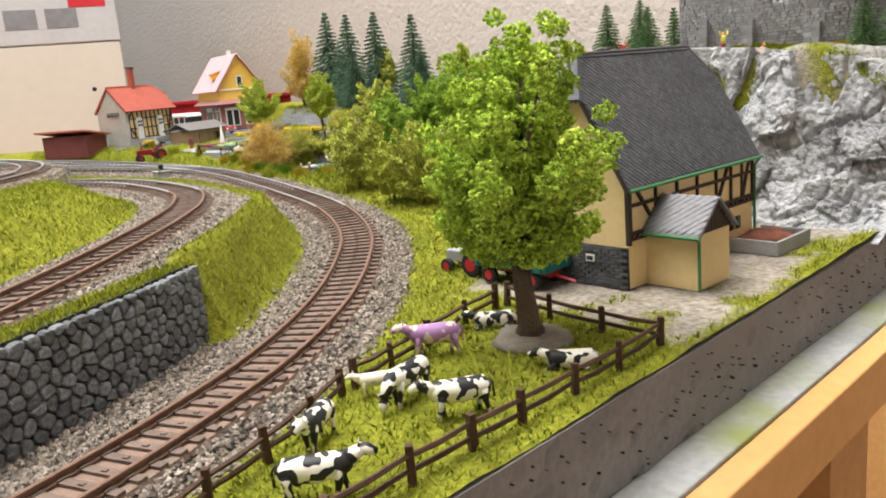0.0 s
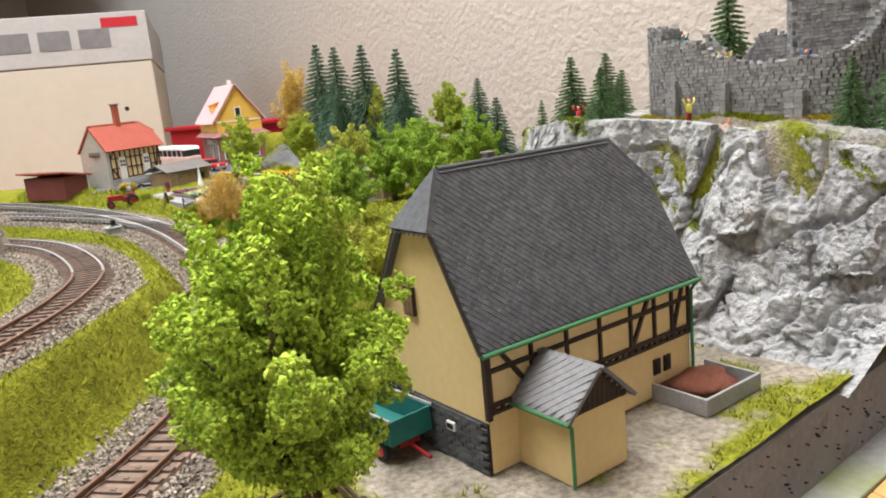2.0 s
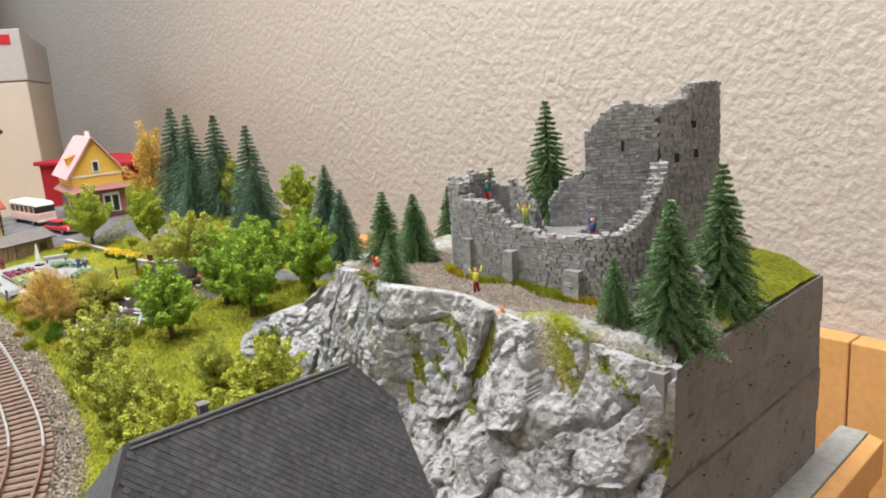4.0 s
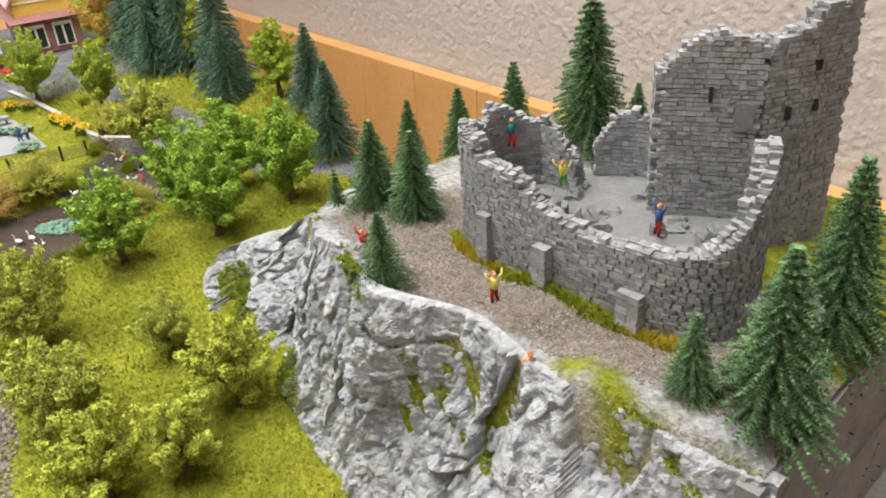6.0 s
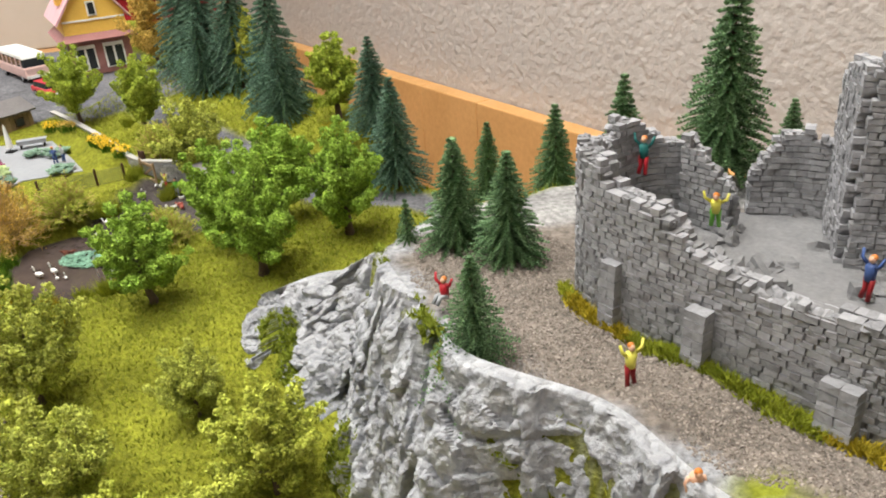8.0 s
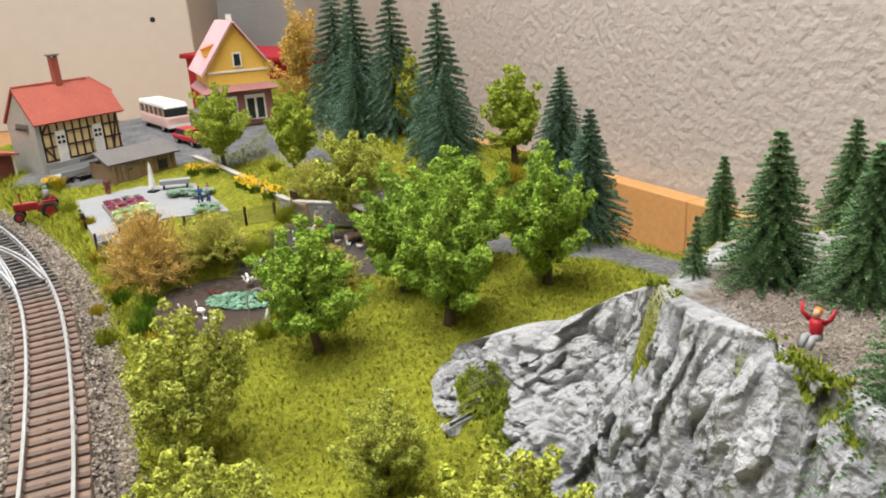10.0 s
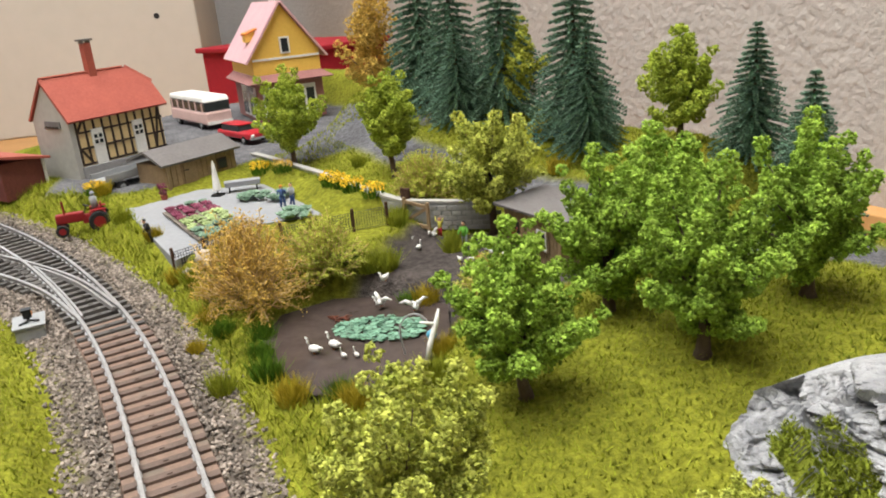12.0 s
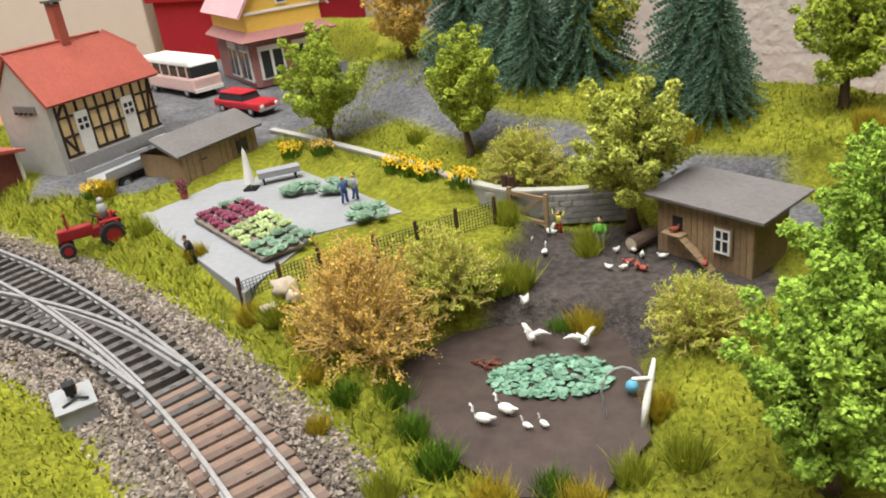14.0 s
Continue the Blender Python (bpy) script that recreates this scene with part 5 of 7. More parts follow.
def build_trailer():
    t = thing("farm_trailer", (0.50, 5.52, hz(0.50, 5.52)), "teal green farm trailer with red chassis parked by the house", "trailer", rz=-42)
    part("chassis", Geo().box((0, 0, 0.1), (0.62, 0.14, 0.03)), M["deepred"], t)
    tub = part("tub", Geo().box((0, 0, 0.135), (0.66, 0.29, 0.016)).box((0, 0.145, 0.205), (0.66, 0.012, 0.14)).box((0, -0.145, 0.205), (0.66, 0.012, 0.14)).box((0.33, 0, 0.205), (0.012, 0.29, 0.14)).box((-0.33, 0, 0.205), (0.012, 0.29, 0.14)), M["teal"], t, "teal ribbed tub")
    for i in range(8):
        for y in (-0.155, 0.155):
            part("rib", Geo().box((-0.29 + i * 0.083, y, 0.205), (0.014, 0.012, 0.14)), M["teal"], tub)
    part("rim_rail", Geo().box((0, -0.152, 0.28), (0.68, 0.016, 0.014)).box((0, 0.152, 0.28), (0.68, 0.016, 0.014)), M["grey"], tub, "pale grey top rail")
    for x in (-0.2, 0.2):
        for y in (-0.12, 0.12):
            wheel(t, (x, y, 0.065), 0.065, 0.045)
    part("drawbar", Geo().tube([(0.3, 0, 0.09), (0.48, 0, 0.06)], 0.012, 6), M["deepred"], t)
    k = thing("tractor", (0.16, 5.90, hz(0.16, 5.90)), "grey farm tractor with dark roof in front of the trailer", "tractor", rz=-42)
    part("bonnet", Geo().box((-0.16, 0, 0.13), (0.2, 0.1, 0.09)), M["grey"], k, bevel=0.01)
    part("cab", Geo().box((0.02, 0, 0.19), (0.13, 0.15, 0.16), taper=0.9), M["glass"], k, bevel=0.01)
    part("roof", Geo().box((0.02, 0, 0.28), (0.17, 0.18, 0.025)), M["black"], k, "dark cab roof", bevel=0.008)
    for x, r in ((0.06, 0.095), (-0.2, 0.06)):
        for y in (-0.1, 0.1):
            wheel(k, (x, y, r), r, 0.05)


build_trailer()


# ---- the castle ruin ----
def course_wall(path, z0, top, thick, rng, course=0.031, wid=(0.032, 0.066), pieces=None):
    """Rows of uneven stone blocks along a path up to a ragged top; top(s) for s from 0 to 1."""
    L = smooth_line([(x, y, 0) for x, y in path], 0.01)
    t = np.gradient(L, axis=0)
    stones, core = Geo(), Geo()
    n = len(L) - 1
    for i in range(0, n - 3, 4):
        j = min(i + 4, n)
        a, b = Vector(L[i]), Vector(L[j])
        d = (b - a).normalized()
        q = Vector((-d.y, d.x, 0)) * (thick / 2 - 0.013)
        zt = top((i + 2) / n) - 0.02
        core.add([a - q + Vector((0, 0, z0)), b - q + Vector((0, 0, z0)), b + q + Vector((0, 0, z0)), a + q + Vector((0, 0, z0)), a - q + Vector((0, 0, zt)), b - q + Vector((0, 0, zt)), b + q + Vector((0, 0, zt)), a + q + Vector((0, 0, zt))], [(4, 5, 6, 7), (0, 1, 5, 4), (2, 3, 7, 6), (1, 2, 6, 5), (3, 0, 4, 7)])
    zmax = max(top(k / 40) for k in range(41))
    z = z0
    while z < zmax:
        hh = course * rng.uniform(0.8, 1.25)
        for side in (-1, 1):
            s = rng.uniform(-4, 0)
            while s < n:
                w = rng.uniform(*wid)
                i = int(min(max(s + w * 50, 0), n))
                if z + hh * 0.5 < top(i / n) + rng.uniform(-0.03, 0.012):
                    p, d = L[i], t[i]
                    q = np.array((-d[1], d[0])) / np.hypot(d[0], d[1]) * side * thick * 0.28
                    box = ((p[0] + q[0], p[1] + q[1], z + hh / 2), (w * 0.92, thick * 0.44 + rng.uniform(-0.009, 0.010), hh * 0.86), math.degrees(math.atan2(d[1], d[0])) + rng.uniform(-2, 2))
                    if pieces is not None and side == -1 and len(pieces) < 300 and 2.0 < z < 2.5 and p[0] < 3.85:
                        pieces.append(box)
                    else:
                        stones.box(*box, jit=0.04, rng=rng)
                s += w * 100
        z += hh
    for i in range(0, n, 3):
        zt = top(i / n) - 0.02
        d = t[i]
        q = np.array((-d[1], d[0])) / np.hypot(d[0], d[1]) * rng.uniform(-0.35, 0.35) * thick
        stones.ball((L[i][0] + q[0], L[i][1] + q[1], zt), (rng.uniform(0.018, 0.035), rng.uniform(0.018, 0.03), rng.uniform(0.012, 0.026)), 6, 4, rz=rng.uniform(0, 180), bumpy=0.8)
    return stones, core


def build_castle():
    rng = random.Random(12)
    c = thing("castle_ruin", (0, 0, 0), "grey ruined stone castle with a broken tower on the hill", "castle ruin")

    def ragged(pts, seed, amp=0.04):
        xs, zs = [p[0] for p in pts], [p[1] for p in pts]
        return lambda s: float(np.interp(s, xs, zs)) + amp * noise.noise(Vector((s * 9, seed, 0)))

    walls = [
        ("curtain_wall", [(2.78, 9.25), (2.70, 9.02), (2.76, 8.84), (2.98, 8.57), (3.22, 8.34), (3.50, 8.08), (3.76, 7.86), (3.96, 7.78), (4.16, 7.84), (4.30, 8.02), (4.36, 8.22)], 1.92, ragged([(0, 2.70), (0.08, 2.84), (0.17, 2.82), (0.19, 2.70), (0.3, 2.66), (0.4, 2.50), (0.52, 2.45), (0.66, 2.47), (0.74, 2.48), (0.82, 2.62), (0.90, 2.88), (1, 2.98)], 1.0), 0.13),
        ("rear_wall", [(2.78, 9.25), (3.05, 9.45), (3.4, 9.45)], 1.95, ragged([(0, 2.75), (0.25, 2.86), (0.5, 2.72), (0.8, 2.66), (1, 2.5)], 2.0), 0.11),
        ("rear_wall", [(3.62, 9.45), (3.85, 9.42), (4.1, 9.3)], 1.95, ragged([(0, 2.5), (0.3, 2.72), (1, 2.66)], 3.0), 0.10),
        ("inner_wall", [(3.25, 9.35), (3.45, 9.15)], 2.1, ragged([(0, 2.75), (1, 2.5)], 4.0), 0.08),
        ("tower_wall", [(3.93, 8.82), (4.18, 8.76), (4.46, 8.68)], 1.95, ragged([(0, 3.22), (0.12, 3.30), (0.3, 3.40), (0.6, 3.42), (1, 3.38)], 5.0, 0.03), 0.14),
        ("tower_wall", [(4.46, 8.68), (4.75, 8.78), (5.0, 8.90)], 1.95, ragged([(0, 3.38), (0.45, 3.44), (0.5, 3.54), (1, 3.56)], 6.0, 0.02), 0.14),
        ("tower_wall", [(5.0, 8.90), (4.92, 9.12), (4.82, 9.34)], 1.95, ragged([(0, 3.55), (0.5, 3.4), (1, 3.2)], 7.0), 0.13),
        ("tower_wall", [(4.82, 9.34), (4.4, 9.46), (4.05, 9.36)], 1.95, ragged([(0, 3.2), (0.5, 3.0), (1, 3.1)], 8.0), 0.13),
        ("tower_wall", [(4.05, 9.36), (3.98, 9.1), (3.93, 8.82)], 1.95, ragged([(0, 3.05), (0.5, 3.12), (1, 3.22)], 9.0), 0.13),
    ]
    for name, path, z0, top, thick in walls:
        boxes = [] if name == "curtain_wall" else None
        st, core = course_wall(path, z0, top, thick, rng, pieces=boxes)
        w = part(name, core, M["castle_core"], c)
        tagged(part("masonry", st, M["castle"], w), kind="stuff")
        unit = [Geo().box((0, 0, 0), (1, 1, 1), jit=0.04, rng=rng).mesh("stone", M["castle_piece"]) for _ in range(5)]
        for k, (at, size, rz) in enumerate(boxes or ()):
            piece("stone", unit[k % 5], w, local(*at, rz) @ Matrix.Diagonal((*size, 1)))
    court = Geo()
    poly = [(2.78, 9.2), (2.72, 9.0), (2.98, 8.6), (3.5, 8.12), (3.96, 7.82), (4.3, 8.05), (4.4, 8.7), (3.95, 8.85), (4.05, 9.35), (3.5, 9.45), (3.05, 9.44)]
    court.prism(poly, 1.9, 2.24)
    for i in range(70):
        x, y = rng.uniform(2.8, 4.3), rng.uniform(7.95, 9.4)
        if in_poly(np.array([x]), np.array([y]), poly)[0]:
            court.ball((x, y, 2.24), (rng.uniform(0.03, 0.10), rng.uniform(0.03, 0.09), rng.uniform(0.02, 0.07)), 7, 5, bumpy=0.9)
    part("court", court, M["castle_core"], c, "grey rubble floor of the courtyard")
    # buttresses on the outer face
    for x, y, zt, w in ((2.79, 8.66, 2.30, 0.10), (3.13, 8.28, 2.28, 0.11), (3.60, 7.87, 2.19, 0.16)):
        b = Geo()
        z = 1.93
        while z < zt:
            for k in (-1, 1):
                b.box((x + k * w * 0.24 * 0.68, y - k * w * 0.24 * 0.72, z + 0.022), (w * 0.47, 0.09 * (1 - 0.25 * (z - 1.93) / (zt - 1.93)), 0.042), -46, jit=0.05, rng=rng)
            z += 0.046
        part("buttress", b, M["castle"], c)
    # slits as near-black blocks with shade in their colour, blocked doorway in joint grey
    for x, y, z, w, h in ((4.165, 8.685, 3.06, 0.022, 0.09), (4.36, 8.632, 2.93, 0.11, 0.17), (4.62, 8.655, 2.93, 0.03, 0.075), (4.80, 8.725, 2.95, 0.03, 0.07), (4.78, 8.715, 3.2, 0.035, 0.06)):
        part("slit", Geo().box((x, y, z), (w, 0.03, h), -14 if x < 4.5 else 20), M["castle_core"] if w > 0.1 else M["mortar_and_shade"], c, "wall opening drawn as a solid block")
    # loose masonry at the foot of the bastion
    for i in range(9):
        x, y = 4.32 + rng.uniform(-0.05, 0.25), 7.88 + rng.uniform(-0.1, 0.2)
        part("fallen_block", Geo().ball((x, y, 1.95 + rng.uniform(0, 0.22)), (rng.uniform(0.07, 0.13), rng.uniform(0.06, 0.1), rng.uniform(0.05, 0.08)), 8, 6, bumpy=0.5, rz=rng.uniform(0, 180)), M["castle"], c)


build_castle()


# ---- trees ----
def leafy(name, at, label, h, r, leaf, seed, clusters=60, grains=110, grain=0.02, trunk=0.03, lift=0.3, group="trees of the layout", spread=0.085, top=1.0):
    """A forked trunk whose limbs carry rising lobes of flock, each lobe a chain of clumps."""
    rng = np.random.default_rng(seed)
    pr = random.Random(seed)
    th = thing(name, at, label, "tree", group)
    ch = h * (1 - lift) / 2
    mid = h - ch
    bend = pr.uniform(-0.03, 0.03) * h
    fork = Vector((bend, bend * 0.6, h * lift))
    g = Geo()
    g.tube([(0, 0, -0.02), (0, 0, 0.03 * h), tuple(fork * 0.5), tuple(fork)], [trunk * 1.7, trunk * 1.15, trunk * 0.95, trunk * 0.8], 10)
    lobes = max(14, int(clusters * 0.5))
    cs, rad = [], []
    for i in range(lobes):
        u2 = 1 - 2 * (i + 0.5) / lobes
        a = 2.39996 * i + pr.uniform(-0.4, 0.4)
        u = np.array((math.cos(a) * math.sqrt(1 - u2 * u2), math.sin(a) * math.sqrt(1 - u2 * u2), u2))
        k = pr.uniform(0.62, 1.18) + 0.4 * noise.noise(Vector(u * 2.3) + Vector((seed, 0, 0)))
        f = 1.0 - 0.42 * max(u[2], 0) * top
        p = Vector((u[0] * r * k * f, u[1] * r * k * f, mid + u[2] * ch * min(k, 1.08)))
        inner = Vector((p.x * 0.22 + bend, p.y * 0.22 + bend * 0.6, fork.z + (p.z - fork.z) * 0.55))
        rise = Vector((0, 0, 0.07 * h))
        for t, q in ((0.25, 0.85), (0.55, 1.0), (0.8, 0.85), (1.0, 0.62)):
            c = inner.lerp(p, t) + rise * (t * t - 0.5) + Vector((pr.uniform(-1, 1), pr.uniform(-1, 1), pr.uniform(-1, 1))) * 0.022 * h
            cs.append(tuple(c))
            rad.append(spread * h * q * pr.uniform(0.75, 1.15))
        if i % 2 == 0:
            m = fork.lerp(inner, 0.6) + Vector((pr.uniform(-1, 1), pr.uniform(-1, 1), 0.3)) * 0.05 * r
            g.tube([tuple(fork * pr.uniform(0.75, 1.0)), tuple(m), tuple(inner.lerp(p, 0.75))], [trunk * 0.5, trunk * 0.3, trunk * 0.1], 6)
    part("trunk", g, M["bark"], th, smooth=True)
    cs, rad = np.array(cs), np.array(rad)
    n = clusters * grains
    w = rad**2
    i = rng.choice(len(cs), n, p=w / w.sum())
    d = rng.normal(size=(n, 3))
    d /= np.linalg.norm(d, axis=1)[:, None]
    bumps = 1 + 0.22 * np.sin(d[:, 0] * 5 + i) * np.sin(d[:, 1] * 5 + 2.0 * i) + 0.12 * np.sin(d[:, 2] * 9 + i)
    pts = cs[i] + d * (rad[i] * bumps * rng.uniform(0.45, 1.0, n) ** 0.4)[:, None] * (1, 1, 0.85)
    crown = new("crown", cloud(pts, grain, rng, M[leaf], "crown", 0.5))
    crown.parent = th
    return th


def conifer(name, at, label, h, r, mat, seed, group="fir trees"):
    """Tiers of drooping bottle-brush branches, each with short needles on four sides."""
    rng = np.random.default_rng(seed)
    th = thing(name, at, label, "fir tree", group)
    part("trunk", Geo().tube([(0, 0, -0.02), (0, 0, h * 0.5), (0, 0, h * 0.97)], [0.035 * h, 0.018 * h, 0.004 * h], 8), M["bark"], th)
    layers = 24
    V, k = [], 0
    for l in range(layers):
        f = l / (layers - 1)
        z = h * (0.09 + 0.88 * f)
        rad = 1.14 * r * (1 - f) ** 0.88 * rng.uniform(0.92, 1.06) + 0.016 * h
        nb = max(7, int(17 * (1 - 0.5 * f)))
        ph = rng.uniform(0, 6.28)
        for b in range(nb):
            a = ph + 2 * math.pi * b / nb + rng.uniform(-0.13, 0.13)
            ln = rad * rng.uniform(0.78, 1.1)
            o = np.array((math.cos(a), math.sin(a), 0))
            side = np.array((-math.sin(a), math.cos(a), 0))
            up = np.array((0, 0, 1.0))
            z1 = z + rng.uniform(-0.005, 0.005) * h
            droop = (-0.34 + 0.30 * f) * ln
            m = max(5, int(13 * ln / (r + 1e-6)) + 2)
            wd = 0.021 * h
            for i in range(m):
                t = (i + 0.6) / m
                p = o * ln * t + up * (z1 + droop * t * t)
                e = wd * (1.15 - 0.45 * t)
                for way in (side, -side, up * 0.8, side * 0.7 + up * 0.6, up * 0.6 - side * 0.7, -up * 0.6):
                    way = way + rng.uniform(-0.25, 0.25, 3)
                    tip = p + way * e + o * e * 0.75
                    c = np.cross(way, o)
                    c = c / (np.linalg.norm(c) + 1e-6) * wd * 0.34
                    V += [p - c, p + c, p - o * wd * 0.34, tip]
                    k += 4
    F = (np.array([(0, 1, 3), (1, 2, 3), (2, 0, 3)])[None] + 4 * np.arange(k // 4)[:, None, None]).reshape(-1, 3)
    crown = new("needles", fast_mesh("needles", np.array(V), F, M[mat]))
    crown.parent = th
    return th


def bushy(name, at, label, h, r, leaf, seed, clusters=26, grains=90, grain=0.02, group="bushes"):
    th = leafy(name, at, label, h, r, leaf, seed, clusters, grains, grain, 0.020, 0.20, group, 0.085, 0.4)
    th["category"] = "bush"
    return th


def wiry(name, at, label, h, r, mat, leaf, seed):
    """A bush of crinkled twigs with a light dusting of leaves."""
    pr, rng = random.Random(seed), np.random.default_rng(seed)
    th = thing(name, at, label, "bush", "wiry bushes")
    g, pts = Geo(), []
    for i in range(300):
        a, e = pr.uniform(0, 6.28), pr.uniform(0.0, 1.5)
        d = Vector((math.cos(a) * math.cos(e), math.sin(a) * math.cos(e), math.sin(e)))
        k = pr.uniform(0.0, 0.6)
        p = Vector((d.x * r * k, d.y * r * k, h * (0.06 + 0.8 * d.z * k)))
        line = [tuple(p)]
        for s in range(6):
            p = p + Vector((d.x * r, d.y * r, d.z * h * 0.85)) * (0.95 - k) * 0.17 + Vector((pr.uniform(-1, 1), pr.uniform(-1, 1), pr.uniform(-1, 1))) * 0.06 * h
            line.append(tuple(p))
            if s > 0:
                pts += [np.array(p) + rng.normal(0, 0.024 * h, 3) for _ in range(9)]
        g.tube(line, [0.008, 0.006, 0.005, 0.0045, 0.004, 0.0035, 0.003], 4)
    part("twig_mass", g, M[mat], th)
    c = new("leaves", cloud(np.array(pts), 0.0075, rng, M[leaf], "leaves", 0.5))
    c.parent = th
    return th


def at_ground(x, y, dz=-0.01):
    return (x, y, hz(x, y) + dz)


def spread(first, places, hill=False):
    """Copies of a thing at (x, y, scale, turn)."""
    for x, y, s, rz in places:
        copy_thing(first, pose(x * U, y * U, (hz(x, y) - 0.01) * U, 0, 0, rz) @ Matrix.Scale(s, 4))


# the big tree on the paddock with its earth mound
leafy("broadleaf_tree", (0.46, 4.28, 0.50), "large light green broadleaf model tree in the paddock", 1.76, 0.58, "leaf", 21, 92, 430, 0.0145, 0.062, 0.27, spread=0.060)
tagged(part("earth_mound", Geo().ball((0.47, 4.27, 0.455), (0.245, 0.235, 0.065), 28, 10, bumpy=0.25), M["path"], smooth=True), "brown earth mound round the tree trunk", "earth mound")

# orchard on the meadow
o1 = leafy("orchard_tree", at_ground(-0.86, 10.81), "light green orchard tree on the meadow", 0.96, 0.34, "leaf6", 31, 66, 300, 0.0135, 0.034, 0.19, "orchard trees", 0.078, 0.3)
o2 = leafy("orchard_tree", at_ground(0.07, 11.06), "light green orchard tree on the meadow", 1.04, 0.37, "leaf6", 33, 72, 300, 0.0135, 0.038, 0.19, "orchard trees", 0.074, 0.3)
spread(o2, [(0.72, 11.65, 0.98, 100), (-0.42, 11.62, 0.95, 210)])
spread(o1, [(-0.02, 12.15, 1.05, 40)])
# broadleaf trees of the village
b1 = leafy("broadleaf_tree", at_ground(-3.85, 15.2), "round green tree beside the road", 1.08, 0.40, "leaf2", 41, 58, 260, 0.0135, 0.03, 0.30, "village trees", 0.075)
b2 = leafy("broadleaf_tree", at_ground(-2.48, 14.43), "tall green tree on the grassy bank", 1.05, 0.30, "leaf2", 43, 58, 260, 0.0135, 0.03, 0.26, "village trees", 0.075)
b3 = leafy("broadleaf_tree", (-1.33, 13.2, 1.02), "dense olive green tree over the chicken run", 1.02, 0.40, "leaf3", 45, 64, 270, 0.013, 0.035, 0.24, "village trees", 0.075)
b4 = leafy("broadleaf_tree", at_ground(0.19, 13.83), "yellowish green tree at the edge of the layout", 0.98, 0.33, "leaf2", 47, 58, 260, 0.0135, 0.035, 0.25, "village trees", 0.075)
leafy("autumn_tree", at_ground(-3.24, 16.68), "ochre autumn tree behind the firs", 1.55, 0.36, "leaf4", 49, 40, 240, 0.015, 0.03, 0.15, "village trees", 0.08)
leafy("autumn_tree", at_ground(-1.29, 15.25), "golden green tree between the firs", 1.05, 0.24, "leaf5", 51, 32, 220, 0.015, 0.025, 0.15, "village trees", 0.08)

# olive bushes below the rock face
u1 = bushy("bush", at_ground(-1.22, 9.60), "olive green bush below the rock face", 0.94, 0.40, "leaf3", 61, 56, 260, 0.013)
u2 = bushy("bush", at_ground(0.80, 8.82), "yellow-green bush below the rock face", 0.78, 0.38, "leaf5", 63, 56, 260, 0.013)
spread(u1, [(0.06, 9.45, 0.60, 70), (-0.36, 8.50, 0.92, 150)])
spread(u2, [(-0.72, 8.80, 0.82, 190), (0.12, 7.95, 0.94, 40), (0.58, 8.15, 0.82, 270)])

# firs: dark ones on the hill, blue-green ones at the back
f1 = conifer("fir_tree", (3.71, 10.53, hz(3.71, 10.53)), "dark green fir behind the castle", 1.42, 0.34, "fir", 71)
f2 = conifer("fir_tree", (2.13, 8.38, 1.78), "dark green fir at the top of the rock face", 0.75, 0.26, "fir", 73)


def fir_to(first, h0, x, y, tip, rz, wide=1.0, base=None):
    z = hz(x, y) - 0.02 if base is None else base
    s = (tip - z) / h0
    copy_thing(first, pose(x * U, y * U, z * U, 0, 0, rz) @ Matrix.Diagonal((s * wide, s * wide, s, 1)))


for x, y, tip, rz, wide, base in ((4.05, 10.23, 2.66, 40, 1.05, None), (3.09, 11.04, 2.66, 90, 1.0, 1.5), (2.58, 10.9, 2.49, 130, 1.05, 1.55), (2.0, 12.0, 2.03, 200, 1.0, None), (1.94, 9.65, 2.67, 10, 1.25, 1.78), (2.27, 9.38, 2.67, 60, 1.3, 1.88), (3.81, 7.31, 2.44, 250, 1.15, 1.77), (4.2, 7.25, 2.84, 20, 1.2, 1.70), (4.76, 7.88, 2.98, 75, 1.05, 1.72)):
    fir_to(f1, 1.42, x, y, tip, rz, wide, base)
fir_to(f2, 0.75, 1.615, 9.71, 2.26, 30, 0.62, 1.42)
f3 = conifer("fir_tree", at_ground(-0.70, 14.48), "tall blue-green fir at the back of the layout", 3.18 - hz(-0.70, 14.48), 0.42, "fir_blue", 75)
h3 = 3.18 - hz(-0.70, 14.48)
for x, y, tip, rz in ((-2.55, 16.28, 3.49, 20), (-2.05, 15.66, 3.37, 80), (-1.47, 15.32, 3.34, 140), (-1.93, 15.2, 2.62, 200), (-0.58, 14.2, 2.55, 260), (0.69, 13.45, 2.56, 310), (0.98, 12.89, 2.26, 350)):
    fir_to(f3, h3, x, y, tip, rz, 1.15 if tip < 2.7 else 1.0)

# wiry bushes by the pond
w1 = wiry("wiry_bush", (-2.96, 11.98, 0.88), "ochre wiry bush at the edge of the pond", 0.72, 0.42, "twig", "leaf4", 81)
w2 = wiry("wiry_bush", (-2.55, 12.42, 0.98), "olive wiry bush beside the garden fence", 0.45, 0.34, "twig", "leaf5", 82)
spread(w2, [(-1.16, 11.86, 0.8, 60), (-2.05, 13.85, 1.0, 120)])


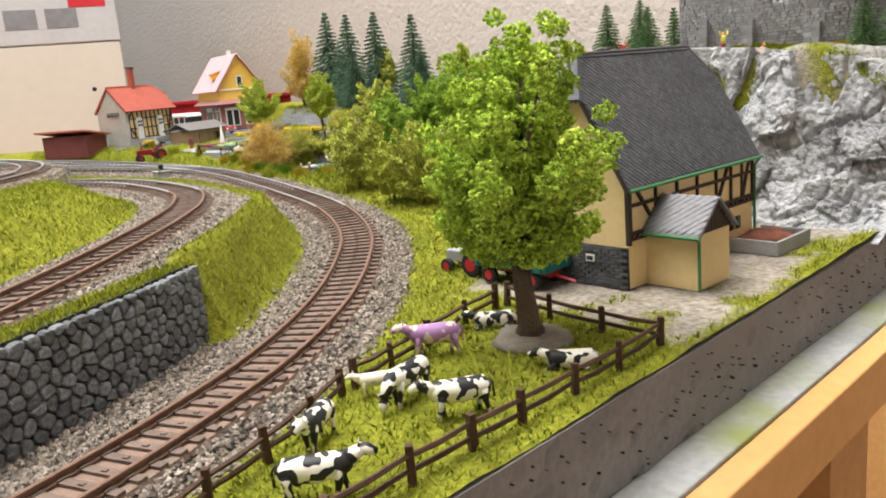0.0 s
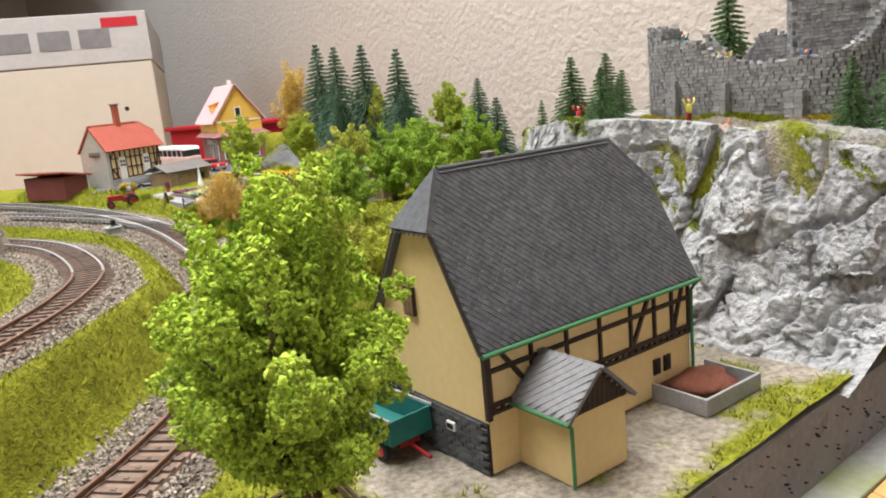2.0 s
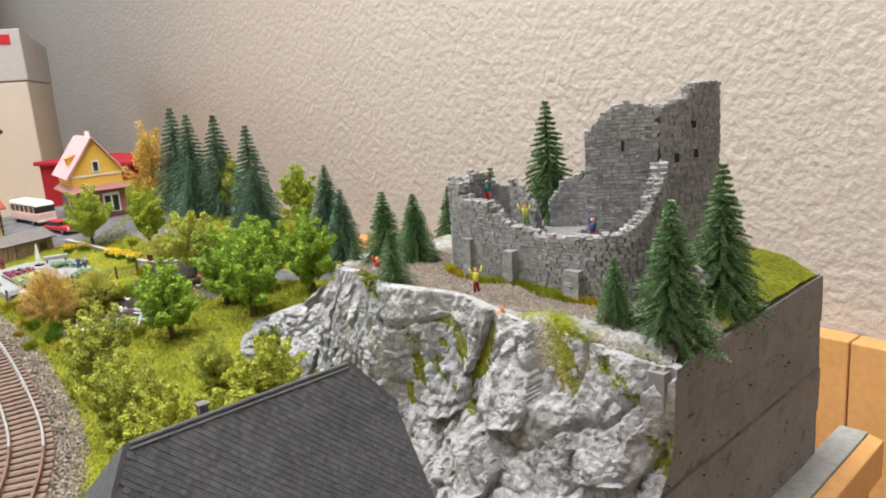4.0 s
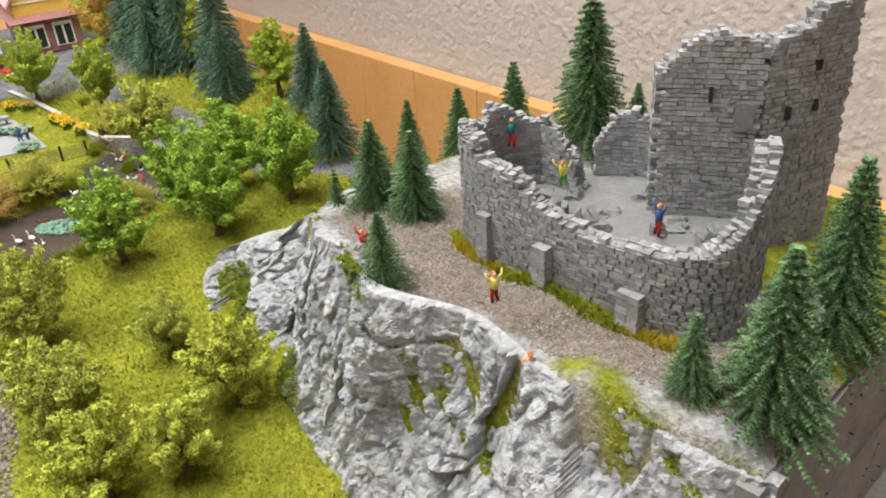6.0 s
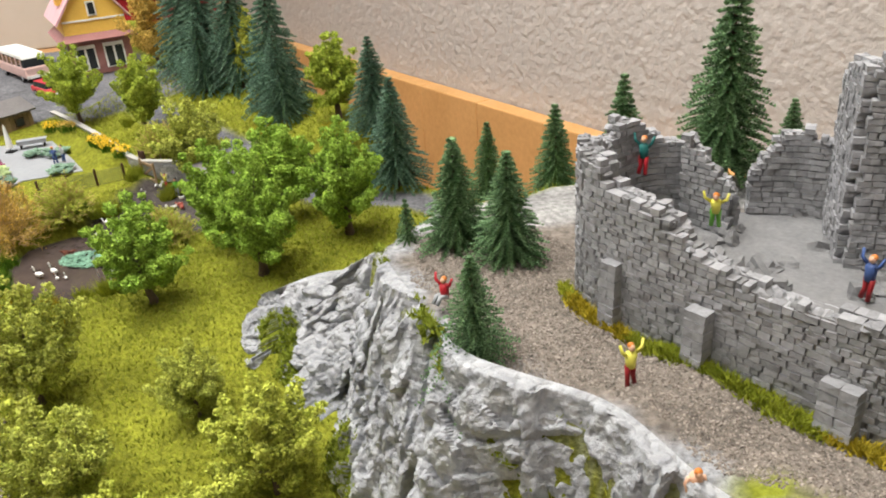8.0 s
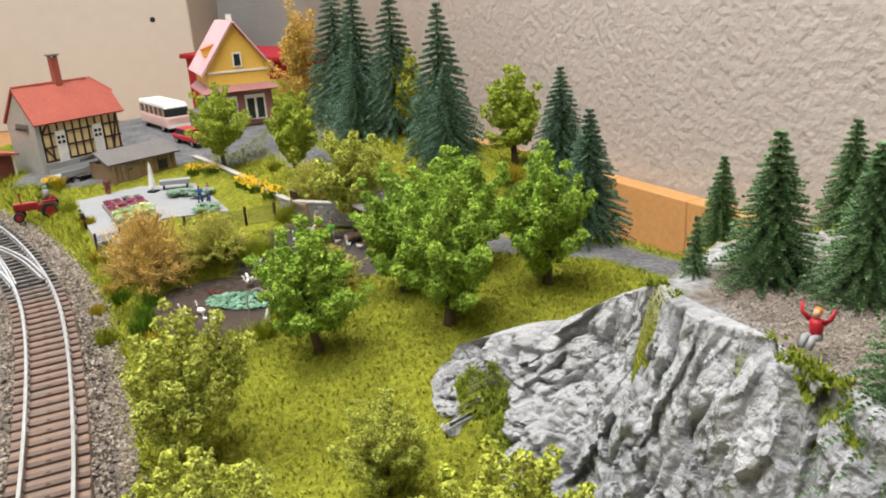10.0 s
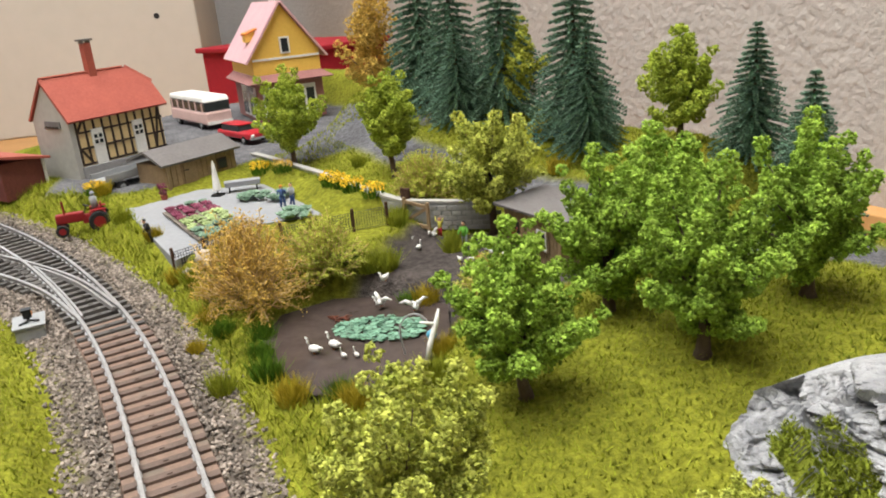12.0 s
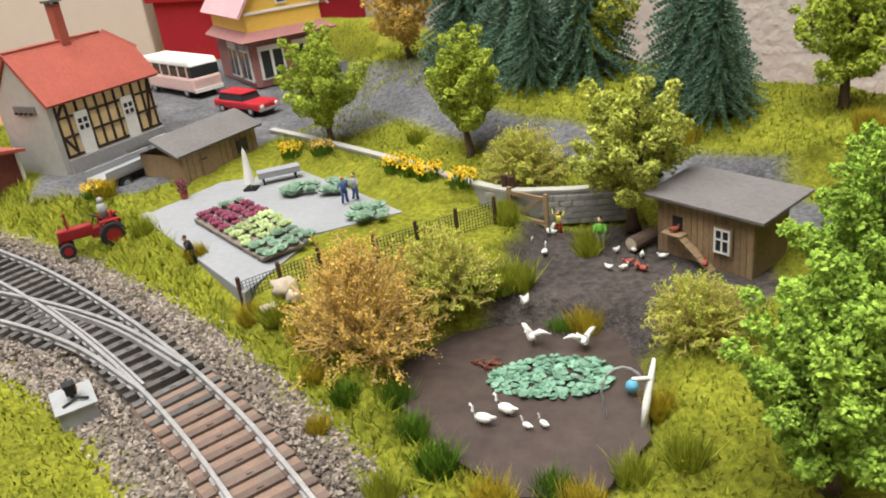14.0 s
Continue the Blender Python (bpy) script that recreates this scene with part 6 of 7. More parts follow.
# ---- grass ----
def scatter_grass():
    rng = np.random.default_rng(91)
    n = 300000
    x, y = rng.uniform(-8.5, 4.6, n), rng.uniform(1.2, 17.5, n)
    ok = in_poly(x, y, LAYOUT)
    do, so, _ = to_line(x, y, OUTER[::6])
    di, si, _ = to_line(x, y, INNER[::6])
    db = to_line(x, y, BRANCH[::6])[0]
    du = to_line(x, y, UPPER[::6])[0]
    ok &= ~inner_shoulder(x, y)
    ok &= (do > 0.50) & (db > 0.48) & ((di > 0.50) | (so < 0)) & ((du > 0.44) | (so < 0))
    ok &= ~(in_poly(x, y, YARD) & (fbm(x, y, 5.5, 7.0) < 0.55)) & ~in_poly(x, y, POND) & ~in_poly(x, y, RUN) & ~in_poly(x, y, GARDEN) & ~in_poly(x, y, HILL)
    ok &= ~in_poly(x, y, SQUARE)
    ok &= poly_dist(x, y, [(2.9, 11.9), (1.9, 11.95), (1.2, 12.5), (0.2, 12.7), (-0.6, 13.35), (-1.0, 13.75), (-2.2, 14.55), (-3.4, 15.9)], False) > 0.2
    ok &= ~in_poly(x, y, [(1.0, 5.0), (2.6, 6.4), (1.6, 7.4), (0.2, 6.0)])
    x, y = x[ok], y[ok]
    p = np.c_[x, y, height(x, y) - 0.004]
    # a grassy lip along the top of the rubble wall
    W = smooth_line([(a, b, 0) for a, b in WALL_LINE], 0.01)
    i = rng.integers(150, len(W), 7000)
    d = np.gradient(W, axis=0)[i]
    k = rng.uniform(-0.03, 0.17, 7000) / np.hypot(d[:, 0], d[:, 1])
    p = np.vstack([p, np.c_[W[i, 0] - d[:, 1] * k, W[i, 1] + d[:, 0] * k, np.full(7000, 0.952) - 0.01 * rng.random(7000)]])
    x, y = p[:, 0], p[:, 1]
    long_ = (to_line(x, y, OUTER[::6])[0] < 1.0) & (y > 9.5) & (to_line(x, y, OUTER[::6])[1] < 0)
    ob = new("grass", blades(p, np.where(long_, 0.075, 0.036), rng, M["blade"], "grass", 0.55, 0.0062))
    tagged(ob, "bright green static grass fibres", "grass", kind="stuff")
    # mossy tufts on the rock
    if len(MOSS):
        q = MOSS[rng.integers(0, len(MOSS), 6000)] + rng.normal(0, 0.012, (6000, 3))
        ob = new("moss", blades(q, 0.022, rng, M["blade_moss"], "moss", 0.6, 0.007))
        tagged(ob, "green flock tufts on the rock face", "moss", kind="stuff")


scatter_grass()


def tuft(at, r, h, mat, label, seed, n=420):
    rng = np.random.default_rng(seed)
    a, k = rng.uniform(0, 6.28, n), r * np.sqrt(rng.random(n)) * 0.7
    p = np.c_[np.cos(a) * k, np.sin(a) * k, np.zeros(n) - 0.01]
    ob = new("grass_tuft", blades(p, h, rng, M[mat], "grass_tuft", 0.34, 0.0055))
    ob.matrix_basis = local(*at)
    return tagged(ob, label, "grass tuft", "grass tufts")


TUFTS = {k: tuft((x, y, hz(x, y)), 0.12, 0.13, k, l, 5 + i) for i, (k, l, x, y) in enumerate((("blade_gold", "golden yellow grass tuft", -2.21, 10.80), ("blade_dark", "dark green rush tuft at the pond", -2.47, 11.05), ("blade", "fresh green grass tuft", -2.22, 12.45)))}
for k, x, y, s in (("blade", -2.11, 12.54, 1.3), ("blade_gold", -1.72, 12.24, 1.15), ("blade", -1.64, 13.05, 1.1), ("blade", -2.19, 13.37, 1.0), ("blade_gold", -1.83, 10.78, 1.1), ("blade_dark", -2.62, 11.3, 1.0), ("blade_dark", -2.75, 11.6, 1.1), ("blade_dark", -2.36, 12.42, 1.0), ("blade", -2.1, 12.5, 1.0), ("blade_dark", -1.86, 12.22, 0.9), ("blade_gold", -1.72, 12.18, 0.9), ("blade", -2.17, 13.22, 0.9), ("blade", -1.65, 12.93, 0.9), ("blade", -1.6, 10.95, 1.0), ("blade_dark", -1.95, 10.9, 1.0), ("blade_gold", -3.75, 12.3, 0.9), ("blade_gold", -3.35, 12.05, 0.9), ("blade", -3.55, 12.2, 1.0), ("blade_gold", -4.35, 13.02, 0.9), ("blade", -5.0, 13.55, 0.9), ("blade_gold", -5.62, 14.2, 1.1), ("blade_gold", -1.42, 11.4, 1.0), ("blade", -1.38, 11.0, 1.1), ("blade_gold", -3.2, 11.75, 0.8), ("blade_dark", -3.0, 11.55, 0.9), ("blade_gold", 0.2, 13.4, 1.2), ("blade_gold", -1.0, 14.6, 1.2), ("blade_gold", -0.85, 14.0, 1.1), ("blade", -3.0, 14.9, 0.9), ("blade", -2.2, 14.0, 0.9), ("blade_gold", -0.75, 13.15, 0.8), ("blade", -0.6, 13.1, 0.8), ("blade_gold", -1.6, 10.5, 0.8), ("blade", -2.7, 10.9, 1.0), ("blade_gold", -3.1, 11.35, 0.7)):
    copy_thing(TUFTS[k], local(x, y, hz(x, y), x * 977 % 360, 0, 0, s * 0.88))
# verge along the castle wall
def castle_verge():
    rng = np.random.default_rng(95)
    L = smooth_line([(2.58, 9.0), (2.62, 8.86), (2.86, 8.54), (3.12, 8.28), (3.42, 7.99), (3.72, 7.72), (3.92, 7.64)], 0.01)
    n = 5200
    i = rng.integers(0, len(L), n)
    p = L[i] + rng.normal(0, 0.022, (n, 2)) * (0.6 + 0.8 * np.sin(i * 0.06) ** 2)[:, None]
    q = np.c_[p, tops(p) - 0.004]
    for name, sel, mat in (("verge_grass", np.sin(i * 0.045) < 0.55, "blade"), ("verge_grass", np.sin(i * 0.045) >= 0.55, "blade_gold")):
        tagged(new(name, blades(q[sel], 0.045, rng, M[mat], name, 0.5, 0.008)), "strip of yellow-green grass along the castle wall", "grass", kind="stuff")



castle_verge()


def path_grit():
    rng = np.random.default_rng(97)
    n = 60000
    x, y = rng.uniform(1.6, 4.6, n), rng.uniform(7.1, 10.2, n)
    rim = poly_dist(x, y, [(4.12, 6.83), (3.6, 7.16), (3.05, 7.47), (2.68, 7.9), (2.1, 8.2), (1.74, 8.8), (1.45, 9.5), (1.75, 10.15), (2.6, 10.5)], False)
    keep = in_poly(x, y, HILL) & (rim > 0.17 + 0.05 * fbm(x, y, 9, 1.0)) & ~in_poly(x, y, [(2.72, 9.3), (2.64, 8.95), (2.9, 8.56), (3.5, 8.0), (3.95, 7.68), (4.5, 8.0), (5.2, 9.0), (4.0, 9.6), (3.0, 9.5)])
    keep &= ~((x - 4.55) * 0.69 + (y - 7.8) * 0.72 > -0.05)
    p = np.c_[x[keep], y[keep]]
    tagged(new("path_grit", cloud(np.c_[p, tops(p) + 0.001], 0.0085, rng, M["grit"], "path_grit", 0.6)), "loose grey-brown grit on the castle path", "grit", kind="stuff")


path_grit()


# ---- station, hut, coop, yellow house ----
def hip_roof(L, W, z0, z1, ov, hip, thick=0.03, plain_start=False):
    g = Geo()
    X0, X1, Y0, Y1 = -ov, L + ov, -ov, W + ov
    h = W / 2
    zc = z0 + (z1 - z0) * 0.55
    yk = Y0 + (h - Y0) * 0.55
    h0 = 0.0 if plain_start else hip
    for f in ((lambda y: y), (lambda y: W - y)):
        pts = [(X0, f(Y0), z0), (X1, f(Y0), z0), (X1, f(yk), zc), (X1 - hip, f(h), z1), (X0 + h0, f(h), z1), (X0, f(yk), zc)]
        g.slab(pts if f(0) == 0 else pts[::-1], thick)
    if not plain_start:
        g.slab([(X0, yk, zc), (X0 + hip, h, z1), (X0, W - yk, zc)][::-1], thick)
    g.slab([(X1, yk, zc), (X1 - hip, h, z1), (X1, W - yk, zc)], thick)
    return g


def gable_body(L, W, z0, z1):
    g = Geo()
    g.add([(0, 0, 0), (0, W, 0), (0, W, z0), (0, W / 2, z1), (0, 0, z0), (L, 0, 0), (L, W, 0), (L, W, z0), (L, W / 2, z1), (L, 0, z0)], [(0, 4, 3, 2, 1), (5, 6, 7, 8, 9), (0, 5, 9, 4), (1, 2, 7, 6), (4, 9, 8, 3), (3, 8, 7, 2)])
    return g


def build_station():
    s = thing("station_building", (-6.35, 14.93, 1.05), "small half-timbered station with a red tile roof", "station", rz=66)
    s.matrix_basis = s.matrix_basis @ Matrix.Scale(1.08, 4)
    L, W, E, R = 1.08, 0.66, 0.78, 1.20
    part("wall", gable_body(L, W, E, R - 0.06), M["plaster"], s, "cream half-timbered walls", bevel=0.004)
    part("roof", hip_roof(L, W, E - 0.02, R, 0.07, 0.2, plain_start=True), M["redroof"], s, "red tile roof with a half hip")
    part("ridge_tiles", Geo().tube([(-0.06, W / 2, R + 0.004), (L - 0.15, W / 2, R + 0.004)], 0.014, 8), M["redroof"], s)
    ch = part("chimney", Geo().box((0.54, W / 2 + 0.0, R + 0.1), (0.09, 0.09, 0.42)), M["redroof"], s, "tall red brick chimney", bevel=0.004)
    part("chimney_cap", Geo().box((0.54, W / 2, R + 0.34), (0.13, 0.13, 0.02)).box((0.50, W / 2, R + 0.32), (0.01, 0.09, 0.04)).box((0.58, W / 2, R + 0.32), (0.01, 0.09, 0.04)), M["felt"], ch)
    for x in [0.03 + i * 0.102 for i in range(11)]:
        part("timber", Geo().box((x, -0.006, 0.53), (0.02, 0.016, 0.52)), M["timber"], s)
    for z in (0.28, 0.45, 0.62, 0.78):
        part("timber", Geo().box((L / 2, -0.007, z), (L, 0.017, 0.02)), M["timber"], s)
    for a, b in (((0.04, 0.45), (0.14, 0.29)), ((0.95, 0.29), (1.05, 0.77)), ((0.03, 0.62), (0.13, 0.77))):
        g = Geo()
        beam_run(g, a, b, 0.02, 0.018, -0.008)
        part("timber", g, M["timber"], s)
    part("plinth", Geo().box((L / 2, -0.02, 0.13), (L, 0.05, 0.26)), M["concrete"], s, "grey loading platform", bevel=0.004)
    for x in (0.25, 0.75):
        d = part("door", Geo().box((x, -0.014, 0.45), (0.13, 0.02, 0.38)), M["white"], s, "white panelled door")
        for i in range(2):
            for j in range(2):
                part("pane", Geo().box((x - 0.028 + 0.056 * i, -0.026, 0.50 + 0.06 * j), (0.036, 0.008, 0.04)), M["glass"], d)
    # pale rendered end wall towards the tracks, running down to the grass
    gw = Geo()
    gw.slab([(-0.05, W + 0.02, -0.16), (-0.05, -0.02, -0.16), (-0.05, -0.02, E - 0.03), (-0.05, W / 2, R - 0.05), (-0.05, W + 0.02, E - 0.03)][::-1], -0.06)
    wing = part("end_wall", gw, M["render"], s, "pale grey rendered end wall with a plain gable", bevel=0.004)
    part("vent", Geo().box((-0.056, W * 0.42, 0.72), (0.014, 0.30, 0.07)), M["felt"], wing)
    for i in range(4):
        part("hook", Geo().box((-0.075, W * 0.42 - 0.105 + i * 0.07, 0.695), (0.03, 0.012, 0.02)), M["timber"], wing)
    sh = thing("goods_shed", (-6.88, 14.62, 1.10), "low brown wooden shed with a faded red roof beside the station", "shed", rz=160)
    part("body", Geo().box((0.55, 0.0, 0.2), (1.1, 0.5, 0.42)), M["darkred"], sh, bevel=0.006)
    part("roof", Geo().slab([(-0.08, -0.32, 0.40), (1.2, -0.32, 0.40), (1.2, 0.32, 0.52), (-0.08, 0.32, 0.52)], 0.03), M["redroof"], sh, "faded red roof")
    part("post", Geo().box((0.0, -0.26, 0.2), (0.03, 0.03, 0.42)), M["white"], sh)
    part("post", Geo().box((1.1, -0.26, 0.2), (0.03, 0.03, 0.42)), M["white"], sh)


build_station()


def plank_face(parent, x0, x1, y, h0, h1, name="plank", n=14):
    w = (x1 - x0) / n
    for i in range(n):
        x = x0 + (i + 0.5) * w
        h = h0 + (h1 - h0) * (i + 0.5) / n
        part(name, Geo().box((x, y, h / 2), (w * 0.9, 0.012, h)), M["plank"], parent)


def build_hut():
    s = thing("garden_shed", (-5.01, 14.45, 1.10), "brown wooden garden shed with a grey felt roof", "shed", rz=64)
    L, W = 0.92, 0.52
    part("body", Geo().box((L / 2, W / 2, 0.15), (L, W, 0.32)), M["plank"], s, bevel=0.004)
    plank_face(s, 0.0, L, -0.006, 0.33, 0.33)
    part("roof", Geo().slab([(-0.06, -0.06, 0.33), (L + 0.06, -0.06, 0.33), (L + 0.06, W / 2, 0.47), (-0.06, W / 2, 0.47)], 0.025).slab([(-0.06, W / 2, 0.47), (L + 0.06, W / 2, 0.47), (L + 0.06, W + 0.1, 0.35), (-0.06, W + 0.1, 0.35)], 0.025), M["felt"], s, "grey felt roof")
    d = part("door", Geo().box((0.30, -0.018, 0.15), (0.17, 0.016, 0.28)), M["plank"], s, "plank door")
    part("hinge", Geo().box((0.25, -0.028, 0.22), (0.06, 0.006, 0.012)), M["black"], d)
    w = part("window", Geo().box((0.72, -0.018, 0.19), (0.13, 0.016, 0.12)), M["timber"], s)
    part("pane", Geo().box((0.72, -0.028, 0.19), (0.10, 0.006, 0.09)), M["glass"], w)
    part("post", Geo().box((0.01, -0.03, 0.15), (0.025, 0.025, 0.31)), M["plank"], s)


def build_coop():
    s = thing("chicken_coop", (-1.20, 12.92, 0.965), "brown plank chicken coop with a flat grey roof", "chicken coop", rz=-46)
    L, W = 0.66, 0.36
    part("body", Geo().box((L / 2, W / 2, 0.19), (L, W, 0.38)), M["plank"], s, bevel=0.004)
    plank_face(s, 0.0, L, -0.006, 0.37, 0.37, n=16)
    part("roof", Geo().slab([(-0.07, -0.07, 0.40), (L + 0.09, -0.07, 0.40), (L + 0.09, W + 0.10, 0.435), (-0.07, W + 0.10, 0.435)], 0.022), M["felt"], s, "flat grey felt roof", bevel=0.003)
    w = part("window", Geo().box((0.47, -0.018, 0.20), (0.13, 0.018, 0.18)), M["plank"], s, "small window in a wooden frame")
    part("pane", Geo().box((0.47, -0.029, 0.20), (0.10, 0.006, 0.15)), M["glass"], w)
    for c, z in (((0.47, -0.034, 0.20), (0.010, 0.006, 0.15)), ((0.47, -0.034, 0.21), (0.10, 0.006, 0.010)), ((0.423, -0.034, 0.20), (0.012, 0.006, 0.16)), ((0.517, -0.034, 0.20), (0.012, 0.006, 0.16)), ((0.47, -0.034, 0.272), (0.10, 0.006, 0.012)), ((0.47, -0.034, 0.128), (0.10, 0.006, 0.012))):
        part("glazing_bar", Geo().box(c, z), M["white"], w)
    # uncut wall; the black plate paints the unlit inside of the hatch
    part("hatch", Geo().box((0.15, -0.014, 0.23), (0.07, 0.01, 0.09)), M["black"], s, "open hatch drawn as a black plate")
    part("sill", Geo().box((0.15, -0.05, 0.175), (0.14, 0.08, 0.012)), M["plank"], s)
    ld = part("ladder", Geo().slab([(0.19, -0.09, 0.175), (0.19, -0.03, 0.175), (0.43, -0.03, 0.0), (0.43, -0.09, 0.0)], 0.01), M["plank"], s)
    for i in range(7):
        part("rung", Geo().box((0.215 + i * 0.032, -0.06, 0.165 - i * 0.0235), (0.012, 0.062, 0.012)), M["plank"], ld)
    lg = thing("log", (-1.30, 12.98, 0.99), "pale cut log lying beside the coop", "log", rz=40)
    part("stem", Geo().tube([(-0.1, 0, 0.03), (0.1, 0, 0.03)], 0.05, 12), M["bark"], lg)
    part("cut_end", Geo().tube([(-0.103, 0, 0.03), (-0.1, 0, 0.03)], 0.044, 12), M["boulder"], lg, "pale cut face")


def build_yellow_house():
    s = thing("shop_house", (-5.45, 17.95, 1.22), "yellow house with a pink roof and a brown shop front", "house", rz=37)
    # local x runs along the gable, y back along the eaves
    W, L = 1.02, 1.5
    part("ground_floor", Geo().box((W / 2, L / 2, 0.31), (W, L, 0.62)), M["mauve"], s, "brown shop storey", bevel=0.006)
    g = Geo()
    e, r = 1.0, 1.68
    g.add([(0, 0, 0.62), (W, 0, 0.62), (W, 0, e), (W / 2, 0, r), (0, 0, e), (0, L, 0.62), (W, L, 0.62), (W, L, e), (W / 2, L, r), (0, L, e)], [(0, 1, 2, 3, 4), (5, 9, 8, 7, 6), (0, 4, 9, 5), (1, 6, 7, 2), (2, 7, 8, 3), (3, 8, 9, 4)])
    part("upper_wall", g, M["yellow"], s, "bright yellow upper storey", bevel=0.004)
    ro = Geo()
    k = (r - e) / (W / 2)
    ro.slab([(-0.09, -0.08, e - 0.09 * k), (-0.09, L + 0.08, e - 0.09 * k), (W / 2, L + 0.08, r + 0.02), (W / 2, -0.08, r + 0.02)][::-1], -0.03)
    ro.slab([(W + 0.09, -0.08, e - 0.09 * k), (W + 0.09, L + 0.08, e - 0.09 * k), (W / 2, L + 0.08, r + 0.02), (W / 2, -0.08, r + 0.02)], -0.03)
    part("roof", ro, M["pinkroof"], s, "faded pink roof")
    dm = part("dormer", Geo().box((0.10, 0.42, e + 0.24), (0.16, 0.18, 0.14)), M["yellow"], s, "small dormer")
    part("dormer_roof", Geo().slab([(0.0, 0.31, e + 0.29), (0.22, 0.31, e + 0.36), (0.22, 0.53, e + 0.36), (0.0, 0.53, e + 0.29)], 0.02), M["hair"], dm)
    part("chimney", Geo().box((W / 2 + 0.05, 0.55, r + 0.06), (0.09, 0.09, 0.16)), M["white"], s)
    aw = Geo()
    aw.slab([(-0.14, -0.14, 0.60), (W + 0.14, -0.14, 0.60), (W, 0, 0.70), (0, 0, 0.70)], 0.02)
    aw.slab([(-0.14, L, 0.60), (-0.14, -0.14, 0.60), (0, 0, 0.70), (0, L, 0.70)], 0.02)
    part("canopy", aw, M["mauve"], s, "red-brown canopy round the shop")
    part("band", Geo().box((W / 2, -0.008, 0.92), (W, 0.02, 0.03)), M["white"], s)
    w = part("gable_window", Geo().box((W / 2, -0.012, 1.10), (0.15, 0.02, 0.24)), M["white"], s, "white gable window")
    part("pane", Geo().box((W / 2, -0.024, 1.10), (0.10, 0.008, 0.19)), M["glass"], w)
    for x in (0.25, 0.72):
        w = part("shop_window", Geo().box((x, -0.014, 0.30), (0.34, 0.024, 0.42)), M["white"], s, "white framed shop window")
        part("pane", Geo().box((x - 0.08, -0.028, 0.28), (0.12, 0.008, 0.34)), M["glass"], w)
        part("pane", Geo().box((x + 0.08, -0.028, 0.28), (0.12, 0.008, 0.34)), M["glass"], w)
    for y in (0.25, 0.75):
        w = part("shop_window", Geo().box((-0.014, y, 0.30), (0.024, 0.36, 0.46)), M["white"], s, "white framed shop window")
        part("pane", Geo().box((-0.028, y - 0.09, 0.27), (0.008, 0.13, 0.34)), M["glass"], w)
        part("pane", Geo().box((-0.028, y + 0.09, 0.27), (0.008, 0.13, 0.34)), M["glass"], w)
    part("shop_sign", Geo().box((-0.03, 0.25, 0.50), (0.02, 0.3, 0.06)), M["grey"], s)


build_hut()
build_coop()
build_yellow_house()


# ---- vehicles ----
def build_bus():
    b = thing("bus", (-6.6, 18.3, hz(-6.6, 18.3)), "pink and white toy bus parked on the square", "bus", rz=140)
    b.matrix_basis = b.matrix_basis @ Matrix.Scale(1.15, 4)
    part("lower_body", Geo().box((0, 0, 0.15), (1.25, 0.36, 0.17)), M["pink"], b, "pink lower body", bevel=0.03)
    part("window_band", Geo().box((0, 0, 0.29), (1.22, 0.345, 0.13)), M["glass"], b, bevel=0.02)
    part("roof", Geo().box((0, 0, 0.385), (1.24, 0.36, 0.07), taper=0.93), M["white"], b, "white roof", bevel=0.02)
    for i in range(6):
        for y in (-0.176, 0.176):
            part("pillar", Geo().box((-0.52 + i * 0.21, y, 0.29), (0.025, 0.01, 0.13)), M["pink"], b)
    for x in (-0.4, 0.4):
        for y in (-0.15, 0.15):
            wheel(b, (x, y, 0.07), 0.07, 0.05, "grey")
    part("bumper", Geo().box((-0.63, 0, 0.09), (0.02, 0.34, 0.04)), M["white"], b)


def build_car():
    c = thing("car", (-5.22, 16.82, hz(-5.22, 16.82)), "red toy estate car parked beside the bus", "car", rz=-36)
    c.matrix_basis = c.matrix_basis @ Matrix.Diagonal((1.15, 1.1, 0.92, 1))
    part("body", Geo().box((0, 0, 0.11), (0.78, 0.27, 0.10)), M["red"], c, bevel=0.025)
    part("cabin", Geo().box((-0.1, 0, 0.19), (0.44, 0.24, 0.10), taper=0.85), M["glass"], c, bevel=0.01)
    part("roof", Geo().box((-0.1, 0, 0.245), (0.40, 0.21, 0.016)), M["red"], c, bevel=0.006)
    part("bumper", Geo().box((0.395, 0, 0.08), (0.014, 0.26, 0.03)), M["grey"], c)
    for y in (-0.09, 0.09):
        part("headlight", Geo().ball((0.39, y, 0.12), (0.01, 0.025, 0.025)), M["white"], c)
    for x in (-0.24, 0.24):
        for y in (-0.12, 0.12):
            wheel(c, (x, y, 0.055), 0.055, 0.04, "grey")


def build_lorry():
    t = thing("flatbed_lorry", (-5.52, 14.92, 1.13), "grey flatbed lorry between the station and the garden", "lorry", rz=68)
    part("bed", Geo().box((-0.25, 0, 0.16), (0.72, 0.26, 0.03)).box((-0.25, -0.13, 0.20), (0.72, 0.012, 0.07)).box((-0.25, 0.13, 0.20), (0.72, 0.012, 0.07)), M["grey"], t, bevel=0.004)
    part("cab", Geo().box((0.24, 0, 0.19), (0.2, 0.25, 0.22), taper=0.9), M["grey"], t, bevel=0.015)
    part("windscreen", Geo().box((0.335, 0, 0.24), (0.014, 0.2, 0.08)), M["glass"], t)
    part("side_window", Geo().box((0.25, -0.122, 0.24), (0.1, 0.012, 0.07)), M["glass"], t)
    part("bonnet", Geo().box((0.38, 0, 0.13), (0.14, 0.2, 0.1)), M["grey"], t, bevel=0.015)
    for x in (-0.42, 0.3):
        for y in (-0.11, 0.11):
            wheel(t, (x, y, 0.07), 0.07, 0.045, "grey")


